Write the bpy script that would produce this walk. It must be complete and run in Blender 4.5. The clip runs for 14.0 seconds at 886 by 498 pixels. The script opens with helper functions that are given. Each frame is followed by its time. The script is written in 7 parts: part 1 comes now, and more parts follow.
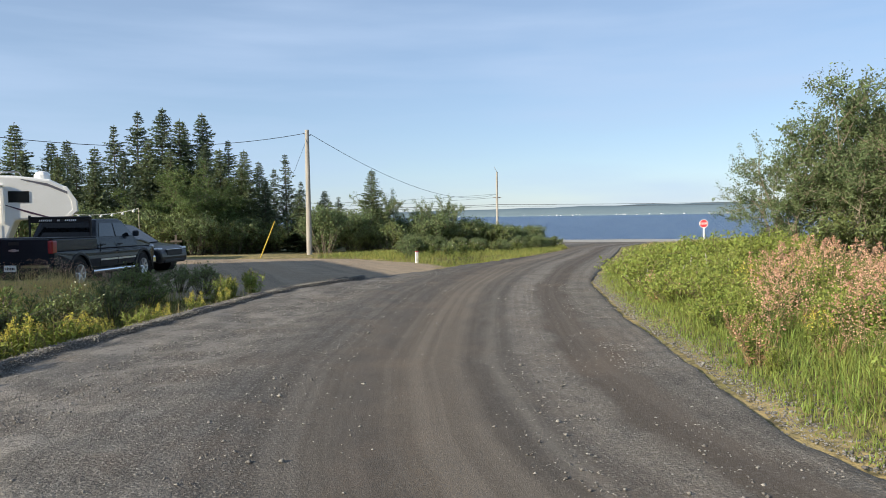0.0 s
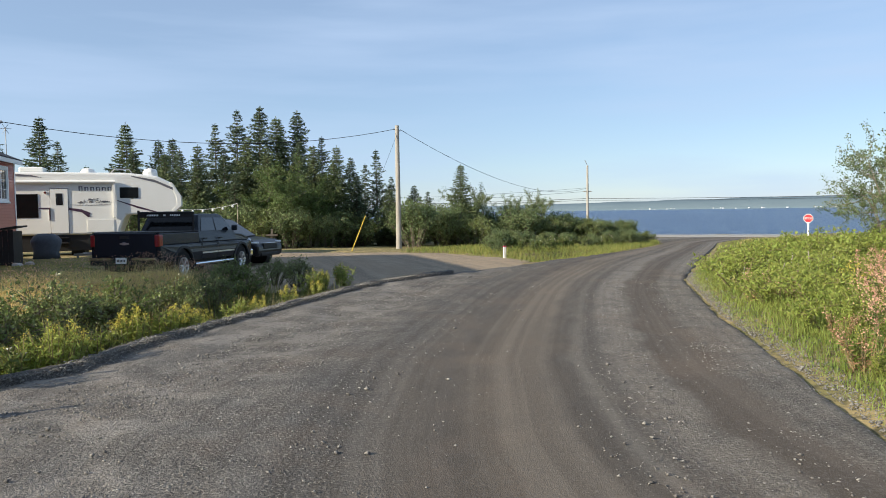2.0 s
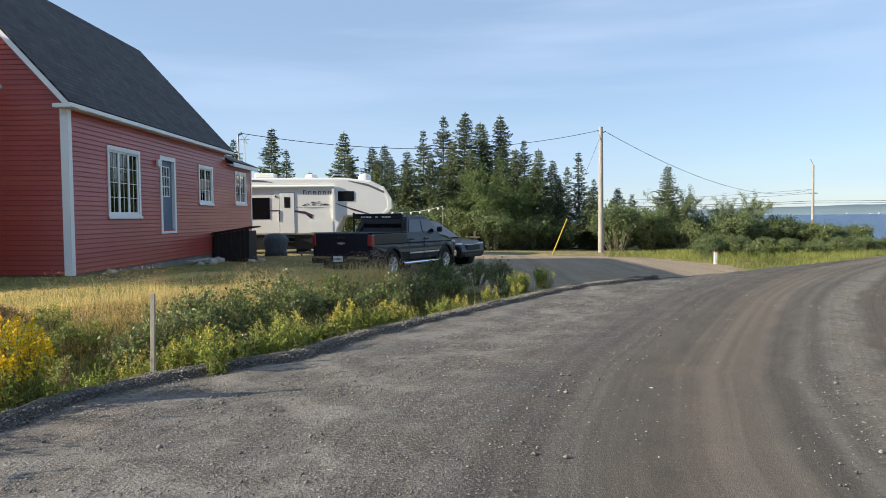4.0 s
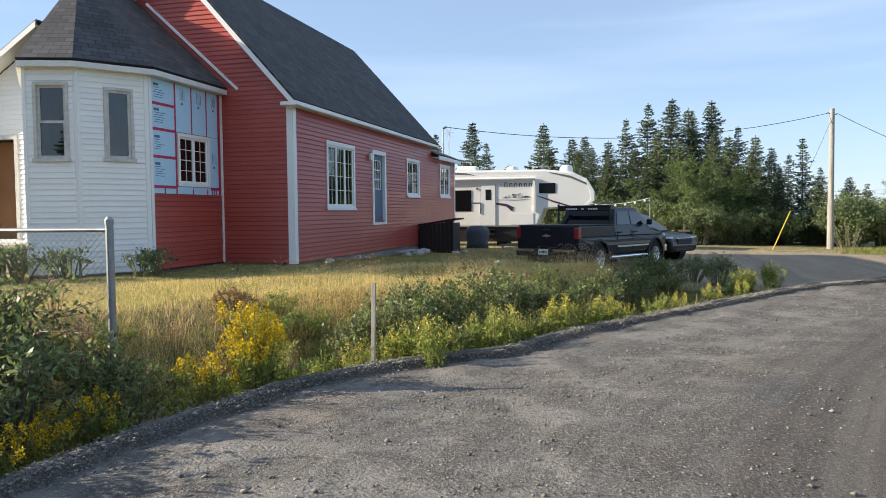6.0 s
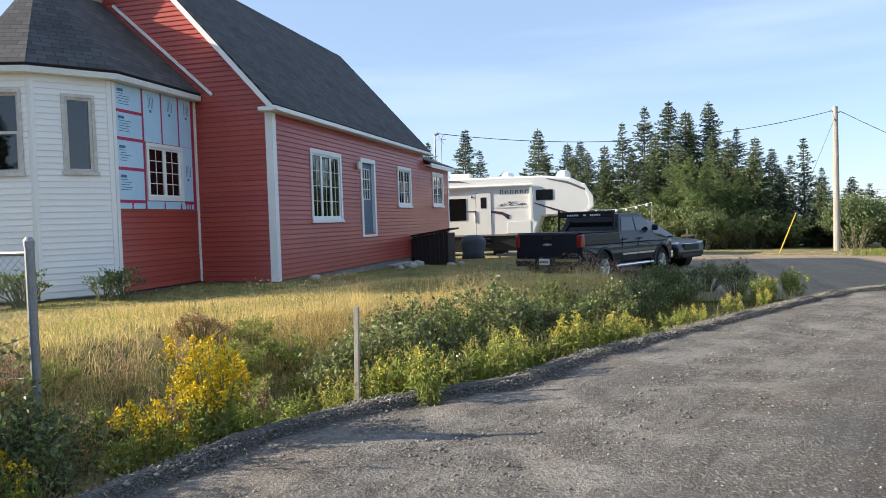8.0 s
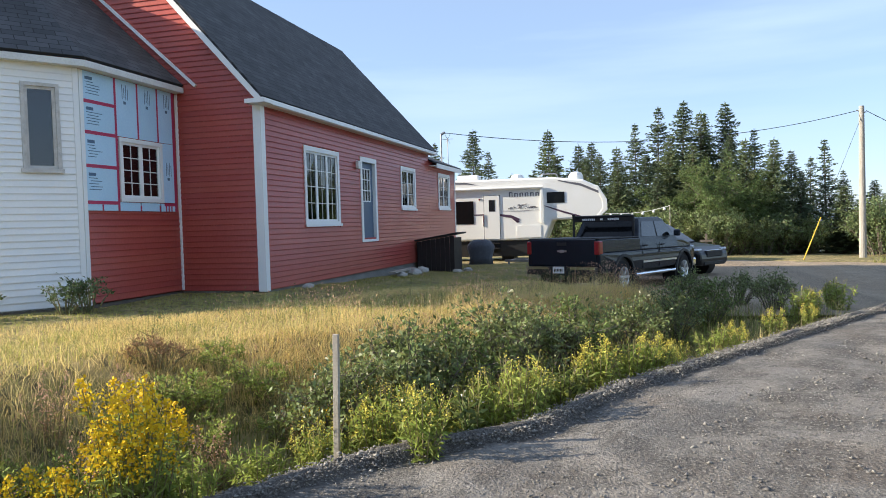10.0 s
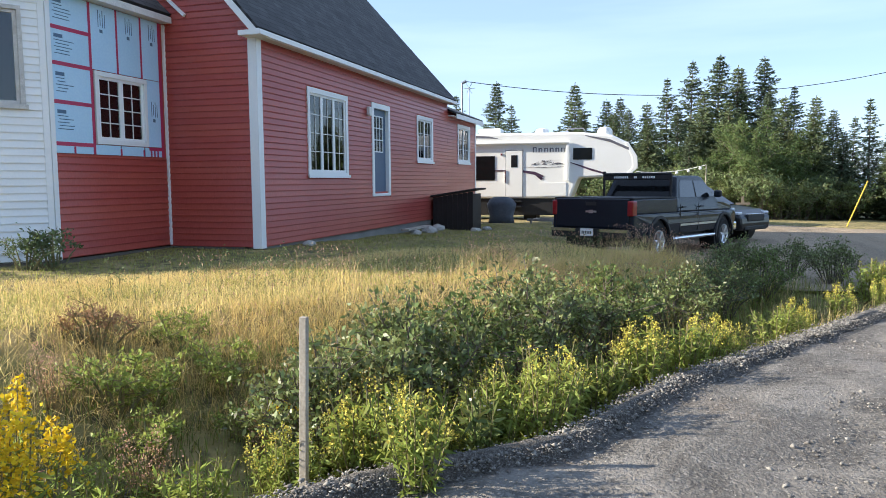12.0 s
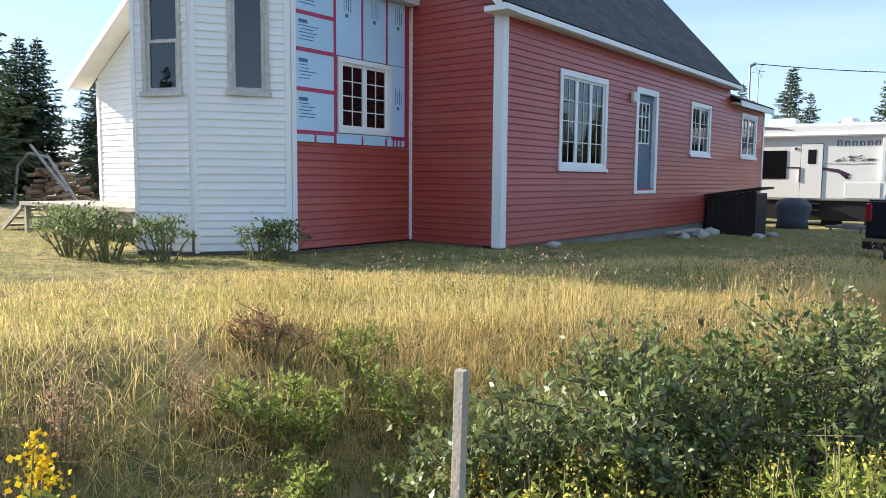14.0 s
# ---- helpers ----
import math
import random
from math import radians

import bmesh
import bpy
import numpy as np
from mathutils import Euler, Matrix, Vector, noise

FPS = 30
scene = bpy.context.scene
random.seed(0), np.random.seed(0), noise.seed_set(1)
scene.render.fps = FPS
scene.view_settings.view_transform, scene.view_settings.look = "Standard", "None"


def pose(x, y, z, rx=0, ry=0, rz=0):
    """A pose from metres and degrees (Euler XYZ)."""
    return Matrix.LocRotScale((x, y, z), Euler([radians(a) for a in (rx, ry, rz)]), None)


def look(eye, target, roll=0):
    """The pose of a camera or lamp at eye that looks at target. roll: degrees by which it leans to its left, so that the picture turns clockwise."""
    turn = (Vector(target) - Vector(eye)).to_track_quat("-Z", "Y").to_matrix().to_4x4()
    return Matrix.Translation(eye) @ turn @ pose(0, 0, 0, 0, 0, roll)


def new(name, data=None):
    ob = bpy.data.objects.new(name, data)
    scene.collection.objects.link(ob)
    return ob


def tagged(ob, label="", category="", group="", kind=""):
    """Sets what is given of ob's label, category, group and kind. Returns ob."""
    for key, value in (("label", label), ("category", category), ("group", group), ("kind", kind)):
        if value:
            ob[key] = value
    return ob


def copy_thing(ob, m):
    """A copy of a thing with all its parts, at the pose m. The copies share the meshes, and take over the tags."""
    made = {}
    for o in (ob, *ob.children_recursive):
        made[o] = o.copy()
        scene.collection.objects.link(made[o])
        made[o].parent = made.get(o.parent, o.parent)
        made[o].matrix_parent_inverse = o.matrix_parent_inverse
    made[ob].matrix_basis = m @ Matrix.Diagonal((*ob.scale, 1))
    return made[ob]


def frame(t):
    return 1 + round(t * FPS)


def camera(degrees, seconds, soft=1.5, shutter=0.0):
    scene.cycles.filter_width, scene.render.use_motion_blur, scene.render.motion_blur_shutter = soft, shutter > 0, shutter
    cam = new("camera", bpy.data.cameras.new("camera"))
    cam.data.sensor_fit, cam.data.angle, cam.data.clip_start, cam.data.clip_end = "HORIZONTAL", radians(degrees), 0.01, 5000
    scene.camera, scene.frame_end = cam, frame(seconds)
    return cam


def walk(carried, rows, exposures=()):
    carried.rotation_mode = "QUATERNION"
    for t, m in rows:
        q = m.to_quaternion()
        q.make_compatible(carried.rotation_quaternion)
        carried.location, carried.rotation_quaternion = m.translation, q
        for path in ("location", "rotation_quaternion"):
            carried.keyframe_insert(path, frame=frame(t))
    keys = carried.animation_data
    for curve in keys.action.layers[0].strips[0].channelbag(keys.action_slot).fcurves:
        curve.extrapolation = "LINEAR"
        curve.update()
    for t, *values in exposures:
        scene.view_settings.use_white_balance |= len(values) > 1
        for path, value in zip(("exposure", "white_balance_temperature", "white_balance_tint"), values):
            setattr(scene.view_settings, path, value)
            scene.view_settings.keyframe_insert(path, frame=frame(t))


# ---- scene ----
cam = camera(62.0, 14.0, 0.9)
PATH = [
    (0, (7.617, -15.161, 1.099), (8.376, -13.313, 1.01), -0.8),
    (0.5, (7.653, -15.16, 1.098), (8.39, -13.303, 1.008), -0.9),
    (1, (7.65, -15.141, 1.107), (8.345, -13.268, 1.014), -0.9),
    (1.5, (7.63, -15.127, 1.101), (8.257, -13.23, 1.003), -0.9),
    (2, (7.643, -15.193, 1.129), (8.174, -13.268, 1.027), -0.8),
    (2.5, (7.629, -15.292, 1.14), (8.046, -13.338, 1.038), -0.7),
    (3, (7.646, -15.22, 1.13), (7.935, -13.244, 1.033), -0.6),
    (3.5, (7.608, -15.198, 1.125), (7.762, -13.206, 1.036), -0.8),
    (4, (7.637, -15.178, 1.113), (7.634, -13.18, 1.026), -0.6),
    (4.2, (7.619, -15.142, 1.121), (7.551, -13.145, 1.033), -0.6),
    (6.3, (7.249, -14.607, 1.08), (6.707, -12.685, 0.983), -0.8),
    (6.5, (7.223, -14.48, 1.088), (6.677, -12.559, 0.995), -0.9),
    (7, (7.123, -14.223, 1.075), (6.585, -12.298, 0.986), -1.0),
    (7.5, (7.032, -13.939, 1.095), (6.51, -12.01, 1.011), -1.3),
    (8, (7.008, -13.626, 1.082), (6.501, -11.693, 1.008), -1.9),
    (8.2, (6.974, -13.49, 1.085), (6.47, -11.555, 1.018), -2.0),
    (10.3, (6.651, -12.051, 1.112), (6.112, -10.126, 1.045), -1.5),
    (10.5, (6.618, -11.901, 1.107), (6.067, -9.98, 1.027), -1.4),
    (11, (6.567, -11.519, 1.058), (5.988, -9.609, 0.943), -1.1),
    (11.5, (6.474, -11.164, 1.033), (5.884, -9.259, 0.878), -0.9),
    (12, (6.387, -10.839, 1.062), (5.809, -8.933, 0.88), -0.4),
    (12.5, (6.383, -10.458, 1.048), (5.809, -8.552, 0.858), 0.0),
    (13, (6.275, -10.108, 1.02), (5.677, -8.207, 0.842), 0.6),
    (13.5, (6.117, -9.695, 1.028), (5.287, -7.883, 0.856), 0.4),
    (14, (6.016, -9.309, 1.014), (4.802, -7.731, 0.823), 0.5),
]
walk(cam, [(t, look(eye, target, roll)) for t, eye, target, roll in PATH], [(0, 0.70, 6450, 9), (4.2, 0.86, 6450, 9), (6.3, 1.05, 6500, 10), (10.5, 1.20, 6350, 11), (11.2, 1.24, 6300, 11), (12.5, 1.43, 6150, 11), (13.2, 1.43, 6150, 11), (14, 1.32, 6200, 10)])

# ---------- daylight: low sun from the west-south-west, clear sky ----------
SUN_FROM = Vector((-0.95, -0.24, 0.42)).normalized()
world = bpy.data.worlds.new("sky")
scene.world = world
world.use_nodes = True
wn = world.node_tree
bg = wn.nodes["Background"]
sky = wn.nodes.new("ShaderNodeTexSky")
sky.sky_type = "NISHITA"
sky.sun_disc = False
sky.sun_elevation = math.asin(SUN_FROM.z)
sky.sun_rotation = math.atan2(SUN_FROM.x, SUN_FROM.y)
sky.altitude = 10
sky.air_density, sky.dust_density, sky.ozone_density = 0.9, 0.25, 3.0
# thin high haze and streaks of cirrus
wtc = wn.nodes.new("ShaderNodeTexCoord")
wmap = wn.nodes.new("ShaderNodeMapping")
wmap.inputs["Scale"].default_value = (1.2, 2.0, 11.0)
wns = wn.nodes.new("ShaderNodeTexNoise")
wns.inputs["Scale"].default_value = 1.6
wns.inputs["Detail"].default_value = 5
wr = wn.nodes.new("ShaderNodeMapRange")
wr.inputs["From Min"].default_value, wr.inputs["From Max"].default_value = 0.42, 0.75
wr.inputs["To Min"].default_value, wr.inputs["To Max"].default_value = 0.42, 0.80
wmx = wn.nodes.new("ShaderNodeMix")
wmx.data_type = "RGBA"
wmx.inputs["B"].default_value = (3.9, 5.0, 6.8, 1)
wn.links.new(wtc.outputs["Generated"], wmap.inputs["Vector"])
wn.links.new(wmap.outputs["Vector"], wns.inputs["Vector"])
wn.links.new(wns.outputs["Fac"], wr.inputs["Value"])
wn.links.new(wr.outputs["Result"], wmx.inputs["Factor"])
wn.links.new(sky.outputs["Color"], wmx.inputs["A"])
wn.links.new(wmx.outputs["Result"], bg.inputs["Color"])
bg.inputs["Strength"].default_value = 0.084

sun = new("sun", bpy.data.lights.new("sun", "SUN"))
sun.data.energy, sun.data.angle, sun.data.color = 5.0, radians(0.55), (1.0, 0.88, 0.70)
sun.matrix_basis = look(SUN_FROM * 60, (0, 0, 0))

# ---------- materials ----------
def mat(name, a, b=None, rough=0.8, scale=3.0, fine=60.0, bump=0.15, metal=0.0, spec=0.4, rand=0.0, obj=0.0,
        sub=0.0, mix_lo=0.35, mix_hi=0.65, dist=0.02, coat=0.0, stretch=(1, 1, 1)):
    """A surface that wanders between the colours a and b at a large and a fine scale, with fine relief."""
    m = bpy.data.materials.new(name)
    m.use_nodes = True
    nt = m.node_tree
    n, l = nt.nodes, nt.links
    bs = n["Principled BSDF"]
    geo = n.new("ShaderNodeNewGeometry")
    mp = n.new("ShaderNodeMapping")
    mp.inputs["Scale"].default_value = stretch
    l.new(geo.outputs["Position"], mp.inputs["Vector"])
    big, small = n.new("ShaderNodeTexNoise"), n.new("ShaderNodeTexNoise")
    big.inputs["Scale"].default_value, big.inputs["Detail"].default_value = scale, 5
    small.inputs["Scale"].default_value, small.inputs["Detail"].default_value = fine, 3
    for t in (big, small):
        l.new(mp.outputs["Vector"], t.inputs["Vector"])
    add = n.new("ShaderNodeMath")
    add.operation = "MULTIPLY_ADD"
    add.inputs[1].default_value = 0.5
    half = n.new("ShaderNodeMath")
    half.operation = "MULTIPLY"
    half.inputs[1].default_value = 0.5
    l.new(small.outputs["Fac"], half.inputs[0])
    l.new(big.outputs["Fac"], add.inputs[0])
    l.new(half.outputs[0], add.inputs[2])
    rg = n.new("ShaderNodeMapRange")
    rg.inputs["From Min"].default_value, rg.inputs["From Max"].default_value = mix_lo, mix_hi
    l.new(add.outputs[0], rg.inputs["Value"])
    mx = n.new("ShaderNodeMix")
    mx.data_type = "RGBA"
    mx.inputs["A"].default_value, mx.inputs["B"].default_value = (*a, 1), (*(b or a), 1)
    l.new(rg.outputs["Result"], mx.inputs["Factor"])
    col = mx.outputs["Result"]
    if rand or obj:
        hs = n.new("ShaderNodeHueSaturation")
        src = geo.outputs["Random Per Island"]
        if obj:
            src = n.new("ShaderNodeObjectInfo").outputs["Random"]
        r2 = n.new("ShaderNodeMapRange")
        k = rand or obj
        r2.inputs["To Min"].default_value, r2.inputs["To Max"].default_value = 1 - k, 1 + k
        l.new(src, r2.inputs["Value"])
        l.new(r2.outputs["Result"], hs.inputs["Value"])
        r3 = n.new("ShaderNodeMapRange")
        r3.inputs["To Min"].default_value, r3.inputs["To Max"].default_value = 0.5 - 0.05 * k, 0.5 + 0.05 * k
        l.new(src, r3.inputs["Value"])
        l.new(r3.outputs["Result"], hs.inputs["Hue"])
        l.new(col, hs.inputs["Color"])
        col = hs.outputs["Color"]
    l.new(col, bs.inputs["Base Color"])
    bs.inputs["Roughness"].default_value = rough
    bs.inputs["Metallic"].default_value = metal
    bs.inputs["Specular IOR Level"].default_value = spec
    bs.inputs["Coat Weight"].default_value = coat
    if bump:
        bp = n.new("ShaderNodeBump")
        bp.inputs["Strength"].default_value, bp.inputs["Distance"].default_value = bump, dist
        l.new(small.outputs["Fac"], bp.inputs["Height"])
        l.new(bp.outputs["Normal"], bs.inputs["Normal"])
    if sub:
        tr = n.new("ShaderNodeBsdfTranslucent")
        l.new(col, tr.inputs["Color"])
        ms = n.new("ShaderNodeMixShader")
        ms.inputs["Fac"].default_value = sub
        l.new(bs.outputs["BSDF"], ms.inputs[1])
        l.new(tr.outputs["BSDF"], ms.inputs[2])
        l.new(ms.outputs[0], n["Material Output"].inputs["Surface"])
    return m


def glass(name, tint=(0.9, 0.95, 0.95), rough=0.0):
    m = bpy.data.materials.new(name)
    m.use_nodes = True
    nt = m.node_tree
    n, l = nt.nodes, nt.links
    n.remove(n["Principled BSDF"])
    tr, gl, fr, ms = (n.new("ShaderNodeBsdfTransparent"), n.new("ShaderNodeBsdfGlossy"), n.new("ShaderNodeFresnel"),
                      n.new("ShaderNodeMixShader"))
    tr.inputs["Color"].default_value = (*tint, 1)
    gl.inputs["Roughness"].default_value = rough
    fr.inputs["IOR"].default_value = 1.85
    l.new(fr.outputs[0], ms.inputs[0])
    l.new(tr.outputs[0], ms.inputs[1])
    l.new(gl.outputs[0], ms.inputs[2])
    l.new(ms.outputs[0], n["Material Output"].inputs["Surface"])
    return m


M = {
    "red": mat("red_vinyl_siding", (0.35, 0.062, 0.046), (0.42, 0.085, 0.064), 0.30, 1.2, 40, 0.05, obj=0.05, stretch=(1, 1, 0.4)),
    "redflat": mat("red_house_wrap_wall", (0.36, 0.060, 0.045), (0.42, 0.078, 0.06), 0.6, 1.2, 40, 0.05),
    "white": mat("white_vinyl", (0.80, 0.81, 0.80), (0.85, 0.85, 0.83), 0.45, 1.5, 30, 0.04, obj=0.03),
    "whiteold": mat("weathered_white_trim", (0.62, 0.61, 0.58), (0.78, 0.77, 0.73), 0.6, 3, 50, 0.12),
    "oldframe": mat("peeling_grey_window_frame", (0.42, 0.40, 0.37), (0.68, 0.66, 0.62), 0.75, 9, 80, 0.3),
    "foam": mat("blue_foam_board", (0.44, 0.66, 0.84), (0.53, 0.74, 0.89), 0.5, 1.4, 30, 0.04, obj=0.06),
    "tape": mat("red_sheathing_tape", (0.40, 0.025, 0.08), (0.48, 0.04, 0.11), 0.35, 4, 60, 0.04),
    "ink": mat("dark_blue_print", (0.09, 0.16, 0.25), None, 0.6),
    "conc": mat("grey_concrete", (0.17, 0.165, 0.15), (0.27, 0.26, 0.24), 0.9, 2, 50, 0.3),
    "doorblue": mat("slate_blue_door", (0.075, 0.12, 0.19), (0.095, 0.145, 0.22), 0.4, 2, 40, 0.03),
    # the dimness of the rooms is put into this brown
    "darkin": mat("brown_darkened_for_dim_rooms", (0.10, 0.085, 0.07), (0.16, 0.135, 0.11), 0.9, 1, 20, 0.05),
    "ply": mat("brown_plywood", (0.30, 0.14, 0.06), (0.40, 0.20, 0.09), 0.75, 2, 40, 0.1),
    "blackwood": mat("black_painted_wood", (0.010, 0.008, 0.008), (0.02, 0.015, 0.014), 0.6, 5, 50, 0.1),
    "pole": mat("weathered_grey_pole_wood", (0.24, 0.22, 0.19), (0.42, 0.40, 0.36), 0.9, 3, 50, 0.4, stretch=(6, 6, 0.4)),
    "wood": mat("bare_grey_wood", (0.30, 0.27, 0.22), (0.45, 0.41, 0.35), 0.85, 4, 60, 0.2),
    "yellow": mat("faded_yellow_plastic", (0.55, 0.37, 0.03), (0.65, 0.45, 0.06), 0.5, 4, 40, 0.05),
    "steel": mat("galvanized_steel", (0.24, 0.25, 0.26), (0.36, 0.37, 0.38), 0.5, 8, 60, 0.05, metal=0.8),
    "wire": mat("black_cable", (0.02, 0.02, 0.02), None, 0.6),
    "bark": mat("grey_brown_bark", (0.08, 0.065, 0.05), (0.19, 0.16, 0.13), 0.95, 5, 60, 0.5),
    "barkpale": mat("pale_alder_bark", (0.20, 0.165, 0.12), (0.34, 0.29, 0.22), 0.9, 5, 60, 0.3),
    "stone": mat("grey_stone", (0.22, 0.21, 0.19), (0.38, 0.36, 0.33), 0.95, 6, 60, 0.4, rand=0.3),
}


def ramp_ground(name, cols, scales, rough=0.95, bump=0.5, dist=0.03, speck=None):
    """Ground made of several mottled colours: patches, blotches and grit."""
    m = bpy.data.materials.new(name)
    m.use_nodes = True
    n, l = m.node_tree.nodes, m.node_tree.links
    bs = n["Principled BSDF"]
    geo = n.new("ShaderNodeNewGeometry")
    col = None
    for k, (c, s) in enumerate(zip(cols, scales)):
        if col is None:
            rgb = n.new("ShaderNodeRGB")
            rgb.outputs[0].default_value = (*c, 1)
            col = rgb.outputs[0]
            continue
        t = n.new("ShaderNodeTexNoise")
        t.inputs["Scale"].default_value, t.inputs["Detail"].default_value = s, 6
        l.new(geo.outputs["Position"], t.inputs["Vector"])
        r = n.new("ShaderNodeMapRange")
        r.inputs["From Min"].default_value, r.inputs["From Max"].default_value = 0.47, 0.62
        l.new(t.outputs["Fac"], r.inputs["Value"])
        mx = n.new("ShaderNodeMix")
        mx.data_type = "RGBA"
        mx.inputs["B"].default_value = (*c, 1)
        l.new(r.outputs["Result"], mx.inputs["Factor"])
        l.new(col, mx.inputs["A"])
        col = mx.outputs["Result"]
    l.new(col, bs.inputs["Base Color"])
    bs.inputs["Roughness"].default_value = rough
    bs.inputs["Specular IOR Level"].default_value = 0.2
    g = n.new("ShaderNodeTexNoise")
    g.inputs["Scale"].default_value, g.inputs["Detail"].default_value = 45, 6
    l.new(geo.outputs["Position"], g.inputs["Vector"])
    bp = n.new("ShaderNodeBump")
    bp.inputs["Strength"].default_value, bp.inputs["Distance"].default_value = bump, dist
    l.new(g.outputs["Fac"], bp.inputs["Height"])
    l.new(bp.outputs["Normal"], bs.inputs["Normal"])
    return m


M["soil"] = ramp_ground("grassy_soil", [(0.24, 0.20, 0.085), (0.19, 0.18, 0.065), (0.34, 0.265, 0.125), (0.11, 0.095, 0.05)], [0, 0.35, 1.3, 7])


def gravel_mat(name, base, pale, dark, brown, shoulder=0.21, dust=0.0):
    """Packed gravel: grit in two sizes, paler and browner worn bands along the way (UV: across, along)."""
    m = bpy.data.materials.new(name)
    m.use_nodes = True
    n, l = m.node_tree.nodes, m.node_tree.links
    bs = n["Principled BSDF"]
    geo = n.new("ShaderNodeNewGeometry")
    uv = n.new("ShaderNodeTexCoord")

    def noise_of(vec, scale, detail=5, lo=0.4, hi=0.6, stretch=None):
        if stretch:
            mp = n.new("ShaderNodeMapping")
            mp.inputs["Scale"].default_value = stretch
            l.new(vec, mp.inputs["Vector"])
            vec = mp.outputs["Vector"]
        t = n.new("ShaderNodeTexNoise")
        t.inputs["Scale"].default_value, t.inputs["Detail"].default_value = scale, detail
        l.new(vec, t.inputs["Vector"])
        r = n.new("ShaderNodeMapRange")
        r.inputs["From Min"].default_value, r.inputs["From Max"].default_value = lo, hi
        l.new(t.outputs["Fac"], r.inputs["Value"])
        return r.outputs["Result"], t.outputs["Fac"]

    def blend(a, c, f, k=1.0):
        if k != 1.0:
            mu = n.new("ShaderNodeMath")
            mu.operation = "MULTIPLY"
            mu.inputs[1].default_value = k
            l.new(f, mu.inputs[0])
            f = mu.outputs[0]
        mx = n.new("ShaderNodeMix")
        mx.data_type = "RGBA"
        l.new(f, mx.inputs["Factor"])
        if isinstance(a, tuple):
            mx.inputs["A"].default_value = (*a, 1)
        else:
            l.new(a, mx.inputs["A"])
        mx.inputs["B"].default_value = (*c, 1)
        return mx.outputs["Result"]

    P, U = geo.outputs["Position"], uv.outputs["UV"]
    bands, _ = noise_of(U, 1.0, 3, 0.50, 0.58, (1.0, 0.035, 1))
    tracks, _ = noise_of(U, 1.0, 4, 0.52, 0.60, (1.7, 0.03, 5))
    bands2, _ = noise_of(U, 1.0, 6, 0.53, 0.62, (2.4, 0.14, 1))
    brownf, _ = noise_of(U, 1.0, 3, 0.48, 0.60, (0.7, 0.05, 3))
    patch, _ = noise_of(P, 1.7, 7, 0.44, 0.60)
    tan, _ = noise_of(P, 1.1, 6, 0.54, 0.64)
    grit, gfac = noise_of(P, 34, 4, 0.52, 0.66)
    fine, ffac = noise_of(P, 120, 3, 0.52, 0.62)
    deep, _ = noise_of(P, 16, 5, 0.56, 0.68)
    c = blend(base, pale, bands, 0.6)
    c = blend(c, brown, brownf, 0.9)
    c = blend(c, dark, tracks, 0.7)
    c = blend(c, pale, bands2, 0.6)
    sep = n.new("ShaderNodeSeparateXYZ")
    l.new(U, sep.inputs[0])
    dusty = n.new("ShaderNodeMapRange")
    dusty.inputs["From Min"].default_value, dusty.inputs["From Max"].default_value = 0.2, shoulder
    dusty.inputs["To Min"].default_value, dusty.inputs["To Max"].default_value = dust, 0.0
    l.new(sep.outputs["X"], dusty.inputs["Value"])
    rip, _ = noise_of(U, 1.0, 6, 0.36, 0.56, (1.6, 0.8, 1))
    mu = n.new("ShaderNodeMath")
    mu.operation = "MULTIPLY"
    l.new(dusty.outputs["Result"], mu.inputs[0])
    l.new(rip, mu.inputs[1])
    c = blend(c, tuple(min(1, v * 1.55) for v in pale), mu.outputs[0])
    c = blend(c, dark, patch, 0.38)
    c = blend(c, brown, tan, 0.35)
    c = blend(c, dark, deep, 0.65)
    c = blend(c, tuple(min(1, v * 1.9) for v in pale), grit, 0.4)
    c = blend(c, tuple(min(1, v * 2.2) for v in pale), fine, 0.32)
    l.new(c, bs.inputs["Base Color"])
    bs.inputs["Roughness"].default_value = 0.93
    bs.inputs["Specular IOR Level"].default_value = 0.25
    b1, b2 = n.new("ShaderNodeBump"), n.new("ShaderNodeBump")
    b1.inputs["Strength"].default_value, b1.inputs["Distance"].default_value = 0.9, 0.035
    b2.inputs["Strength"].default_value, b2.inputs["Distance"].default_value = 0.8, 0.012
    l.new(gfac, b1.inputs["Height"])
    l.new(ffac, b2.inputs["Height"])
    l.new(b1.outputs["Normal"], b2.inputs["Normal"])
    l.new(b2.outputs["Normal"], bs.inputs["Normal"])
    return m


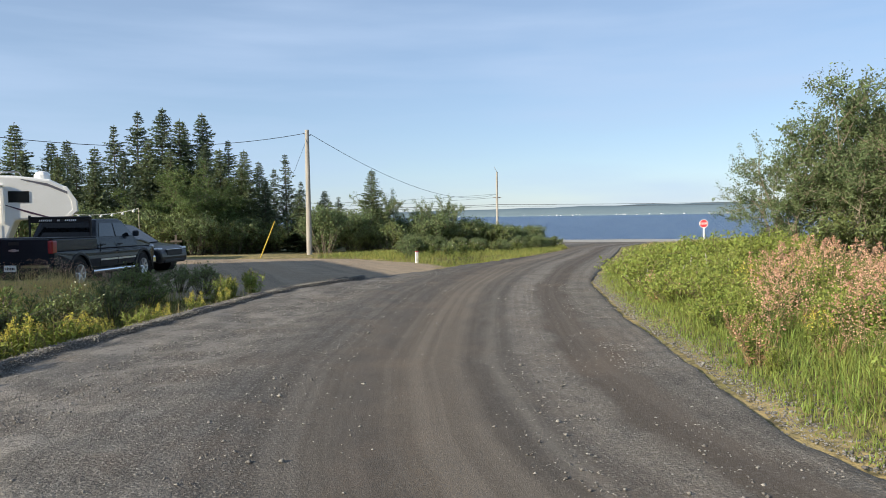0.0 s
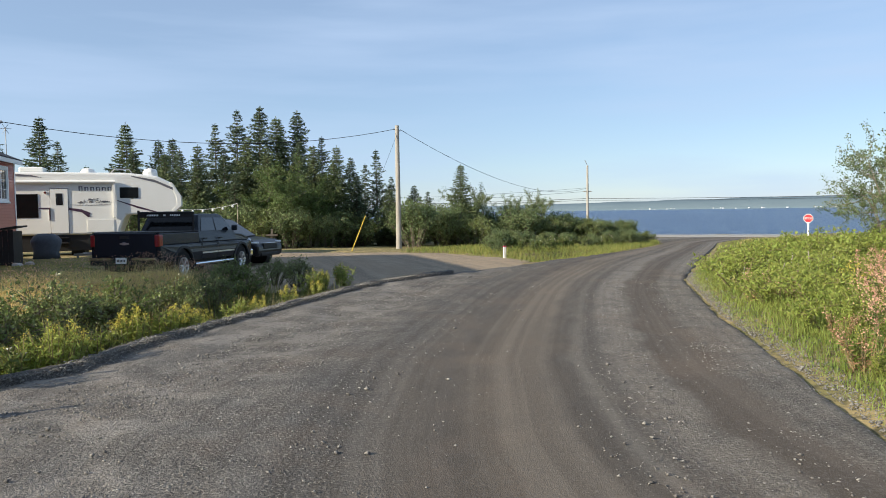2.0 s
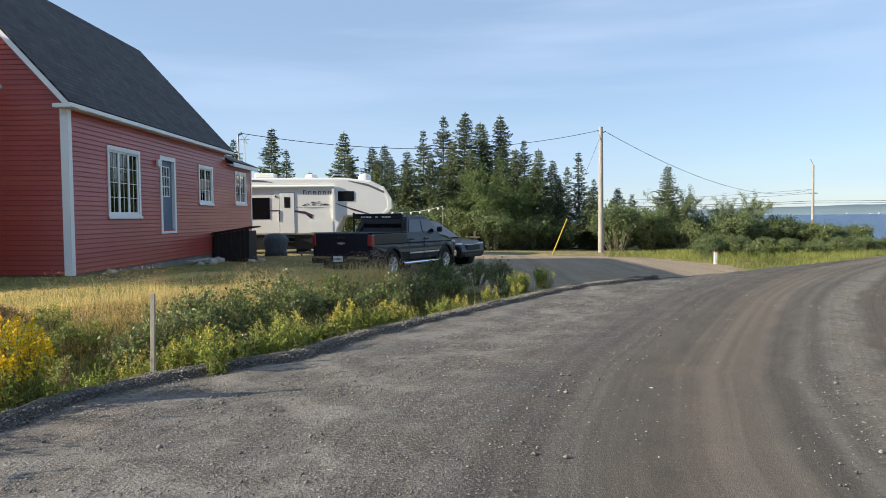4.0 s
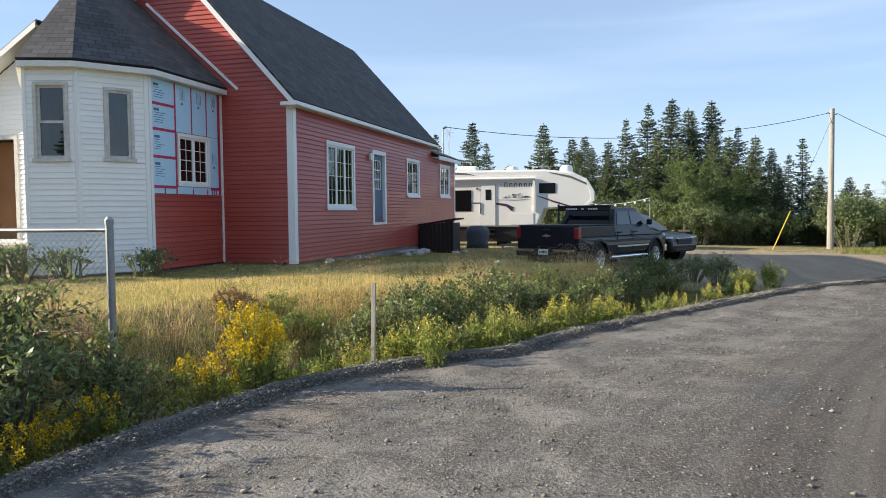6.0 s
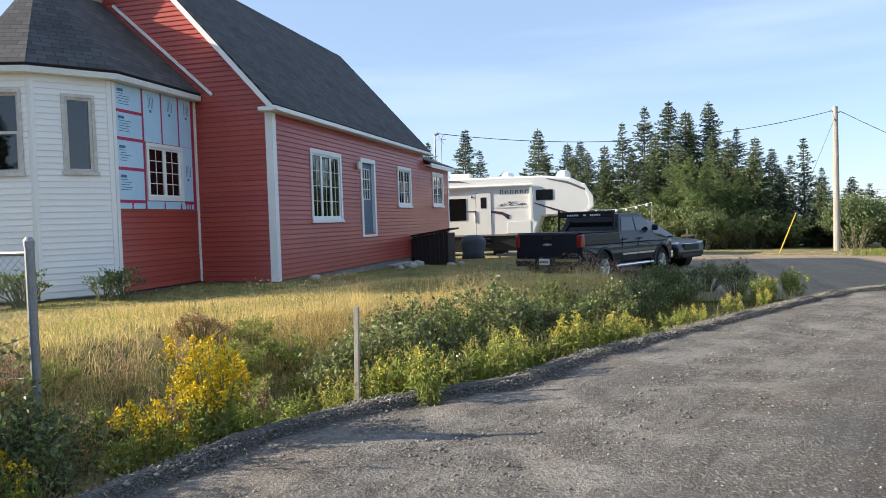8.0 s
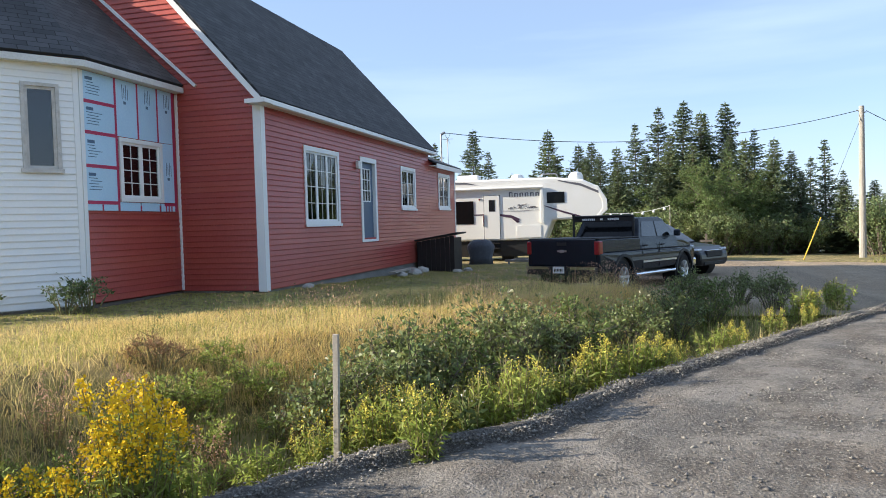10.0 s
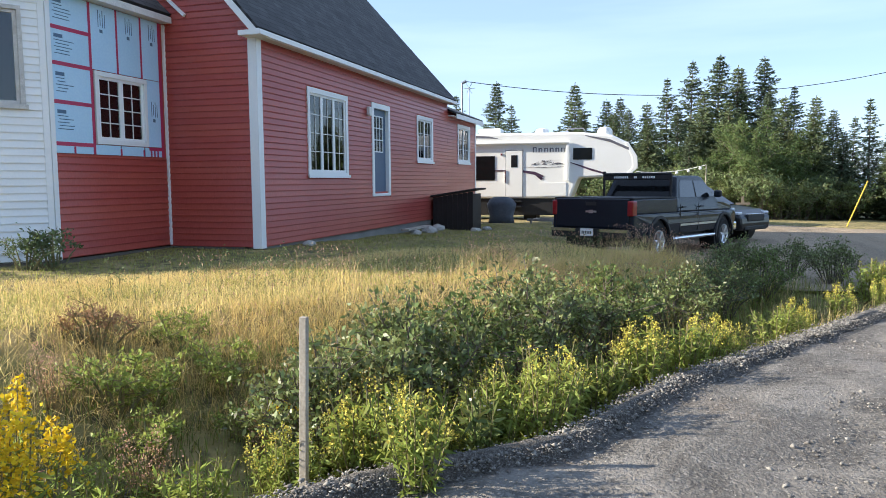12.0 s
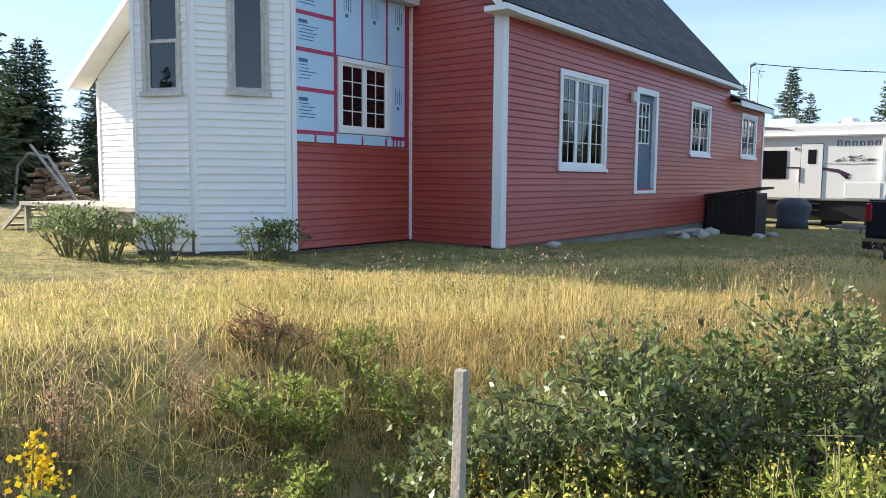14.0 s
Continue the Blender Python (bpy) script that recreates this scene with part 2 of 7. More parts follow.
def road_mat(name):
    """Gravel road: packed brown wheel tracks between loose stony bands (UV: metres across from the east edge, metres along)."""
    m = bpy.data.materials.new(name)
    m.use_nodes = True
    n, l = m.node_tree.nodes, m.node_tree.links
    bs = n["Principled BSDF"]
    P, U = n.new("ShaderNodeNewGeometry").outputs["Position"], n.new("ShaderNodeTexCoord").outputs["UV"]

    def noise_of(vec, scale, detail, lo, hi, stretch=(1, 1, 1)):
        mp, t, r = n.new("ShaderNodeMapping"), n.new("ShaderNodeTexNoise"), n.new("ShaderNodeMapRange")
        mp.inputs["Scale"].default_value = stretch
        t.inputs["Scale"].default_value, t.inputs["Detail"].default_value = scale, detail
        r.inputs["From Min"].default_value, r.inputs["From Max"].default_value = lo, hi
        l.new(vec, mp.inputs["Vector"])
        l.new(mp.outputs["Vector"], t.inputs["Vector"])
        l.new(t.outputs["Fac"], r.inputs["Value"])
        return r.outputs["Result"]

    def calc(op, a, b):
        q = n.new("ShaderNodeMath")
        q.operation = op
        for i, v in enumerate((a, b)):
            if isinstance(v, (int, float)):
                q.inputs[i].default_value = v
            else:
                l.new(v, q.inputs[i])
        return q.outputs[0]

    def blend(a, b, f, kind="MIX"):
        q = n.new("ShaderNodeMix")
        q.data_type, q.blend_type = "RGBA", kind
        for i, v in (("A", a), ("B", b)):
            if isinstance(v, tuple):
                q.inputs[i].default_value = (*v, 1)
            else:
                l.new(v, q.inputs[i])
        if isinstance(f, (int, float)):
            q.inputs["Factor"].default_value = f
        else:
            l.new(f, q.inputs["Factor"])
        return q.outputs["Result"]

    def ramp(fac, stops):
        q = n.new("ShaderNodeValToRGB")
        e = q.color_ramp.elements
        while len(e) < len(stops):
            e.new(0.5)
        for k, (x, c) in enumerate(stops):
            e[k].position = x / 9.0
            e[k].color = (*c, 1) if isinstance(c, tuple) else (c, c, c, 1)
        l.new(fac, q.inputs["Fac"])
        return q.outputs["Color"]

    sep = n.new("ShaderNodeSeparateXYZ")
    l.new(U, sep.inputs[0])
    wander = noise_of(U, 1.0, 3, 0.3, 0.7, (0.25, 0.12, 1))
    ragged = noise_of(U, 1.0, 6, 0.3, 0.7, (2.5, 1.1, 1))
    across = calc("ADD", calc("MULTIPLY", sep.outputs["X"], 1 / 9.0), calc("ADD", calc("MULTIPLY", wander, 0.022), calc("MULTIPLY", ragged, 0.022)))
    across = calc("SUBTRACT", across, 0.022)
    c = ramp(across, [(0, (0.185, 0.170, 0.148)), (0.7, (0.155, 0.142, 0.125)), (0.9, (0.098, 0.082, 0.067)), (1.38, (0.104, 0.087, 0.071)), (1.55, (0.205, 0.186, 0.160)),
                      (1.85, (0.180, 0.162, 0.140)), (2.05, (0.112, 0.100, 0.087)), (2.25, (0.150, 0.135, 0.115)), (2.42, (0.098, 0.086, 0.073)), (2.7, (0.158, 0.135, 0.109)),
                      (3.2, (0.152, 0.130, 0.105)), (3.6, (0.080, 0.070, 0.060)), (3.9, (0.118, 0.104, 0.088)), (4.5, (0.090, 0.083, 0.075)), (5.4, (0.118, 0.110, 0.100)), (6.2, (0.148, 0.139, 0.127))])
    stony = ramp(across, [(0, 1.0), (0.7, 0.9), (0.95, 0.25), (1.4, 0.25), (1.6, 0.9), (2.1, 0.5), (2.5, 0.2), (3.7, 0.18), (4.4, 0.7), (5.2, 1.0)])
    left = ramp(across, [(0, 0.0), (4.6, 0.0), (5.6, 0.9), (9.0, 1.0)])
    broad = noise_of(U, 1.0, 4, 0.36, 0.64, (2.2, 0.045, 1))
    thin = noise_of(U, 1.0, 3, 0.42, 0.58, (7.0, 0.035, 2))
    c = blend(c, (0.62, 0.60, 0.58), calc("MULTIPLY", broad, 0.5), "MULTIPLY")
    c = blend(c, (0.60, 0.58, 0.56), calc("MULTIPLY", thin, 0.6), "MULTIPLY")
    dust = noise_of(P, 1.5, 7, 0.46, 0.60)
    damp = noise_of(P, 2.3, 7, 0.50, 0.64)
    c = blend(c, (0.27, 0.25, 0.222), calc("MULTIPLY", calc("MULTIPLY", dust, left), 0.55))
    c = blend(c, (0.062, 0.058, 0.052), calc("MULTIPLY", calc("MULTIPLY", damp, stony), 0.5))
    brown = noise_of(P, 0.9, 5, 0.52, 0.66)
    c = blend(c, (0.150, 0.112, 0.082), calc("MULTIPLY", brown, 0.28))
    lump, grit, fine = noise_of(P, 14, 5, 0.54, 0.68), noise_of(P, 34, 4, 0.53, 0.66), noise_of(P, 110, 3, 0.52, 0.64)
    c = blend(c, (0.040, 0.038, 0.035), calc("MULTIPLY", calc("MULTIPLY", lump, stony), 0.6))
    c = blend(c, (0.34, 0.32, 0.285), calc("MULTIPLY", calc("MULTIPLY", grit, stony), 0.42))
    c = blend(c, (0.30, 0.28, 0.25), calc("MULTIPLY", fine, 0.16))
    l.new(c, bs.inputs["Base Color"])
    bs.inputs["Roughness"].default_value = 0.93
    bs.inputs["Specular IOR Level"].default_value = 0.25
    h1 = calc("MULTIPLY", noise_of(P, 42, 5, 0.0, 1.0), stony)
    b1, b2 = n.new("ShaderNodeBump"), n.new("ShaderNodeBump")
    b1.inputs["Strength"].default_value, b1.inputs["Distance"].default_value = 0.9, 0.026
    b2.inputs["Strength"].default_value, b2.inputs["Distance"].default_value = 0.6, 0.010
    l.new(h1, b1.inputs["Height"])
    l.new(noise_of(P, 110, 3, 0.0, 1.0), b2.inputs["Height"])
    l.new(b1.outputs["Normal"], b2.inputs["Normal"])
    l.new(b2.outputs["Normal"], bs.inputs["Normal"])
    return m


M["road"] = road_mat("worn_brown_gravel_road")
M["drive"] = gravel_mat("pale_sandy_gravel", (0.26, 0.205, 0.145), (0.34, 0.27, 0.19), (0.17, 0.135, 0.095), (0.26, 0.195, 0.13))


# ---------- mesh helpers ----------
class Geo:
    """Collects corners and faces, then becomes one mesh."""

    def __init__(self):
        self.v, self.f, self.uv = [], [], None

    def add(self, vs, fs):
        b = len(self.v)
        self.v.extend(tuple(p) for p in vs)
        self.f.extend(tuple(i + b for i in f) for f in fs)
        return self

    def box(self, x0, x1, y0, y1, z0, z1, m=None):
        vs = [Vector((x, y, z)) for z in (z0, z1) for y in (y0, y1) for x in (x0, x1)]
        if m:
            vs = [m @ p for p in vs]
        return self.add(vs, [(0, 2, 3, 1), (4, 5, 7, 6), (0, 1, 5, 4), (2, 6, 7, 3), (0, 4, 6, 2), (1, 3, 7, 5)])

    def tube(self, p0, p1, r0, r1=None, seg=8, caps=True):
        p0, p1 = Vector(p0), Vector(p1)
        r1 = r0 if r1 is None else r1
        q = (p1 - p0).to_track_quat("Z", "Y")
        vs = []
        for p, r in ((p0, r0), (p1, r1)):
            for k in range(seg):
                a = 2 * math.pi * k / seg
                vs.append(p + q @ Vector((r * math.cos(a), r * math.sin(a), 0)))
        fs = [(k, (k + 1) % seg, seg + (k + 1) % seg, seg + k) for k in range(seg)]
        if caps:
            fs += [tuple(range(seg - 1, -1, -1)), tuple(range(seg, 2 * seg))]
        return self.add(vs, fs)

    def path(self, pts, r, seg=6):
        for a, b in zip(pts, pts[1:]):
            self.tube(a, b, r, r, seg)
        return self

    def loft(self, rings, caps=True):
        n = len(rings[0])
        vs = [p for ring in rings for p in ring]
        fs = [(i * n + k, i * n + (k + 1) % n, (i + 1) * n + (k + 1) % n, (i + 1) * n + k) for i in range(len(rings) - 1) for k in range(n)]
        if caps:
            fs += [tuple(range(n - 1, -1, -1)), tuple(range((len(rings) - 1) * n, len(rings) * n))]
        return self.add(vs, fs)

    def prism(self, pts, a, b, axis="x"):
        """A flat outline given in two coordinates, drawn out along the third from a to b."""
        def put(p, k):
            return {"x": (k, p[0], p[1]), "y": (p[0], k, p[1]), "z": (p[0], p[1], k)}[axis]
        n = len(pts)
        vs = [put(p, a) for p in pts] + [put(p, b) for p in pts]
        fs = [tuple(range(n - 1, -1, -1)), tuple(range(n, 2 * n))] + [(k, (k + 1) % n, n + (k + 1) % n, n + k) for k in range(n)]
        return self.add(vs, fs)

    def mesh(self, name, material, smooth=False):
        me = bpy.data.meshes.new(name)
        me.from_pydata(self.v, [], self.f)
        if self.uv is not None:
            lay = me.uv_layers.new(name="UVMap")
            idx = np.empty(len(me.loops), int)
            me.loops.foreach_get("vertex_index", idx)
            lay.data.foreach_set("uv", np.asarray(self.uv, float)[idx].ravel())
        if smooth:
            me.polygons.foreach_set("use_smooth", [True] * len(me.polygons))
        me.materials.append(material)
        bm = bmesh.new()
        bm.from_mesh(me)
        if len(bm.faces) < 20000:
            if len(bm.verts) < 4000 and self.uv is None:
                bmesh.ops.remove_doubles(bm, verts=bm.verts[:], dist=1e-5)
            bmesh.ops.recalc_face_normals(bm, faces=bm.faces[:])
            bm.to_mesh(me)
        bm.free()
        return me


def part(name, geo, material, parent, label="", smooth=False, bevel=0.0):
    ob = new(name, geo.mesh(name, material, smooth))
    ob.parent = parent
    if label:
        tagged(ob, label)
    if bevel:
        mod = ob.modifiers.new("bevel", "BEVEL")
        mod.width, mod.segments, mod.limit_method = bevel, 2, "ANGLE"
    return ob


def thing(name, label, category, m=None, group="", kind=""):
    ob = new(name)
    ob.empty_display_size = 0.2
    if m is not None:
        ob.matrix_basis = m
    return tagged(ob, label, category, group, kind)


def solid(name, geo, material, label, category="", group="", kind="", smooth=False):
    return tagged(new(name, geo.mesh(name, material, smooth)), label, category, group, kind)

# ---------- lie of the land ----------
EDGE_L = [(2.6, -60), (3.2, -20), (3.6, -12.5), (3.8, -10), (4.1, -8.8), (4.7, -7.55), (5.8, -6.6), (6.45, -5.0), (7.5, -3.3), (9.5, -0.05),
          (10.8, 1.9), (13.2, 4.0), (16.0, 5.95), (20.3, 10.3), (24.9, 15.2), (29.3, 20.4), (33.3, 25.7), (39, 36), (44, 47)]
EDGE_R = [(13, -60), (12.2, -20), (11.8, -12.1), (12.1, -11), (12.75, -9.7), (13.7, -7.8), (14.8, -5.4), (17.7, -0.1), (19.9, 2.8),
          (24.4, 8.7), (31.7, 18.3), (37.5, 26.1), (46, 35), (56, 42)]
DRIVE = [(8.3, 1.2), (10.4, 1.2), (13.2, 4.0), (16.0, 5.95), (16.9, 8.5), (16.9, 10.5), (16.2, 15.5), (14.4, 17.6), (12.4, 18.4), (9.8, 21), (6.0, 22),
         (5.0, 14), (4.6, 8), (6.2, 3.4)]


def along(line, step=0.5):
    out = []
    for (x0, y0), (x1, y1) in zip(line, line[1:]):
        k = max(1, int(math.hypot(x1 - x0, y1 - y0) / step))
        out += [(x0 + (x1 - x0) * i / k, y0 + (y1 - y0) * i / k) for i in range(k)]
    return out + [line[-1]]


def smooth_line(line, step=0.5):
    """The line with its corners rounded off."""
    p = np.array(along(line, step))
    q = np.vstack([np.repeat(p[:1], 3, 0), p, np.repeat(p[-1:], 3, 0)])
    return sum(q[k:k + len(p)] for k in range(7)) / 7


def signed(line, x, y):
    """Distance from a line, positive on its left."""
    x, y = np.asarray(x, float), np.asarray(y, float)
    best, sign = np.full(x.shape, 1e9), np.zeros(x.shape)
    for (ax, ay), (bx, by) in zip(line, line[1:]):
        dx, dy = bx - ax, by - ay
        t = np.clip(((x - ax) * dx + (y - ay) * dy) / (dx * dx + dy * dy), 0, 1)
        d = np.hypot(x - ax - t * dx, y - ay - t * dy)
        s = np.sign(dx * (y - ay) - dy * (x - ax))
        near = d < best
        best, sign = np.where(near, d, best), np.where(near, s, sign)
    return best * np.where(sign == 0, 1, sign)


def inside(poly, x, y):
    x, y = np.asarray(x, float), np.asarray(y, float)
    hit = np.zeros(x.shape, bool)
    for (ax, ay), (bx, by) in zip(poly, poly[1:] + poly[:1]):
        c = ((ay > y) != (by > y)) & (x < (bx - ax) * (y - ay) / (by - ay + 1e-12) + ax)
        hit ^= c
    return hit


def base_z(x, y):
    s = 0.6 * x + 0.8 * y
    return -0.55 - 1.25 * np.clip((s - 16) / 56, 0, 1) - 4.6 * np.clip((s - 82) / 14, 0, 1)


def ground_z(x, y):
    x, y = np.asarray(x, float), np.asarray(y, float)
    b = base_z(x, y)
    dl, dr = signed(EDGE_L, x, y), -signed(EDGE_R, x, y)
    lawn = np.interp(y, [-20, -3, 0, 4, 10, 15, 30], [-0.1, -0.05, -0.04, -0.14, -0.30, -0.42, -0.6]) + np.interp(x, [-30, -8, 0, 3, 8], [0.1, 0.05, 0, -0.02, -0.12])
    rise = np.interp(dl, [0, 0.25, 0.7, 1.3, 2.1, 3.2], [0.0, -0.10, -0.36, -0.42, -0.12, 1.0])
    left = np.where(rise < 0, b + rise, b + rise * (lawn - b))
    fade = np.clip((0.6 * x + 0.8 * y - 18) / 10, 0, 1)
    left = left * (1 - fade) + b * fade
    yard = np.where(inside(DRIVE, x, y), 0.0, np.clip(np.abs(signed(DRIVE + DRIVE[:1], x, y)) / 1.6, 0, 1))
    left = b * (1 - yard) + left * yard
    right = b + np.interp(dr, [0, 0.6, 2.0, 5, 12], [0, 0.03, 0.12, 0.2, 0.25]) * (1 - fade * 0.5)
    z = np.where(dl > 0, left, np.where(dr > 0, right, b - 0.05))
    z = z + 0.03 * np.sin(x * 1.7 + 0.6 * y) * np.sin(y * 1.3 - 0.4 * x) * (np.maximum(dl, dr) > 0.4)
    return np.where(inside(DRIVE, x, y), b - 0.05, z)


def gz(x, y):
    return float(ground_z(np.array([x]), np.array([y]))[0])


def steps(a, b, near0, near1, fine, grow=1.18):
    out = list(np.arange(near0, near1 + 1e-6, fine))
    d, v = fine, near0
    while v > a:
        d *= grow
        v -= d
        out.insert(0, max(v, a))
    d, v = fine, near1
    while v < b:
        d *= grow
        v += d
        out.append(min(v, b))
    return np.array(out)


def sheet(xs, ys):
    gx, gy = np.meshgrid(xs, ys)
    nx = len(xs)
    k = np.arange(len(xs) * len(ys)).reshape(len(ys), nx)
    f = np.stack([k[:-1, :-1], k[:-1, 1:], k[1:, 1:], k[1:, :-1]], -1).reshape(-1, 4)
    return gx.ravel(), gy.ravel(), f


gx, gy, gf = sheet(steps(-2500, 600, -14, 34, 0.3, 1.2), steps(-2500, 900, -18, 30, 0.3, 1.2))
g = Geo()
g.v = np.stack([gx, gy, ground_z(gx, gy)], 1).tolist()
g.f = [tuple(q) for q in gf.tolist()]
solid("ground", g, M["soil"], "uneven grassy soil with a ditch beside the gravel road", "ground", kind="structure", smooth=True)


def strip(name, left, right, m, lift, label, category, n=14, crown=0.05, step=0.6):
    L, R = smooth_line(left, step), smooth_line(right, step)
    k = max(len(L), len(R))
    L = np.stack([np.interp(np.linspace(0, 1, k), np.linspace(0, 1, len(L)), L[:, i]) for i in (0, 1)], 1)
    R = np.stack([np.interp(np.linspace(0, 1, k), np.linspace(0, 1, len(R)), R[:, i]) for i in (0, 1)], 1)
    g = Geo()
    us, run = [], np.r_[0, np.cumsum(np.hypot(*np.diff(L, axis=0).T))]
    vs = []
    for i in range(k):
        w = np.hypot(*(R[i] - L[i]))
        for j in range(n + 1):
            t = j / n
            p = L[i] * (1 - t) + R[i] * t
            ruts = 0.012 * math.sin(t * 21) + 0.012 * noise.noise(Vector((p[0] * 0.7, p[1] * 0.7, 0)))
            if step < 0.3:
                loose = min(1.0, max(0.15, (4.3 - t * w) / 1.2, (t * w - w + 1.2)))
                ruts += loose * (0.034 * noise.noise(Vector((p[0] * 1.9, p[1] * 1.9, 7))) + 0.018 * noise.noise(Vector((p[0] * 5.5, p[1] * 5.5, 2))))
            z = float(base_z(p[0], p[1])) + lift + crown * (1 - (2 * t - 1) ** 2) + ruts * (0 < j < n)
            if j in (0, n):
                z -= 0.07
            vs.append((p[0], p[1], z))
            us.append((t * w, run[i]))
    if step < 0.3:
        line = smooth_line(right, 1.0)[::2].tolist()
        far = signed(line, [p[0] for p in vs], [p[1] for p in vs])
        us = [(float(d), q[1]) for d, q in zip(far, us)]
    fs = [(i * (n + 1) + j, i * (n + 1) + j + 1, (i + 1) * (n + 1) + j + 1, (i + 1) * (n + 1) + j) for i in range(k - 1) for j in range(n)]
    g.v, g.f, g.uv = vs, fs, us
    return solid(name, g, m, label, category, kind="structure", smooth=True)


strip("road", EDGE_L, EDGE_R, M["road"], 0.0, "worn grey-brown gravel road with tyre tracks and loose stones", "road", 84, 0.03, 0.16)
# the shore road that crosses at the end
c0, c1 = Vector((0.8, -0.6)), Vector((0.6, 0.8))
ml, mr = [], []
for k in range(-30, 31):
    p = c1 * 69.0 + c0 * (k * 8.0)
    ml.append((p.x, p.y))
    p = c1 * 77.0 + c0 * (k * 8.0)
    mr.append((p.x, p.y))
M["shoreroad"] = gravel_mat("pale_shore_road", (0.30, 0.29, 0.27), (0.36, 0.35, 0.32), (0.24, 0.23, 0.21), (0.30, 0.28, 0.25))
strip("shore_road", mr, ml, M["shoreroad"], 0.05, "pale shore road that runs along the water", "road", 8, 0.02, 4.0)
# driveway apron
g = Geo()
dx, dy, df = sheet(np.arange(4, 18, 0.4), np.arange(0.6, 23, 0.4))
dz = base_z(dx, dy) - 0.012 + 0.012 * np.sin(dx * 2.1) * np.sin(dy * 1.7)
ok = inside(DRIVE, dx, dy)
g.v, g.uv = np.stack([dx, dy, dz], 1).tolist(), np.stack([dx, dy], 1).tolist()
g.f = [tuple(q) for q in df.tolist() if any(ok[i] for i in q)]
solid("driveway", g, M["drive"], "pale sandy gravel driveway beside the road", "driveway", kind="structure", smooth=True)

# sea and far shore
sea = bpy.data.materials.new("rippled_sea")
sea.use_nodes = True
sn, sl = sea.node_tree.nodes, sea.node_tree.links
sb = sn["Principled BSDF"]
sb.inputs["Base Color"].default_value = (0.012, 0.045, 0.12, 1)
sb.inputs["Roughness"].default_value = 0.28
sg = sn.new("ShaderNodeNewGeometry")
sm = sn.new("ShaderNodeMapping")
sm.inputs["Rotation"].default_value = (0, 0, 0.65)
sm.inputs["Scale"].default_value = (0.05, 0.4, 1)
st = sn.new("ShaderNodeTexNoise")
st.inputs["Scale"].default_value, st.inputs["Detail"].default_value = 1.0, 8
sbp = sn.new("ShaderNodeBump")
sbp.inputs["Strength"].default_value, sbp.inputs["Distance"].default_value = 1.0, 3.0
sl.new(sg.outputs["Position"], sm.inputs["Vector"])
sl.new(sm.outputs["Vector"], st.inputs["Vector"])
sl.new(st.outputs["Fac"], sbp.inputs["Height"])
sl.new(sbp.outputs["Normal"], sb.inputs["Normal"])
g = Geo()
pts = [c1 * 84 - c0 * 4200, c1 * 84 + c0 * 4200, c1 * 4300 + c0 * 4200, c1 * 4300 - c0 * 4200]
g.add([(p.x, p.y, -5.6) for p in pts], [(0, 1, 2, 3)])
solid("water", g, sea, "wide blue bay with small ripples", "water", kind="structure")
# distance haze is mixed into the colour of the blue-green hills
M["far"] = mat("hills_haze_in_colour", (0.15, 0.205, 0.235), (0.18, 0.235, 0.26), 1.0, 0.006, 0.05, 0.0, spec=0.0)
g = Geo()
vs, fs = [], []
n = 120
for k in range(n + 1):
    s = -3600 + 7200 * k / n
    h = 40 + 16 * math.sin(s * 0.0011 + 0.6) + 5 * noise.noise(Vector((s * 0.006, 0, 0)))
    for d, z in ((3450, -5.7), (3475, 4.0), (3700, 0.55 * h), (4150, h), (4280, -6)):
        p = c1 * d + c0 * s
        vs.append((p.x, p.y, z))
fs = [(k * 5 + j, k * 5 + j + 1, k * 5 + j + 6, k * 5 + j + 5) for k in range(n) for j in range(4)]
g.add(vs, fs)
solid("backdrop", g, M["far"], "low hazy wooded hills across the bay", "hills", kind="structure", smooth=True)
g = Geo()
rs = random.Random(5)
for k in range(90):
    s = rs.gauss(rs.choice([-900, -250, 250, 550, 1000]), 190)
    p = c1 * (3452 + rs.random() * 20) + c0 * s
    w = rs.uniform(2.5, 7)
    g.box(p.x - w / 2, p.x + w / 2, p.y - 3, p.y + 3, -5, rs.uniform(-2.0, 1.6))
M["specks"] = mat("far_white_houses", (0.55, 0.58, 0.62), (0.75, 0.77, 0.8), 0.8)
solid("far_village", g, M["specks"], "tiny white houses along the far shore", "village", kind="stuff")

# ---------- house ----------
house = thing("house", "red clapboard house with white bay and dark shingle roof", "house")
REV = 0.102


def frame_m(o, u):
    """Local x along the wall, y out of it, z up."""
    u = Vector((u[0], u[1], 0)).normalized()
    nrm = Vector((u.y, -u.x, 0))
    m = Matrix(((u.x, nrm.x, 0, o[0]), (u.y, nrm.y, 0, o[1]), (0, 0, 1, o[2]), (0, 0, 0, 1)))
    return m


def wall_with_holes(g, m, u0, u1, z0, z1, holes, t=0.16):
    us = sorted({u0, u1, *[h[0] for h in holes], *[h[1] for h in holes]})
    zs = sorted({z0, z1, *[h[2] for h in holes], *[h[3] for h in holes]})
    for a, b in zip(us, us[1:]):
        for c, d in zip(zs, zs[1:]):
            mu, mz = (a + b) / 2, (c + d) / 2
            if not any(h[0] < mu < h[1] and h[2] < mz < h[3] for h in holes):
                g.box(a, b, -t, 0, c, d, m)


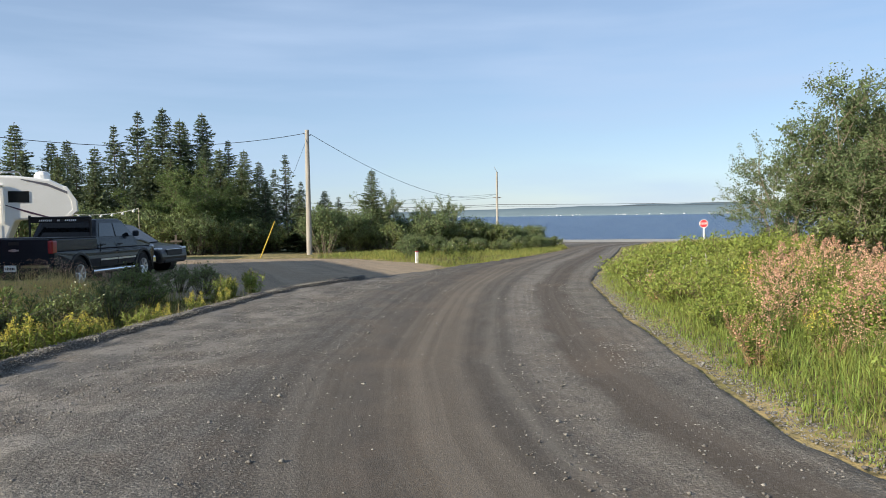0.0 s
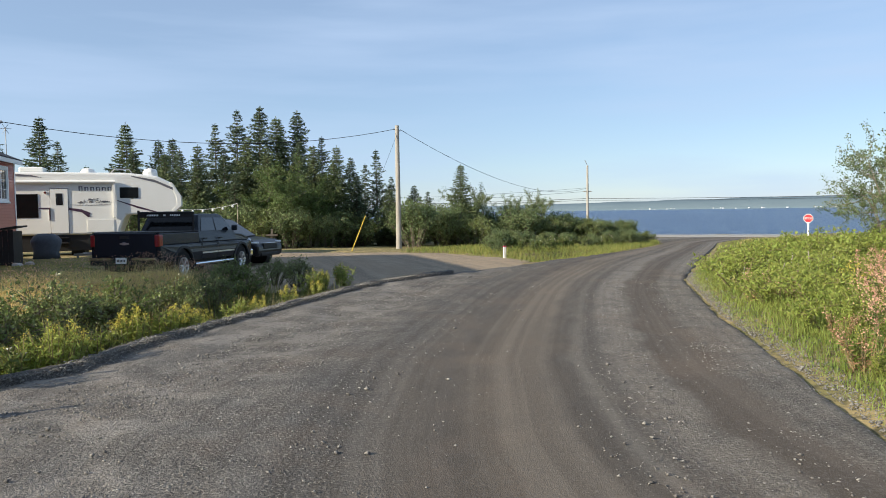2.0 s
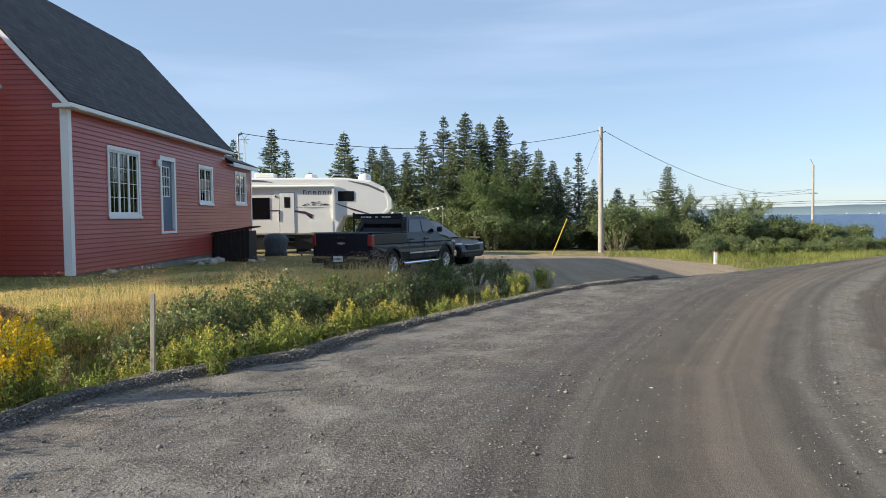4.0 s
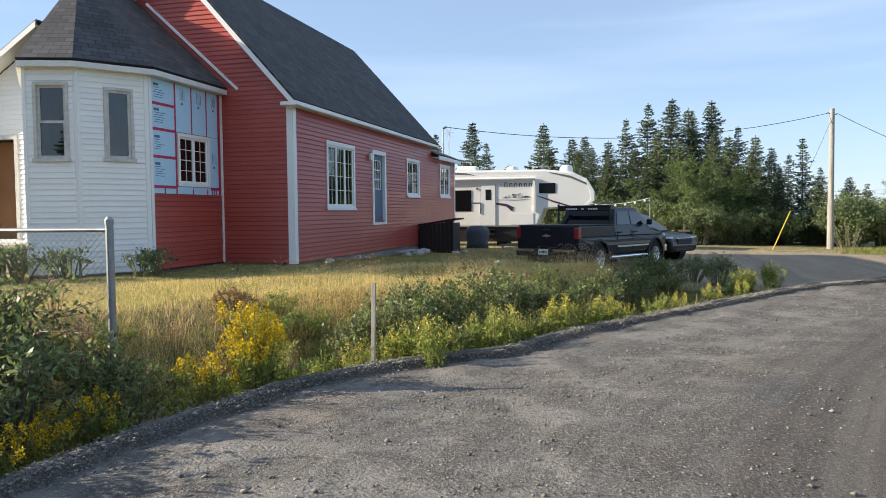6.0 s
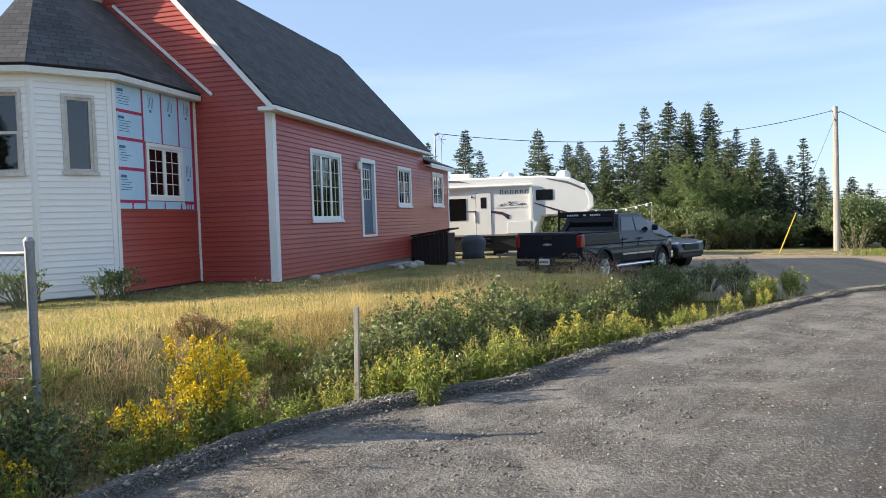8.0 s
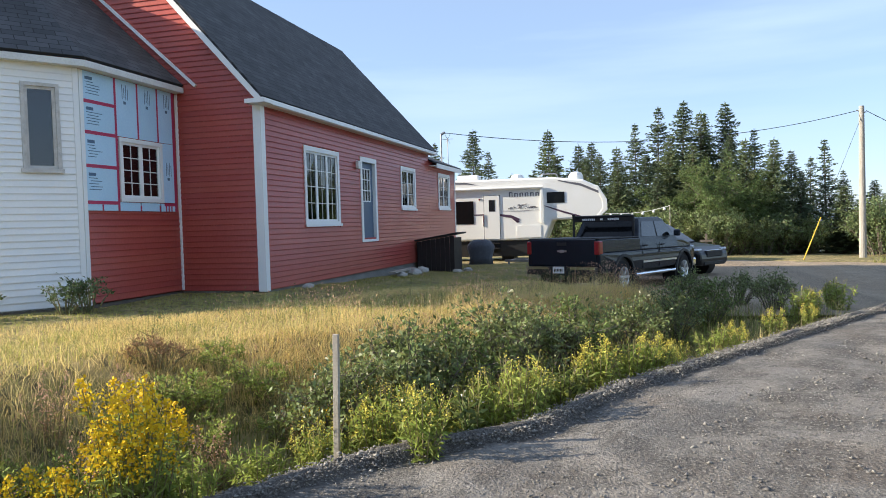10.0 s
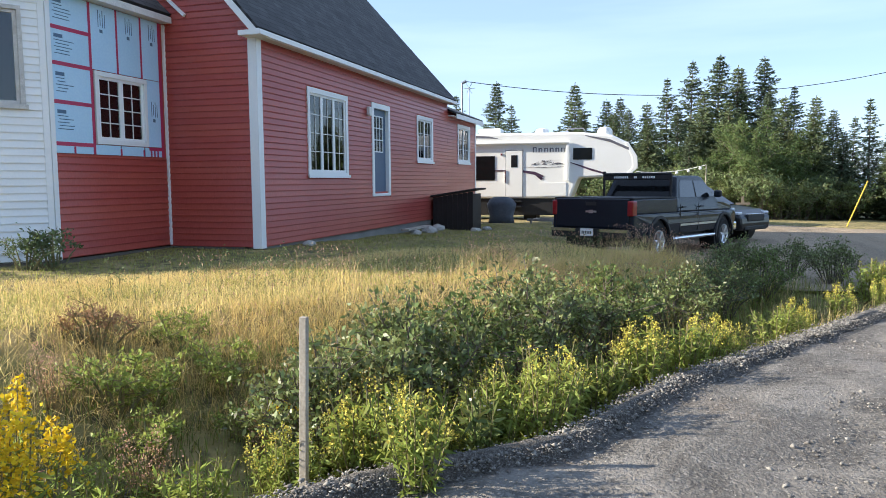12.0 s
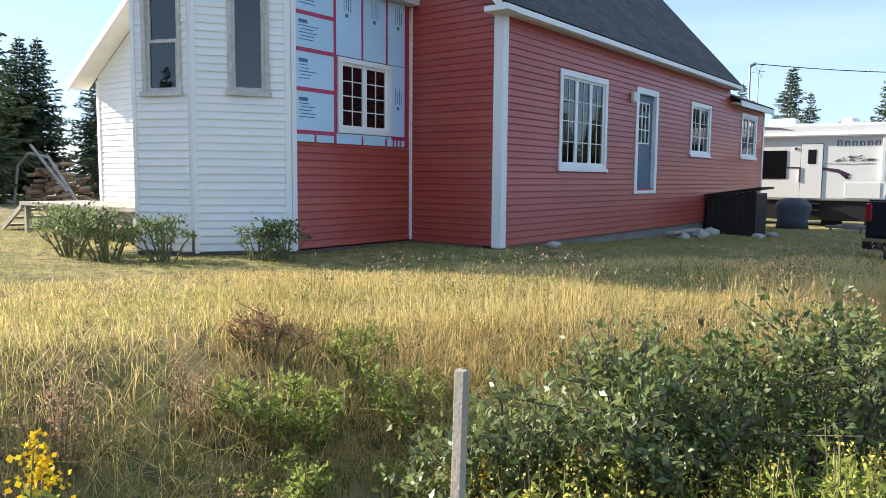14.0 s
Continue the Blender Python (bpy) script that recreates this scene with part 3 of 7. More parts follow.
def siding(wall, m, z0, z1, limits, holes, material, name="siding_board", reveal=REV):
    z = z0
    while z < z1 - 0.02:
        top = min(z + reveal, z1)
        a, b = limits((z + top) / 2)
        spans = [(a, b)]
        for h in holes:
            if h[2] < (z + top) / 2 < h[3]:
                spans = [s for p, q in spans for s in ((p, min(q, h[0])), (max(p, h[1]), q)) if s[1] - s[0] > 0.02]
        for p, q in spans:
            if q - p < 0.03:
                continue
            g = Geo()
            sag = 0.0025 * noise.noise(Vector((z * 7, p, 3)))
            prof = [(0.002, z), (0.017 + sag, z), (0.019 + sag, z + 0.012), (0.004, top + 0.004), (0.002, top + 0.004)]
            vs = [m @ Vector((k, y, zz)) for k in (p, q) for y, zz in prof]
            g.add(vs, [(0, 1, 2, 3, 4), (9, 8, 7, 6, 5)] + [(i, (i + 1) % 5, 5 + (i + 1) % 5, 5 + i) for i in range(5)])
            part(name, g, material, wall)
        z = top


PANE = glass("window_glass", (0.30, 0.32, 0.32))


def window(m, u0, u1, z0, z1, sashes=2, grid=(2, 4), trim=0.10, frame_mat="white", label="white window with grilles", double_hung=False, sill=True):
    """Outer sizes include the trim."""
    win = part("window", Geo().box(u0 + trim, u1 - trim, -0.10, -0.085, z0 + trim, z0 + trim + 0.02, m), M[frame_mat], house, label)
    tr = Geo()
    for a, b, c, d in ((u0, u1, z1 - trim, z1), (u0, u1, z0, z0 + trim), (u0, u0 + trim, z0 + trim, z1 - trim), (u1 - trim, u1, z0 + trim, z1 - trim)):
        tr.box(a, b, -0.06, 0.035, c, d, m)
    part("window_frame", tr, M[frame_mat], win, bevel=0.006)
    if sill:
        part("window_sill", Geo().box(u0 - 0.03, u1 + 0.03, 0.036, 0.06, z0 - 0.01, z0 + 0.05, m), M[frame_mat], win)
    a, b, c, d = u0 + trim, u1 - trim, z0 + trim, z1 - trim
    rail = 0.045
    cells = [(a + (b - a) * k / sashes, a + (b - a) * (k + 1) / sashes, c, d) for k in range(sashes)]
    if double_hung:
        mid = (c + d) / 2
        cells = [(a, b, c, mid + 0.02), (a, b, mid - 0.02, d)]
    for i, (p, q, r, s) in enumerate(cells):
        y0 = -0.03 - (0.025 if double_hung and i else 0)
        sg = Geo()
        for e in ((p, q, r, r + rail), (p, q, s - rail, s), (p, p + rail, r + rail, s - rail), (q - rail, q, r + rail, s - rail)):
            sg.box(e[0], e[1], y0, y0 + 0.035, e[2], e[3], m)
        part("sash", sg, M[frame_mat], win)
        gp = Geo().box(p + rail, q - rail, y0 + 0.012, y0 + 0.016, r + rail, s - rail, m)
        ob = part("pane", gp, PANE, win)
        ob.visible_shadow = False
        if grid:
            gg = Geo()
            for k in range(1, grid[0]):
                x = p + rail + (q - p - 2 * rail) * k / grid[0]
                gg.box(x - 0.008, x + 0.008, y0 + 0.018, y0 + 0.026, r + rail, s - rail, m)
            for k in range(1, grid[1]):
                z = r + rail + (s - r - 2 * rail) * k / grid[1]
                gg.box(p + rail, q - rail, y0 + 0.018, y0 + 0.0255, z - 0.008, z + 0.008, m)
            part("muntin", gg, M["whiteold"], win)
    return win


# main block: ridge along y
YN, YF, YA = -0.10, 10.75, 14.15           # near gable, far gable, end of the addition
XW, EZ, RX, RZ = -6.0, 3.46, -3.0, 6.95
mE = frame_m((0, 0, 0), (0, 1))           # long east wall, u runs along +y
E_HOLES = [(1.60, 3.40, 1.16, 2.83), (4.71, 5.84, 0.74, 2.85), (7.84, 9.24, 1.57, 2.83), (11.83, 13.34, 1.62, 2.87)]
inner = [(a + 0.1, b - 0.1, c + 0.1, d - 0.1) for a, b, c, d in E_HOLES]
g = Geo()
wall_with_holes(g, mE, YN, YF, 0, EZ, [h for h in inner if h[1] < YF])
wall_with_holes(g, mE, YF, YA, 0, 3.2, [h for h in inner if h[0] > YF])
wE = part("wall", g, M["redflat"], house, "long red clapboard wall")
siding(wE, mE, 0.0, EZ - 0.02, lambda z: (0.016, YF), E_HOLES, M["red"])
siding(wE, mE, 0.0, 3.12, lambda z: (YF + 0.002, YA - 0.1), E_HOLES, M["red"])
part("foundation", Geo().box(-0.30, -0.02, 0.0, YA, -0.9, -0.004), M["conc"], house, "grey concrete foundation")
part("foundation", Geo().box(XW, -0.32, YN + 0.02, 0.30, -0.9, -0.004), M["conc"], house)
g = Geo().box(0.0, 0.028, YN - 0.03, 0.015, -0.02, EZ - 0.02).box(-0.135, 0.0, YN - 0.03, YN - 0.002, -0.02, EZ - 0.02)
part("corner_board", g, M["white"], house, "white corner board")
part("corner_board", Geo().box(0.0, 0.026, YA - 0.1, YA + 0.02, -0.02, 3.1), M["white"], house)

# near gable wall, u runs along +x from the west corner
mG = frame_m((XW, YN, 0), (1, 0))
g = Geo()
g.box(XW, -0.16, YN, YN + 0.16, 0, EZ)
g.prism([(XW, EZ), (0, EZ), (RX, RZ - 0.05)], YN, YN + 0.16, "y")
wG = part("wall", g, M["redflat"], house, "red clapboard gable wall")
siding(wG, mG, 0.0, RZ - 0.15, lambda z: ((3.0 * max(0, z - EZ) / (RZ - EZ), 6.0 - 3.0 * max(0, z - EZ) / (RZ - EZ) - 0.13 * (z < EZ))), [], M["red"])
g = Geo()
g.box(XW, 0, YF - 0.16, YF, 0, EZ)
g.prism([(XW, EZ), (0, EZ), (RX, RZ - 0.05)], YF - 0.16, YF, "y")
part("wall", g, M["red"], house)
g = Geo().box(XW, XW + 0.16, 0.16, YF - 0.16, 0, EZ)
part("wall", g, M["red"], house)
g = Geo().box(XW, -0.16, YA - 0.16, YA, 0, 3.2).box(XW, XW + 0.16, YF, YA - 0.16, 0, 3.2)
part("wall", g, M["red"], house)
# unseen floor, ceiling and partitions, added in dark brown so the windows look dark
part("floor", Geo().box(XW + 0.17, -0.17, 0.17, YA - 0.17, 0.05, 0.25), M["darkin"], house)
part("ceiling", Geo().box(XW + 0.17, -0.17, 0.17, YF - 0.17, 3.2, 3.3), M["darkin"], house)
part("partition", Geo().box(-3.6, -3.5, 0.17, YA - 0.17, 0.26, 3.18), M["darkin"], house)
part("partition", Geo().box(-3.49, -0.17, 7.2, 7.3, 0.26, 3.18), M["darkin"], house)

# roof
shing = bpy.data.materials.new("charcoal_asphalt_shingles")
shing.use_nodes = True
n_, l_ = shing.node_tree.nodes, shing.node_tree.links
b_ = n_["Principled BSDF"]
uvn = n_.new("ShaderNodeTexCoord")
br = n_.new("ShaderNodeTexBrick")
br.inputs["Scale"].default_value = 1.0
br.inputs["Color1"].default_value, br.inputs["Color2"].default_value = (0.045, 0.045, 0.048, 1), (0.075, 0.075, 0.078, 1)
br.inputs["Mortar"].default_value = (0.02, 0.02, 0.021, 1)
br.inputs["Brick Width"].default_value, br.inputs["Row Height"].default_value = 0.30, 0.14
br.inputs["Mortar Size"].default_value = 0.008
gn = n_.new("ShaderNodeTexNoise")
gn.inputs["Scale"].default_value, gn.inputs["Detail"].default_value = 1.3, 8
mxs = n_.new("ShaderNodeMix")
mxs.data_type, mxs.blend_type = "RGBA", "OVERLAY"
mxs.inputs["Factor"].default_value = 0.6
l_.new(uvn.outputs["UV"], br.inputs["Vector"])
l_.new(uvn.outputs["UV"], gn.inputs["Vector"])
l_.new(br.outputs["Color"], mxs.inputs["A"])
l_.new(gn.outputs["Fac"], mxs.inputs["B"])
l_.new(mxs.outputs["Result"], b_.inputs["Base Color"])
b_.inputs["Roughness"].default_value = 0.9
bb = n_.new("ShaderNodeBump")
bb.inputs["Strength"].default_value, bb.inputs["Distance"].default_value = 0.5, 0.01
l_.new(br.outputs["Fac"], bb.inputs["Height"])
bb.invert = True
l_.new(bb.outputs["Normal"], b_.inputs["Normal"])


def roof_face(pts, name="roof", thick=0.05, mat_=None, label="", parent=None):
    """A slab of roof over a flat outline; the first edge is the eave."""
    p = [Vector(q) for q in pts]
    u = (p[1] - p[0]).normalized()
    nrm = (p[1] - p[0]).cross(p[2] - p[0]).normalized()
    if nrm.z < 0:
        nrm = -nrm
    v = nrm.cross(u)
    g = Geo()
    k = len(p)
    g.add(p + [q - nrm * thick for q in p], [tuple(range(k)), tuple(range(2 * k - 1, k - 1, -1))] + [(i, (i + 1) % k, k + (i + 1) % k, k + i) for i in range(k)])
    g.uv = [((q - p[0]).dot(u), (q - p[0]).dot(v)) for q in p] * 2
    return part(name, g, mat_ or shing, parent or house, label)


OV, NO = 0.22, 0.30
sl = (RZ - EZ) / 3.0
ez = EZ + 0.17 - OV * sl + 0.13
roof_face([(OV, YN - NO, ez), (OV, YF + NO, ez), (RX, YF + NO, RZ + 0.12), (RX, YN - NO, RZ + 0.12)], label="charcoal asphalt shingle roof slope")
roof_face([(XW - OV, YF + NO, ez), (XW - OV, YN - NO, ez), (RX, YN - NO, RZ + 0.12), (RX, YF + NO, RZ + 0.12)])
# addition roof
roof_face([(OV, YF + 0.02, 3.16), (OV, YA + 0.25, 3.16), (RX, YA + 0.25, 4.5), (RX, YF + 0.02, 4.5)])
roof_face([(XW - OV, YA + 0.25, 3.16), (XW - OV, YF + 0.02, 3.16), (RX, YF + 0.02, 4.5), (RX, YA + 0.25, 4.5)])
part("fascia", Geo().box(OV - 0.03, OV + 0.005, YF + 0.31, YA + 0.24, 2.98, 3.125), M["white"], house)
part("soffit", Geo().box(0.02, OV - 0.032, YF + 0.01, YA + 0.24, 3.03, 3.05), M["white"], house)
# eave fascia, soffit, returns and rakes
part("fascia", Geo().box(OV - 0.03, OV + 0.012, YN - NO, YF + NO, ez - 0.115, ez - 0.03), M["white"], house, "white eave fascia")
part("soffit", Geo().box(0.02, OV - 0.032, YN - NO + 0.02, YF + NO - 0.02, ez - 0.125, ez - 0.105), M["white"], house)
part("eave_return", Geo().box(-0.13, OV + 0.05, YN - NO - 0.01, YN - 0.025, ez - 0.12, ez - 0.045), M["white"], house)
for side in (1, -1):
    g = Geo()
    x0 = RX + side * (3.0 + OV)
    a, b = Vector((x0, 0, ez - 0.06)), Vector((RX, 0, RZ + 0.06))
    d = (b - a).normalized()
    up = Vector((d.z * side, 0, abs(d.x)))
    q = [a - up * 0.10, b - up * 0.10, b, a]
    g.prism([(p.x, p.z) for p in q], YN - NO - 0.012, YN - NO + 0.03, "y")
    part("rake_board", g, M["white"], house, "white rake board")
    g = Geo()
    q = [a - up * 0.10, b - up * 0.10, b - up * 0.085, a - up * 0.085]
    g.prism([(p.x, p.z) for p in q], YN - NO + 0.032, YN - 0.022, "y")
    part("soffit", g, M["white"], house)

# windows and door of the long wall
window(mE, *E_HOLES[0], sashes=3, grid=(2, 4), label="white three-sash window with grilles")
window(mE, *E_HOLES[2], sashes=2, grid=(2, 3), label="white two-sash window with grilles")
window(mE, *E_HOLES[3], sashes=2, grid=(2, 3), label="white two-sash window with grilles")
u0, u1, z0, z1 = E_HOLES[1]
door = part("door", Geo().box(u0 + 0.13, u1 - 0.13, -0.09, -0.05, z0 + 0.06, z0 + 1.02, mE), M["doorblue"], house, "slate blue door with a gridded glass")
g = Geo()
for a, b, c, d in ((u0 + 0.13, u1 - 0.13, z1 - 0.28, z1 - 0.12), (u0 + 0.13, u0 + 0.29, z0 + 1.02, z1 - 0.28), (u1 - 0.29, u1 - 0.13, z0 + 1.02, z1 - 0.28)):
    g.box(a, b, -0.09, -0.05, c, d, mE)
part("door_rail", g, M["doorblue"], door)
ob = part("pane", Geo().box(u0 + 0.29, u1 - 0.29, -0.072, -0.068, z0 + 1.02, z1 - 0.28, mE), PANE, door)
ob.visible_shadow = False
g = Geo()
for k in range(0, 4):
    x = u0 + 0.29 + (u1 - u0 - 0.58) * k / 3
    g.box(x - 0.012, x + 0.012, -0.066, -0.045, z0 + 1.02, z1 - 0.28, mE)
for k in range(0, 4):
    z = z0 + 1.02 + (z1 - 0.28 - z0 - 1.02) * k / 3
    g.box(u0 + 0.29, u1 - 0.29, -0.066, -0.0445, z - 0.012, z + 0.012, mE)
part("muntin", g, M["white"], door)
g = Geo()
for a, b, c, d in ((u0, u1, z1 - 0.12, z1), (u0, u0 + 0.12, z0, z1 - 0.12), (u1 - 0.12, u1, z0, z1 - 0.12), (u0 + 0.12, u1 - 0.12, z0, z0 + 0.06)):
    g.box(a, b, -0.14, 0.035, c, d, mE)
part("door_frame", g, M["white"], door, bevel=0.006)
part("door_handle", Geo().tube(mE @ Vector((u0 + 0.21, -0.05, z0 + 0.95)), mE @ Vector((u0 + 0.21, 0.0, z0 + 0.95)), 0.03, 0.025, 10), M["steel"], door)
part("wall_lamp", Geo().box(4.42, 4.56, 0.018, 0.10, 2.52, 2.72, mE), M["whiteold"], house, "small white wall lamp", bevel=0.02)

# ---------- bay ----------
BZ = 3.74
BC = [(-1.75, YN), (-1.75, -2.60), (-2.46, -3.64), (-3.32, -3.95), (-4.5, -2.2), (-4.5, YN)]


def seg_m(i):
    (ax, ay), (bx, by) = BC[i + 1], BC[i]
    return frame_m((ax, ay, 0), (bx - ax, by - ay)), math.hypot(bx - ax, by - ay)


m0, w0 = seg_m(0)     # east side, u from the outer corner towards the house
m1, w1 = seg_m(1)
m2, w2 = seg_m(2)
CW = (0.86, 2.00, 1.655, 2.735)
g = Geo()
wall_with_holes(g, m0, 0, w0 - 0.02, 0, BZ, [(CW[0] + 0.07, CW[1] - 0.07, CW[2] + 0.07, CW[3] - 0.07)], 0.14)
wB = part("wall", g, M["redflat"], house, "unfinished bay wall with red clapboard below blue foam board")
siding(wB, m0, 0.02, 1.49, lambda z: (0.085, w0 - 0.05), [], M["red"])
window(m0, *CW, sashes=2, grid=(2, 4), trim=0.07, label="white two-sash window set in foam board", sill=False)
# foam boards, each a panel between tape lines
for a, b in ((1.50, 1.61), (1.65, 2.19), (2.23, 2.72), (2.76, 3.21), (3.25, 3.70)):
    part("foam_panel", Geo().box(0.085, 0.785, 0.003, 0.022, a, b, m0), M["foam"], wB, "blue foam insulation panel")
for a, b in ((0.815, 1.345), (1.375, 1.885), (1.915, 2.36)):
    part("foam_panel", Geo().box(a, b, 0.003, 0.022, 2.75, 3.70, m0), M["foam"], wB)
for a, b, c, d in ((0.815, 1.345, 1.50, 1.645), (1.375, 1.885, 1.50, 1.645), (1.915, 2.36, 1.50, 1.645), (2.005, 2.36, 1.66, 2.74)):
    part("foam_panel", Geo().box(a, b, 0.003, 0.022, c, d, m0), M["foam"], wB)
tapes = [(0.085, 0.775, z - 0.028, z + 0.028) for z in (1.63, 2.21, 2.74, 3.23)]
tapes += [(0.776, 0.826, 1.50, 3.70), (1.34, 1.38, 2.74, 3.70), (1.88, 1.92, 2.74, 3.70), (2.32, 2.385, 1.50, 3.70), (2.01, 2.319, 1.60, 1.65)]
tapes += [(u - 0.018, u + 0.018, 1.50, 1.60) for u in (0.42, 1.36, 1.88, 2.06, 2.14, 2.22)]
for a, b, c, d in tapes:
    part("tape_strip", Geo().box(a, b, 0.023, 0.0245, c, d, m0), M["tape"], wB, "red sheathing tape")
rs = random.Random(3)
for z in (2.08, 2.60, 3.12, 3.60):
    part("print_mark", Geo().box(0.13, 0.29, 0.0226, 0.0238, z - 0.03, z + 0.02, m0), M["ink"], wB)
    for k in range(5):
        u = 0.13 + 0.03 * (k % 2)
        part("print_mark", Geo().box(u, u + rs.uniform(0.14, 0.36), 0.0226, 0.0238, z - 0.07 - 0.045 * k, z - 0.058 - 0.045 * k, m0), M["ink"], wB)
for u, zs in ((0.98, (3.38,)), (1.56, (3.38,)), (2.10, (3.38, 2.15))):
    for z in zs:
        for k in range(4):
            top = z + 0.25 - 0.05 * (k % 2)
            part("print_mark", Geo().box(u + 0.045 * k, u + 0.045 * k + 0.013, 0.0226, 0.0238, z + 0.03 * (k == 1), top, m0), M["ink"], wB)
        part("print_mark", Geo().box(u + 0.03, u + 0.09, 0.0226, 0.0238, z - 0.08, z - 0.03, m0), M["ink"], wB)
part("corner_board", Geo().box(w0 - 0.045, w0 - 0.002, 0.0, 0.045, 0.02, 3.70, m0), M["white"], house)
part("corner_board", Geo().box(0.0, 0.08, 0.0, 0.026, 0.0, 3.70, m0).box(w1 - 0.08, w1 - 0.002, 0.0, 0.026, 0.0, 3.70, m1), M["white"], house)

BW1 = (0.45, 0.98, 2.08, 3.43)
BW2 = (0.18, 0.78, 2.06, 3.46)
for i, (mm, ww, hole) in enumerate(((m1, w1, BW1), (m2, w2, BW2))):
    g = Geo()
    wall_with_holes(g, mm, 0, ww, 0, BZ, [(hole[0] + 0.05, hole[1] - 0.05, hole[2] + 0.05, hole[3] - 0.05)], 0.14)
    wb = part("wall", g, M["white"], house, "white clapboard bay wall")
    siding(wb, mm, 0.02, 3.70, lambda z, ww=ww: (0.05, ww - 0.05), [hole], M["white"])
    window(mm, *hole, sashes=1, grid=None, trim=0.055, frame_mat="oldframe", double_hung=(i == 1), label="old grey-framed sash window" if i else "old grey-framed fixed window")
    part("corner_board", Geo().box(0, 0.055, 0.0, 0.03, 0.0, 3.70, mm), M["white"], house)
for i in (3, 4):
    mm, ww = seg_m(i)
    part("wall", Geo().box(0, ww, -0.14, 0, 0, BZ, mm), M["white"], house)
# bay floor in the same darkened brown, behind the bay windows
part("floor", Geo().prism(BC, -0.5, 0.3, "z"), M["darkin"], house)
# bay roof
out = []
for (x, y) in BC:
    c = Vector((-3.9, -0.9))
    d = (Vector((x, y)) - c)
    out.append(Vector((x, y)) + d.normalized() * 0.17)
out[0], out[-1] = Vector((-1.55, YN - 0.03)), Vector((-5.3, YN - 0.03))
out[1] = Vector((-1.55, -2.66))
out[4] = Vector((-5.0, -2.3))
apex, back = (-3.95, -1.75, 6.05), (-3.95, YN - 0.03, 6.05)
bz = BZ + 0.12
for i in range(len(out) - 1):
    a, b = (out[i].x, out[i].y, bz), (out[i + 1].x, out[i + 1].y, bz)
    roof_face([a, b, apex, back] if i == 0 else ([a, b, back, apex] if i == len(out) - 2 else [a, b, apex]), label="dark shingle bay roof slope" if i == 0 else "")
    d = Vector((out[i + 1].x - out[i].x, out[i + 1].y - out[i].y))
    mm = frame_m((out[i + 1].x, out[i + 1].y, 0), (-d.x, -d.y))
    part("fascia", Geo().box(0.0, d.length, -0.025, 0.0, bz - 0.135, bz - 0.05, mm), M["whiteold"], house)
part("soffit", Geo().prism([(p.x, p.y) for p in out], BZ - 0.03, BZ - 0.012, "z"), M["whiteold"], house)
g = Geo()
a, b = Vector((-1.30, 0, 3.80)), Vector((-3.55, 0, 5.83))
d = (b - a).normalized()
up = Vector((-d.z, 0, d.x)) * -1
g.prism([(p.x, p.z) for p in (a, b, b + up * 0.05, a + up * 0.05)], YN - 0.07, YN - 0.02, "y")
part("flashing", g, M["white"], house, "white roof flashing strip")

# ---------- west wing with the open doorway ----------
mW = frame_m((-7.58, -2.2, 0), (1, 0))
WD = (1.32, 2.30, 0.60, 2.68)
g = Geo()
wall_with_holes(g, mW, 0, 3.0, 0.1, 2.82, [WD], 0.14)
g.prism([(-7.58, 2.82), (-4.6, 2.82), (-4.6, 4.62)], -2.2, -2.06, "y")
wW = part("wall", g, M["white"], house, "white clapboard wing wall")
siding(wW, mW, 0.12, 4.6, lambda z: (0.06 + max(0, (z - 2.82) / 0.605), 3.0), [(WD[0] - 0.09, WD[1] + 0.09, 0, WD[3] + 0.09)], M["white"])
part("wall", Geo().box(-7.58, -7.44, -2.06, 3.0, 0.1, 2.82), M["white"], house)
g = Geo()
for a, b, c, d in ((WD[0] - 0.09, WD[1] + 0.09, WD[3], WD[3] + 0.09), (WD[0] - 0.09, WD[0], 0.6, WD[3]), (WD[1], WD[1] + 0.09, 0.6, WD[3])):
    g.box(a, b, -0.15, 0.03, c, d, mW)
part("door_frame", g, M["oldframe"], house)
part("plywood_sheet", Geo().box(WD[0] + 0.05, WD[1] - 0.02, -0.4, -0.38, 0.6, 2.66, mW), M["ply"], house, "brown plywood inside the doorway")
roof_face([(-7.96, 3.0, 2.74), (-7.96, -2.55, 2.74), (-4.3, -2.55, 4.98), (-4.3, 3.0, 4.98)])
g = Geo()
g.prism([(-7.98, 2.57), (-7.98, 2.69), (-4.3, 4.94), (-4.3, 4.82)], -2.58, -2.54, "y")
part("rake_board", g, M["whiteold"], house)
g = Geo()
g.prism([(-7.96, 2.61), (-4.3, 4.85), (-4.3, 4.87), (-7.96, 2.63)], -2.53, -2.19, "y")
part("soffit", g, M["whiteold"], house)
part("corner_board", Geo().box(-0.02, 0.07, 0.0, 0.03, 0.1, 2.76, mW), M["white"], house)
# service mast on the addition
mast = Geo().tube((-0.42, 14.0, 3.2), (-0.42, 14.0, 4.42), 0.03).tube((-0.42, 14.0, 4.42), (-0.28, 14.05, 4.5), 0.045, 0.05)
part("service_mast", mast, M["steel"], house, "grey electric service mast")
g = Geo().tube((-0.2, 14.1, 3.2), (-0.2, 14.1, 4.3), 0.015)
for k in range(6):
    a = k * math.pi / 3
    g.tube((-0.2, 14.1, 4.25), (-0.2 + 0.2 * math.cos(a), 14.1, 4.25 + 0.2 * math.sin(a)), 0.008, seg=4)
part("antenna", g, M["steel"], house, "small roof antenna")

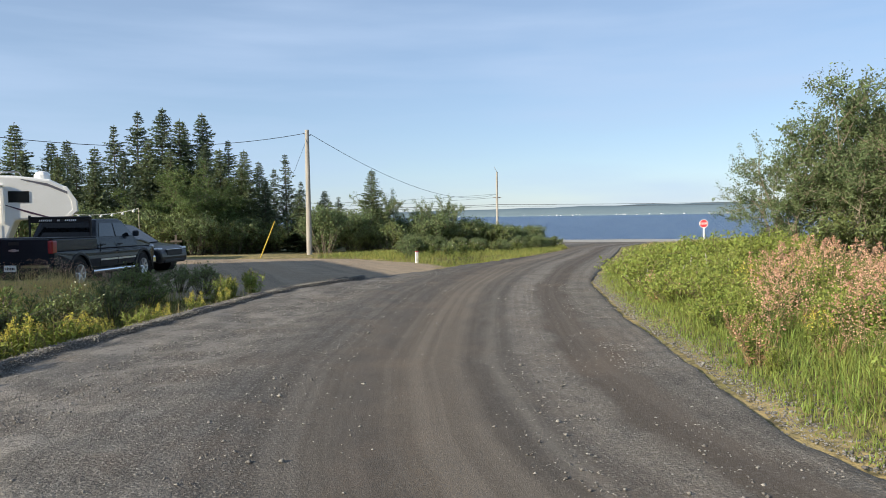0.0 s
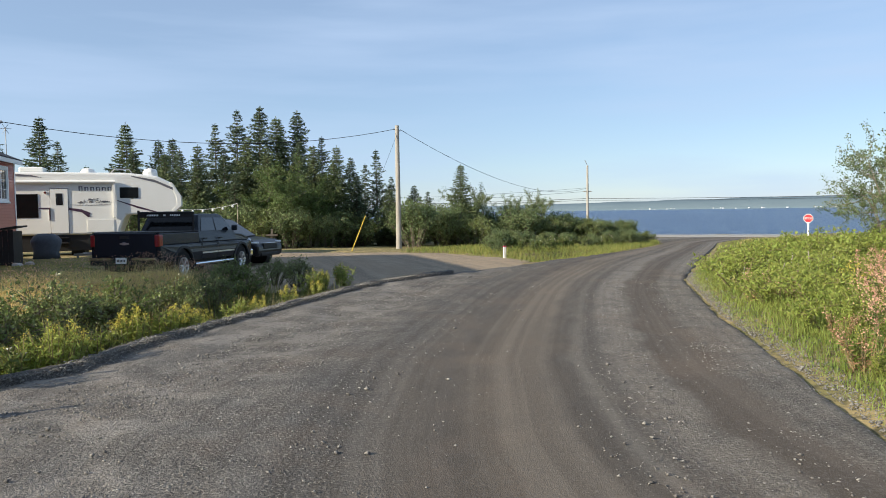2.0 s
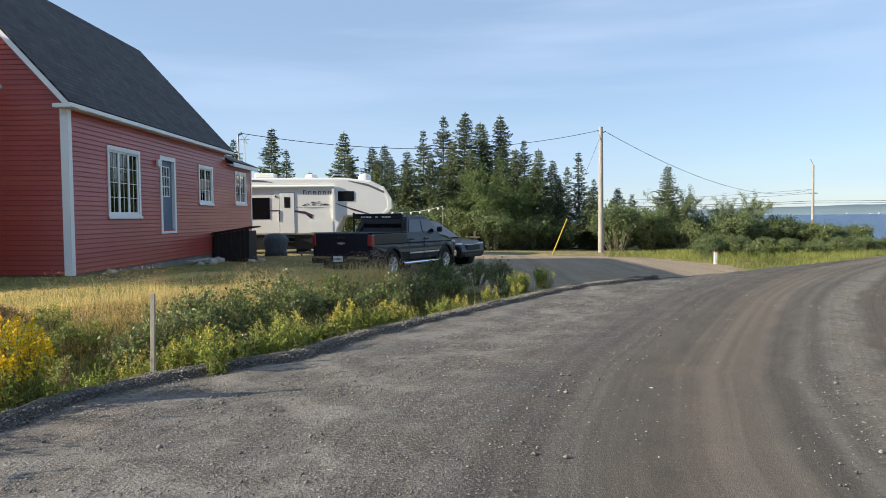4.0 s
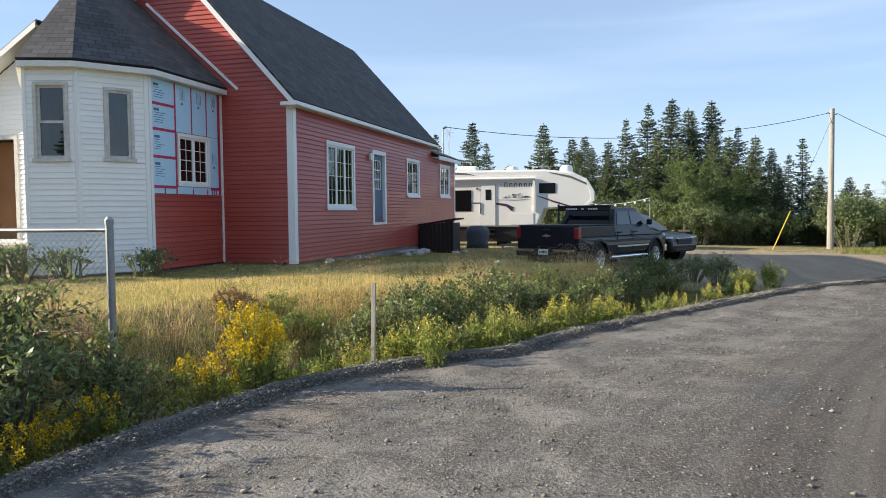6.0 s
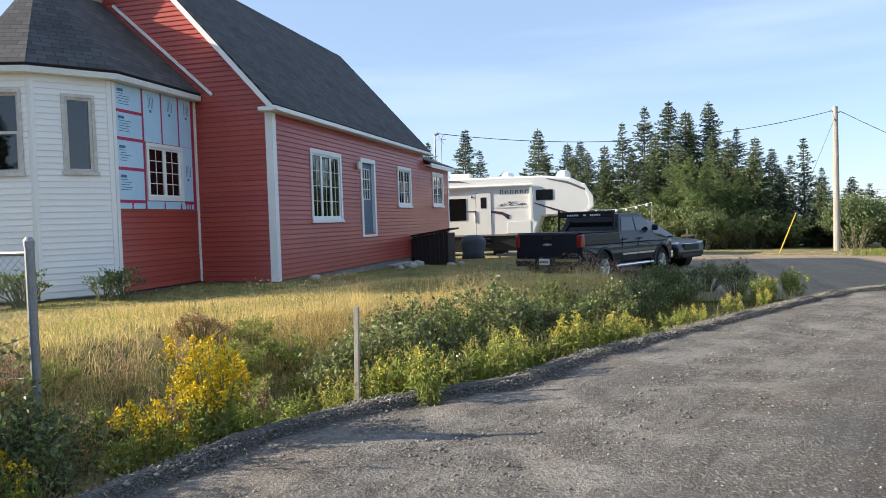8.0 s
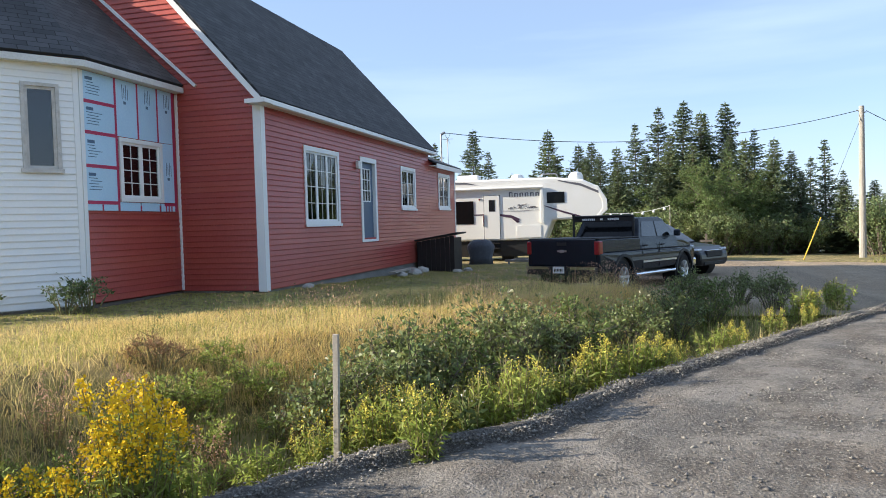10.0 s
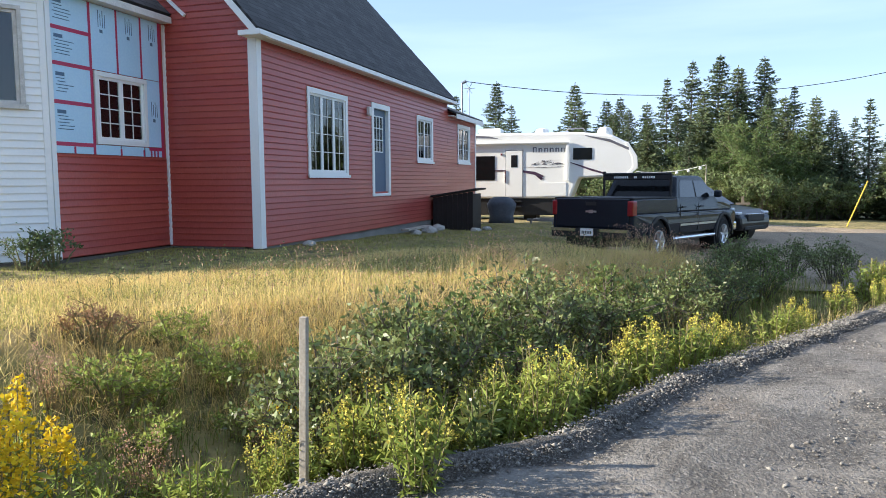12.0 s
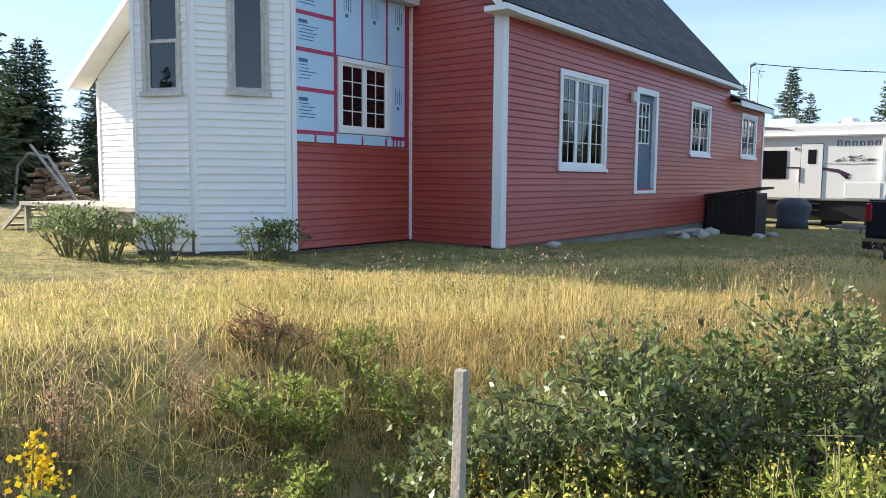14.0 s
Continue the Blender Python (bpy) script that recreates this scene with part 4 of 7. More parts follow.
# ---------- plants ----------
def fast_mesh(name, verts, faces, material, smooth=False):
    """A mesh from arrays; every face has the same number of corners."""
    verts, faces = np.asarray(verts, np.float32), np.asarray(faces, np.int32)
    k = faces.shape[1]
    me = bpy.data.meshes.new(name)
    me.vertices.add(len(verts))
    me.vertices.foreach_set("co", verts.ravel())
    me.loops.add(faces.size)
    me.loops.foreach_set("vertex_index", faces.ravel())
    me.polygons.add(len(faces))
    me.polygons.foreach_set("loop_start", np.arange(0, faces.size, k, dtype=np.int32))
    if smooth:
        me.polygons.foreach_set("use_smooth", np.ones(len(faces), bool))
    me.update(calc_edges=True)
    me.materials.append(material)
    return me


def unit(v):
    return v / np.maximum(np.linalg.norm(v, axis=-1, keepdims=True), 1e-9)


def leaves(rng, pts, size, along_dir=None, ratio=0.45, spread=1.0, up=0.3):
    """Bent four-cornered leaves at the points."""
    n = len(pts)
    d = rng.normal(size=(n, 3)) * spread
    d[:, 2] += up
    if along_dir is not None:
        d = d * 0.55 + along_dir
    d = unit(d)
    side = unit(np.cross(d, rng.normal(size=(n, 3))))
    nrm = np.cross(side, d)
    s = (size * rng.uniform(0.6, 1.25, n))[:, None]
    mid = pts + d * s * 0.45 + nrm * s * 0.08
    v = np.stack([pts, mid + side * s * ratio * 0.5, pts + d * s - nrm * s * 0.05, mid - side * s * ratio * 0.5], 1).reshape(-1, 3)
    f = np.arange(4 * n).reshape(n, 4)
    return v, f


def blades(rng, x, y, z, h, w, lean=0.35):
    """Grass blades: three triangles each, bent at half height."""
    n = len(x)
    a = rng.uniform(0, 2 * math.pi, n)
    la = rng.uniform(0, 2 * math.pi, n)
    ln = np.abs(rng.normal(0, lean, n)) * h
    base = np.stack([x, y, z], 1)
    side = np.stack([np.cos(a), np.sin(a), 0 * a], 1) * (w / 2)[:, None]
    off = np.stack([np.cos(la) * ln, np.sin(la) * ln, 0 * ln], 1)
    mid = base + off * 0.3 + np.stack([0 * h, 0 * h, h * 0.55], 1)
    tip = base + off + np.stack([0 * h, 0 * h, h * (1 - 0.3 * np.minimum(1, ln / h))], 1)
    v = np.stack([base - side, base + side, mid - side * 0.8, mid + side * 0.8, tip], 1).reshape(-1, 3)
    k = (np.arange(n) * 5)[:, None, None]
    f = (np.array([[0, 1, 3], [0, 3, 2], [2, 3, 4]])[None] + k).reshape(-1, 3)
    return v, f


def leafmat(name, a, b, rand=0.25, sub=0.3, rough=0.55, scale=0.6):
    return mat(name, a, b, max(rough, 0.55), scale, 8, 0.0, spec=0.18, rand=rand, sub=sub)


M["grass_gold"] = leafmat("dry_golden_grass", (0.66, 0.49, 0.19), (0.80, 0.65, 0.31), 0.22, 0.5)
M["grass_green"] = leafmat("green_grass", (0.13, 0.185, 0.045), (0.28, 0.29, 0.085), 0.45, 0.45)
M["grass_mix"] = leafmat("yellow_green_lawn", (0.25, 0.27, 0.07), (0.41, 0.38, 0.115), 0.3, 0.48)
M["grass_lush"] = leafmat("fresh_green_grass", (0.17, 0.25, 0.055), (0.33, 0.37, 0.10), 0.35, 0.45)
M["leaf_dark"] = mat("glossy_willow_leaves", (0.12, 0.155, 0.055), (0.22, 0.25, 0.09), 0.46, 0.6, 8, 0.0, spec=0.55, rand=0.55, sub=0.42)
M["leaf_maple"] = leafmat("deep_green_maple_leaves", (0.085, 0.125, 0.045), (0.145, 0.19, 0.065), 0.4, 0.35, 0.6)
M["leaf_mid"] = leafmat("mid_green_leaves", (0.10, 0.145, 0.045), (0.19, 0.225, 0.075), 0.45, 0.38, 0.6)
M["leaf_lime"] = leafmat("lime_green_leaves", (0.20, 0.26, 0.055), (0.34, 0.38, 0.095), 0.3, 0.42, 0.5)
M["alder"] = leafmat("alder_leaves", (0.115, 0.16, 0.072), (0.20, 0.245, 0.11), 0.4, 0.38, 0.6)
M["needles"] = leafmat("spruce_needles", (0.078, 0.108, 0.065), (0.14, 0.175, 0.10), 0.4, 0.18, 0.6)
M["needles2"] = leafmat("pale_spruce_needles", (0.105, 0.14, 0.068), (0.17, 0.20, 0.10), 0.4, 0.2, 0.6)
M["flower_y"] = leafmat("goldenrod_yellow", (0.62, 0.42, 0.015), (0.78, 0.56, 0.03), 0.2, 0.25, 0.7)
M["flower_g"] = leafmat("pale_yellow_green_buds", (0.50, 0.44, 0.08), (0.66, 0.57, 0.13), 0.25, 0.3, 0.7)
M["flower_p"] = leafmat("faded_pink_seedheads", (0.52, 0.29, 0.20), (0.66, 0.42, 0.30), 0.25, 0.3, 0.8)
M["flower_w"] = leafmat("white_flower_heads", (0.66, 0.64, 0.56), (0.78, 0.76, 0.70), 0.1, 0.2, 0.8)
M["stem"] = mat("green_brown_stems", (0.13, 0.13, 0.05), (0.22, 0.18, 0.09), 0.8, 3, 30, 0.0)
M["rust"] = leafmat("rusty_dry_weeds", (0.30, 0.18, 0.10), (0.44, 0.29, 0.16), 0.3, 0.3, 0.8)

HOUSE_BOX = [(-6.3, -0.2), (0.1, -0.2), (0.1, 14.3), (-6.3, 14.3)]
BAY_POLY = [(-1.6, 0), (-1.6, -2.65), (-2.4, -3.75), (-3.35, -4.05), (-4.6, -2.3), (-7.7, -2.3), (-7.7, 0)]


def scatter(rng, n, x0, x1, y0, y1, keep):
    x, y = rng.uniform(x0, x1, n), rng.uniform(y0, y1, n)
    k = keep(x, y)
    return x[k], y[k]


def grass(name, material, label, x, y, h, w, rng, lean=0.35):
    v, f = blades(rng, x, y, ground_z(x, y) - 0.02, h, w, lean)
    return tagged(new(name, fast_mesh(name, v, f, material)), label, "grass", kind="stuff")


def patchy(x, y, s=0.6, o=0.0):
    return 0.5 + 0.5 * np.sin(x * s * 2.3 + 1.7 * np.sin(y * s * 1.9 + o)) * np.sin(y * s * 2.7 + 1.3 * np.sin(x * s * 2.1 - o))


rng = np.random.default_rng(7)
free = lambda x, y: ~inside(HOUSE_BOX, x, y) & ~inside(BAY_POLY, x, y) & ~inside(DRIVE, x, y)
# tall golden grass on the bank in front of the house
x, y = scatter(rng, 520000, -7, 8.5, -11, 5.5, lambda x, y: free(x, y) & (signed(EDGE_L, x, y) > 1.9) & (signed(EDGE_L, x, y) < 6.2) & (rng.random(len(x)) < 0.3 + 0.7 * patchy(x, y, 0.5)))
dl = signed(EDGE_L, x, y)
h = (0.10 + 0.13 * np.exp(-((dl - 2.5) / 0.9) ** 2)) * rng.uniform(0.5, 1.4, len(x))
grass("tall_grass", M["grass_gold"], "tall dry golden grass on the bank", x, y, h, rng.uniform(0.003, 0.0055, len(x)), rng, 1.7)
x, y = scatter(rng, 110000, -7, 9, -13, 5.5, lambda x, y: free(x, y) & (signed(EDGE_L, x, y) > 1.4) & (signed(EDGE_L, x, y) < 5))
grass("bank_grass", M["grass_mix"], "yellow-green grass on the bank", x, y, rng.uniform(0.06, 0.18, len(x)), rng.uniform(0.004, 0.007, len(x)), rng, 0.9)
# mown lawn close to the house
x, y = scatter(rng, 300000, -14, 8, -9, 14, lambda x, y: free(x, y) & (signed(EDGE_L, x, y) > 3.2) & (rng.random(len(x)) < np.interp(np.hypot(x - 4, y + 6), [4, 16], [1, 0.35])))
grass("lawn_grass", M["grass_mix"], "short yellow-green lawn grass", x, y, rng.uniform(0.03, 0.09, len(x)), rng.uniform(0.005, 0.010, len(x)), rng, 0.9)
# ditch and road edge
x, y = scatter(rng, 150000, 0, 17, -18, 6, lambda x, y: free(x, y) & (signed(EDGE_L, x, y) > 0.12) & (signed(EDGE_L, x, y) < 2.6) & ((np.hypot(x - 3.9, (y + 7.9) * 0.8) > 0.75) | (rng.random(len(x)) < 0.12)))
dl = signed(EDGE_L, x, y)
grass("ditch_grass", M["grass_green"], "lush green grass and weeds in the ditch", x, y, np.interp(dl, [0.1, 0.6, 1.6], [0.06, 0.22, 0.42]) * np.interp(y, [-9, -6.5, -4.5], [0.42, 0.5, 0.9]) * rng.uniform(0.5, 1.3, len(x)), rng.uniform(0.004, 0.010, len(x)), rng, 0.5)
x, y = scatter(rng, 15000, 5.5, 17, -4.5, 6, lambda x, y: free(x, y) & (signed(EDGE_L, x, y) > 0.3) & (signed(EDGE_L, x, y) < 2.0) & (patchy(x, y, 0.8, 2) > 0.45))
grass("straw_grass", M["grass_gold"], "straw-coloured grass along the road edge", x, y, rng.uniform(0.15, 0.42, len(x)), rng.uniform(0.003, 0.006, len(x)), rng, 0.5)
# right verge
right = lambda x, y: (signed(EDGE_R, x, y) < -0.25) & (rng.random(len(x)) < np.interp(np.hypot(x - 9, y + 14), [4, 14, 50], [1.0, 0.6, 0.2]))
x, y = scatter(rng, 330000, 11.5, 48, -18, 30, right)
dr = -signed(EDGE_R, x, y)
grass("verge_grass", M["grass_green"], "lush green verge grass", x, y, np.interp(dr, [0.2, 1.2, 4], [0.08, 0.22, 0.36]) * rng.uniform(0.5, 1.3, len(x)), rng.uniform(0.008, 0.018, len(x)), rng, 0.45)
x, y = scatter(rng, 90000, 11.5, 50, -18, 34, lambda x, y: right(x, y) & (signed(EDGE_R, x, y) < -1.2) & ((patchy(x, y, 0.35, 1) > 0.6) | (0.6 * x + 0.8 * y > 22)))
grass("verge_straw", M["grass_gold"], "golden seeding grass on the verge", x, y, rng.uniform(0.15, 0.42, len(x)), rng.uniform(0.005, 0.011, len(x)), rng, 0.55)
x, y = scatter(rng, 130000, 11.5, 23, -14, 5, lambda x, y: (signed(EDGE_R, x, y) < -0.08) & (signed(EDGE_R, x, y) > -6))
dr = -signed(EDGE_R, x, y)
grass("verge_edge_grass", M["grass_lush"], "fresh green grass spilling onto the road edge", x, y, np.interp(dr, [0.1, 0.8, 3], [0.05, 0.22, 0.38]) * rng.uniform(0.5, 1.3, len(x)), rng.uniform(0.006, 0.013, len(x)), rng, 0.8)
x, y = scatter(rng, 60000, 14, 40, 8, 34, lambda x, y: free(x, y) & (signed(EDGE_L, x, y) > 0.2) & (signed(EDGE_L, x, y) < 9))
grass("far_green_grass", M["grass_green"], "green grass and weeds below the alder hedge", x, y, rng.uniform(0.12, 0.34, len(x)), rng.uniform(0.010, 0.022, len(x)), rng, 0.8)
x, y = scatter(rng, 45000, 14, 40, 8, 34, lambda x, y: free(x, y) & (signed(EDGE_L, x, y) > 0.2) & (signed(EDGE_L, x, y) < 9))
grass("far_grass", M["grass_mix"], "yellow-green grass below the alder hedge", x, y, rng.uniform(0.12, 0.32, len(x)), rng.uniform(0.010, 0.02, len(x)), rng, 0.7)


# --- shrubs ---
def shrub(name, label, m, r, h, n, leaf, leaf_mat, seed, stem_mat="bark", stems=14, up=0.4):
    """A bush: forking stems from the ground with leaves set along the outer twigs."""
    rg = np.random.default_rng(seed)
    root = thing(name, label, "shrub", m)
    g, tips = Geo(), []
    for k in range(stems):
        a, rr = rg.uniform(0, 2 * math.pi), r * math.sqrt(rg.random())
        base = Vector((0.25 * rr * math.cos(a), 0.25 * rr * math.sin(a), -0.05))
        top = Vector((rr * math.cos(a), rr * math.sin(a), h * rg.uniform(0.6, 1.14) * (1 - 0.35 * (rr / r) ** 2)))
        mid = (base + top) / 2 + Vector((0, 0, 0.1 * h))
        t = 0.011 + 0.006 * h
        g.tube(base, mid, t, t * 0.7, 5, False).tube(mid, top, t * 0.7, t * 0.3, 5, False)
        tips.append((base, mid, top))
        for _ in range(4):
            f = rg.uniform(0.3, 0.9)
            p = mid.lerp(top, f)
            q = p + Vector((rg.normal() * 0.28 * r, rg.normal() * 0.28 * r, rg.uniform(0.02, 0.32) * h))
            g.tube(p, q, t * 0.35, t * 0.15, 4, False)
            tips.append((p, p.lerp(q, 0.5), q))
    tagged(part("branching", g, M[stem_mat], root), kind="stuff")
    segs = np.array([[list(b), list(c)] for a, b, c in tips] + [[list(a), list(b)] for a, b, c in tips])
    i = rg.integers(0, len(segs), n)
    f = rg.beta(2.2, 1.0, n)[:, None]
    pts = segs[i, 0] * (1 - f) + segs[i, 1] * f + rg.normal(size=(n, 3)) * np.array([0.075 * r, 0.075 * r, 0.05 * h])
    pts[:, 2] = np.maximum(pts[:, 2], 0.03)
    v, fc = leaves(rg, pts, leaf, ratio=0.48, up=up)
    ob = new("foliage", fast_mesh("foliage", v, fc, M[leaf_mat]))
    ob.parent = root
    return root


def at(x, y, turn=0.0, s=1.0, dz=0.0):
    return Matrix.Translation((x, y, gz(x, y) + dz)) @ Matrix.Rotation(turn, 4, "Z") @ Matrix.Diagonal((s, s, s, 1))


willows = [shrub("willow_bush", "dark glossy-leaved willow bush in the ditch", at(4.5, -5.7), 0.66, 0.98, 3000, 0.062, "leaf_dark", 1, stems=24),
           shrub("willow_bush", "dark glossy-leaved willow bush in the ditch", at(5.15, -4.25), 0.70, 1.0, 3000, 0.062, "leaf_dark", 2, stems=24),
           shrub("willow_bush", "leafy green willow bush in the ditch", at(5.85, -2.9), 0.66, 0.85, 2500, 0.06, "leaf_mid", 3, stems=22)]
rs = random.Random(11)
for px, py, k, s in [(4.15, -6.3, 1, 0.75), (6.5, -1.75, 0, 0.72), (7.1, -0.5, 1, 0.66), (7.7, 0.6, 2, 0.66), (4.7, -4.95, 2, 0.85), (7.4, 1.2, 0, 0.6), (5.4, -3.5, 0, 0.8),
                     (2.6, -10.3, 0, 1.0), (1.9, -9.6, 1, 1.0), (2.4, -11.6, 1, 1.05), (2.9, -9.5, 1, 0.7), (1.2, -10.6, 0, 1.05), (2.1, -12.8, 0, 1.0), (8.9, 1.9, 1, 0.55), (8.4, 2.6, 0, 0.55)]:
    copy_thing(willows[k], at(px, py, rs.uniform(0, 6.28), 1.12 * s))
weeds = shrub("weed_clump", "tall leafy weeds by the bay wall", at(-1.2, -3.2), 0.4, 0.5, 520, 0.06, "alder", 4, "stem", 12)
for px, py, s in [(-2.2, -4.25, 1.1), (-2.9, -4.6, 1.3), (-3.6, -4.7, 1.2), (-1.35, -3.5, 0.8), (-4.4, -4.4, 1.2)]:
    copy_thing(weeds, at(px, py, rs.uniform(0, 6.28), s))


# --- flowering weeds ---
def herb(name, label, m, h, seed, flower, stems=9, r=0.16, leaf_mat="leaf_lime", heads=60, head_size=0.022, plume=0.22, leaf=0.06):
    """Leafy upright stems that carry a plume of small flowers."""
    rg = np.random.default_rng(seed)
    root = thing(name, label, "weed", m)
    g, lp, hp = Geo(), [], []
    for k in range(stems):
        a, rr = rg.uniform(0, 6.28), r * math.sqrt(rg.random())
        hh = h * rg.uniform(0.7, 1.05)
        base = Vector((0.5 * rr * math.cos(a), 0.5 * rr * math.sin(a), -0.03))
        top = Vector((1.5 * rr * math.cos(a), 1.5 * rr * math.sin(a), hh))
        g.tube(base, top, 0.006, 0.003, 4, False)
        for f in np.linspace(0.1, 0.86, 30):
            lp.append(list(base.lerp(top, f)))
        for _ in range(heads):
            f = rg.beta(1.2, 1.0)
            w = (1 - f) * plume * 0.42 + 0.012
            p = top + Vector((rg.normal() * w * 0.6, rg.normal() * w * 0.6, (f - 0.75) * plume))
            hp.append(list(p))
    tagged(part("stalk", g, M["stem"], root), kind="stuff")
    lp, hp = np.array(lp), np.array(hp)
    v, f = leaves(rg, lp, leaf, ratio=0.22, up=0.5)
    ob = new("foliage", fast_mesh("foliage", v, f, M[leaf_mat]))
    ob.parent = root
    if heads:
        v, f = leaves(rg, hp, head_size, ratio=0.9)
        ob = tagged(new("bloom", fast_mesh("bloom", v, f, M[flower])), kind="stuff")
        ob.parent = root
    return root


GR = "goldenrod in full yellow bloom beside the ditch"
gold = [herb("goldenrod", GR, at(3.75, -8.5), 0.95, 21, "flower_y", 26, 0.22, heads=85, head_size=0.023, plume=0.20, leaf=0.09), herb("goldenrod", GR, at(3.48, -8.85), 0.66, 22, "flower_y", 18, 0.18, heads=60, head_size=0.022, plume=0.16, leaf=0.08),
        herb("goldenrod", "goldenrod with few yellow flowers at the road edge", at(5.15, -7.3), 0.55, 23, "flower_g", 16, 0.15, heads=30, head_size=0.017, plume=0.12, leaf=0.08)]
for px, py, k, s in [(3.85, -8.72, 1, 0.95), (3.2, -10.1, 1, 0.8), (3.1, -10.45, 1, 0.7), (3.1, -10.9, 1, 0.8), (3.2, -11.9, 2, 1.0), (2.9, -12.4, 1, 0.75), (3.87, -6.2, 1, 0.6), (5.7, -5.85, 2, 1.1), (6.25, -4.7, 2, 1.1), (6.7, -3.5, 2, 1.05), (4.62, -6.3, 2, 1.3), (4.28, -6.45, 2, 0.9)]:
    copy_thing(gold[k], at(px, py, rs.uniform(0, 6.28), s))
for k in range(18):
    f = k / 17
    px = float(np.interp(f, np.linspace(0, 1, 7), [4.55, 5.4, 6.15, 7.1, 8.3, 9.4, 10.6]))
    py = float(np.interp(f, np.linspace(0, 1, 7), [-7.05, -6.4, -4.9, -3.35, -1.6, 0.3, 2.1]))
    ox = rs.uniform(0.1, 0.75)
    copy_thing(gold[2], at(px - ox, py + 0.25 * ox, rs.uniform(0, 6.28), rs.uniform(0.65, 1.1)))
lime = [herb("leafy_weed", "lime green leafy weeds at the road edge", at(5.0, -7.0), 0.6, 27, "flower_g", 18, 0.2, heads=1, head_size=0.015, plume=0.06, leaf=0.095),
        herb("leafy_weed", "lime green leafy weeds with a few yellow buds", at(5.6, -6.1), 0.72, 28, "flower_g", 18, 0.2, heads=4, head_size=0.018, plume=0.08, leaf=0.095)]
for k in range(16):
    f = rs.random()
    px = float(np.interp(f, np.linspace(0, 1, 7), [4.5, 5.4, 6.15, 7.1, 8.3, 9.4, 10.6]))
    py = float(np.interp(f, np.linspace(0, 1, 7), [-7.2, -6.4, -4.9, -3.35, -1.6, 0.3, 2.1]))
    ox = rs.uniform(0.05, 0.7)
    copy_thing(lime[k % 2], at(px - ox, py + 0.35 * ox, rs.uniform(0, 6.28), rs.uniform(0.6, 1.05)))
for px, py, s in [(3.9, -8.3, 0.8), (3.7, -7.9, 0.7), (4.0, -7.6, 0.8), (3.0, -10.9, 0.8), (3.3, -10.0, 0.7), (3.1, -11.6, 0.8), (4.25, -7.0, 0.55), (4.6, -6.5, 0.95)]:
    copy_thing(lime[0], at(px, py, rs.uniform(0, 6.28), s))
milk = herb("broadleaf_weed", "broad-leaved weed with white flower heads", at(5.0, -6.95), 0.5, 24, "flower_w", 8, 0.15, "leaf_mid", 1, 0.03, 0.05, 0.12)
for px, py, k in [(5.32, -6.5, 1.05), (4.3, -7.0, 0.7), (4.62, -6.75, 0.75), (4.15, -6.75, 0.8), (6.0, -5.1, 0.8)]:
    copy_thing(milk, at(px, py, rs.uniform(0, 6.28), k))
fire = [herb("fireweed", "faded pink fireweed gone to seed", at(3.0, -8.0), 0.6, 25, "flower_p", 9, 0.2, "rust", 50, 0.016, 0.34, 0.05),
        herb("fireweed", "faded pink fireweed gone to seed on the verge", at(14.6, -8.6), 0.62, 26, "flower_p", 6, 0.24, "leaf_mid", 90, 0.022, 0.40, 0.07)]
for px, py, s in [(2.6, -8.6, 0.9), (3.4, -7.2, 0.8), (2.2, -7.6, 0.9), (1.6, -8.3, 0.9), (2.4, -6.9, 0.7), (3.3, -8.7, 0.8), (3.7, -6.4, 0.6), (0.9, -7.9, 0.8)]:
    copy_thing(fire[0], at(px, py, rs.uniform(0, 6.28), s))
for px, py, s in [(14.9, -9.4, 1.0), (15.5, -7.8, 1.1), (14.3, -10.0, 0.8), (16.4, -7.0, 1.2), (17.2, -6.4, 1.2), (17.8, -5.4, 1.2), (18.4, -6.0, 1.3), (18.9, -4.6, 1.2), (19.6, -5.2, 1.3), (20.2, -4.2, 1.3),
                  (13.9, -10.9, 0.8), (14.6, -11.2, 0.8), (18.0, -7.2, 1.2), (19.2, -6.6, 1.3), (20.9, -3.6, 1.3), (17.0, -8.0, 1.1), (21.5, -2.6, 1.3), (20.8, -5.6, 1.3)]:
    copy_thing(fire[1], at(px, py, rs.uniform(0, 6.28), s))
vw = shrub("verge_bush", "low bright green leafy bush on the verge", at(17.3, -2.6), 0.9, 0.66, 2400, 0.065, "leaf_lime", 31, "stem", 18)
for px, py, s in [(18.6, -1.6, 1.1), (19.8, -0.4, 1.1), (21.2, 1.4, 0.9), (18.8, -3.4, 1.0), (20.4, -1.9, 1.2), (22.6, 3.2, 0.8), (16.2, -5.0, 0.9), (16.0, -6.2, 0.8), (17.6, -4.2, 0.9), (22.2, 0.6, 1.3), (24.2, 5.0, 0.7),
                  (15.0, -7.4, 0.7), (26.0, 7.0, 0.6), (25.4, 2.0, 1.0), (23.0, -0.6, 1.3), (21.6, -2.2, 1.2), (16.6, -8.4, 0.8), (15.8, -9.4, 0.8), (15.2, -10.8, 0.8)]:
    copy_thing(vw, at(px, py, rs.uniform(0, 6.28), s))


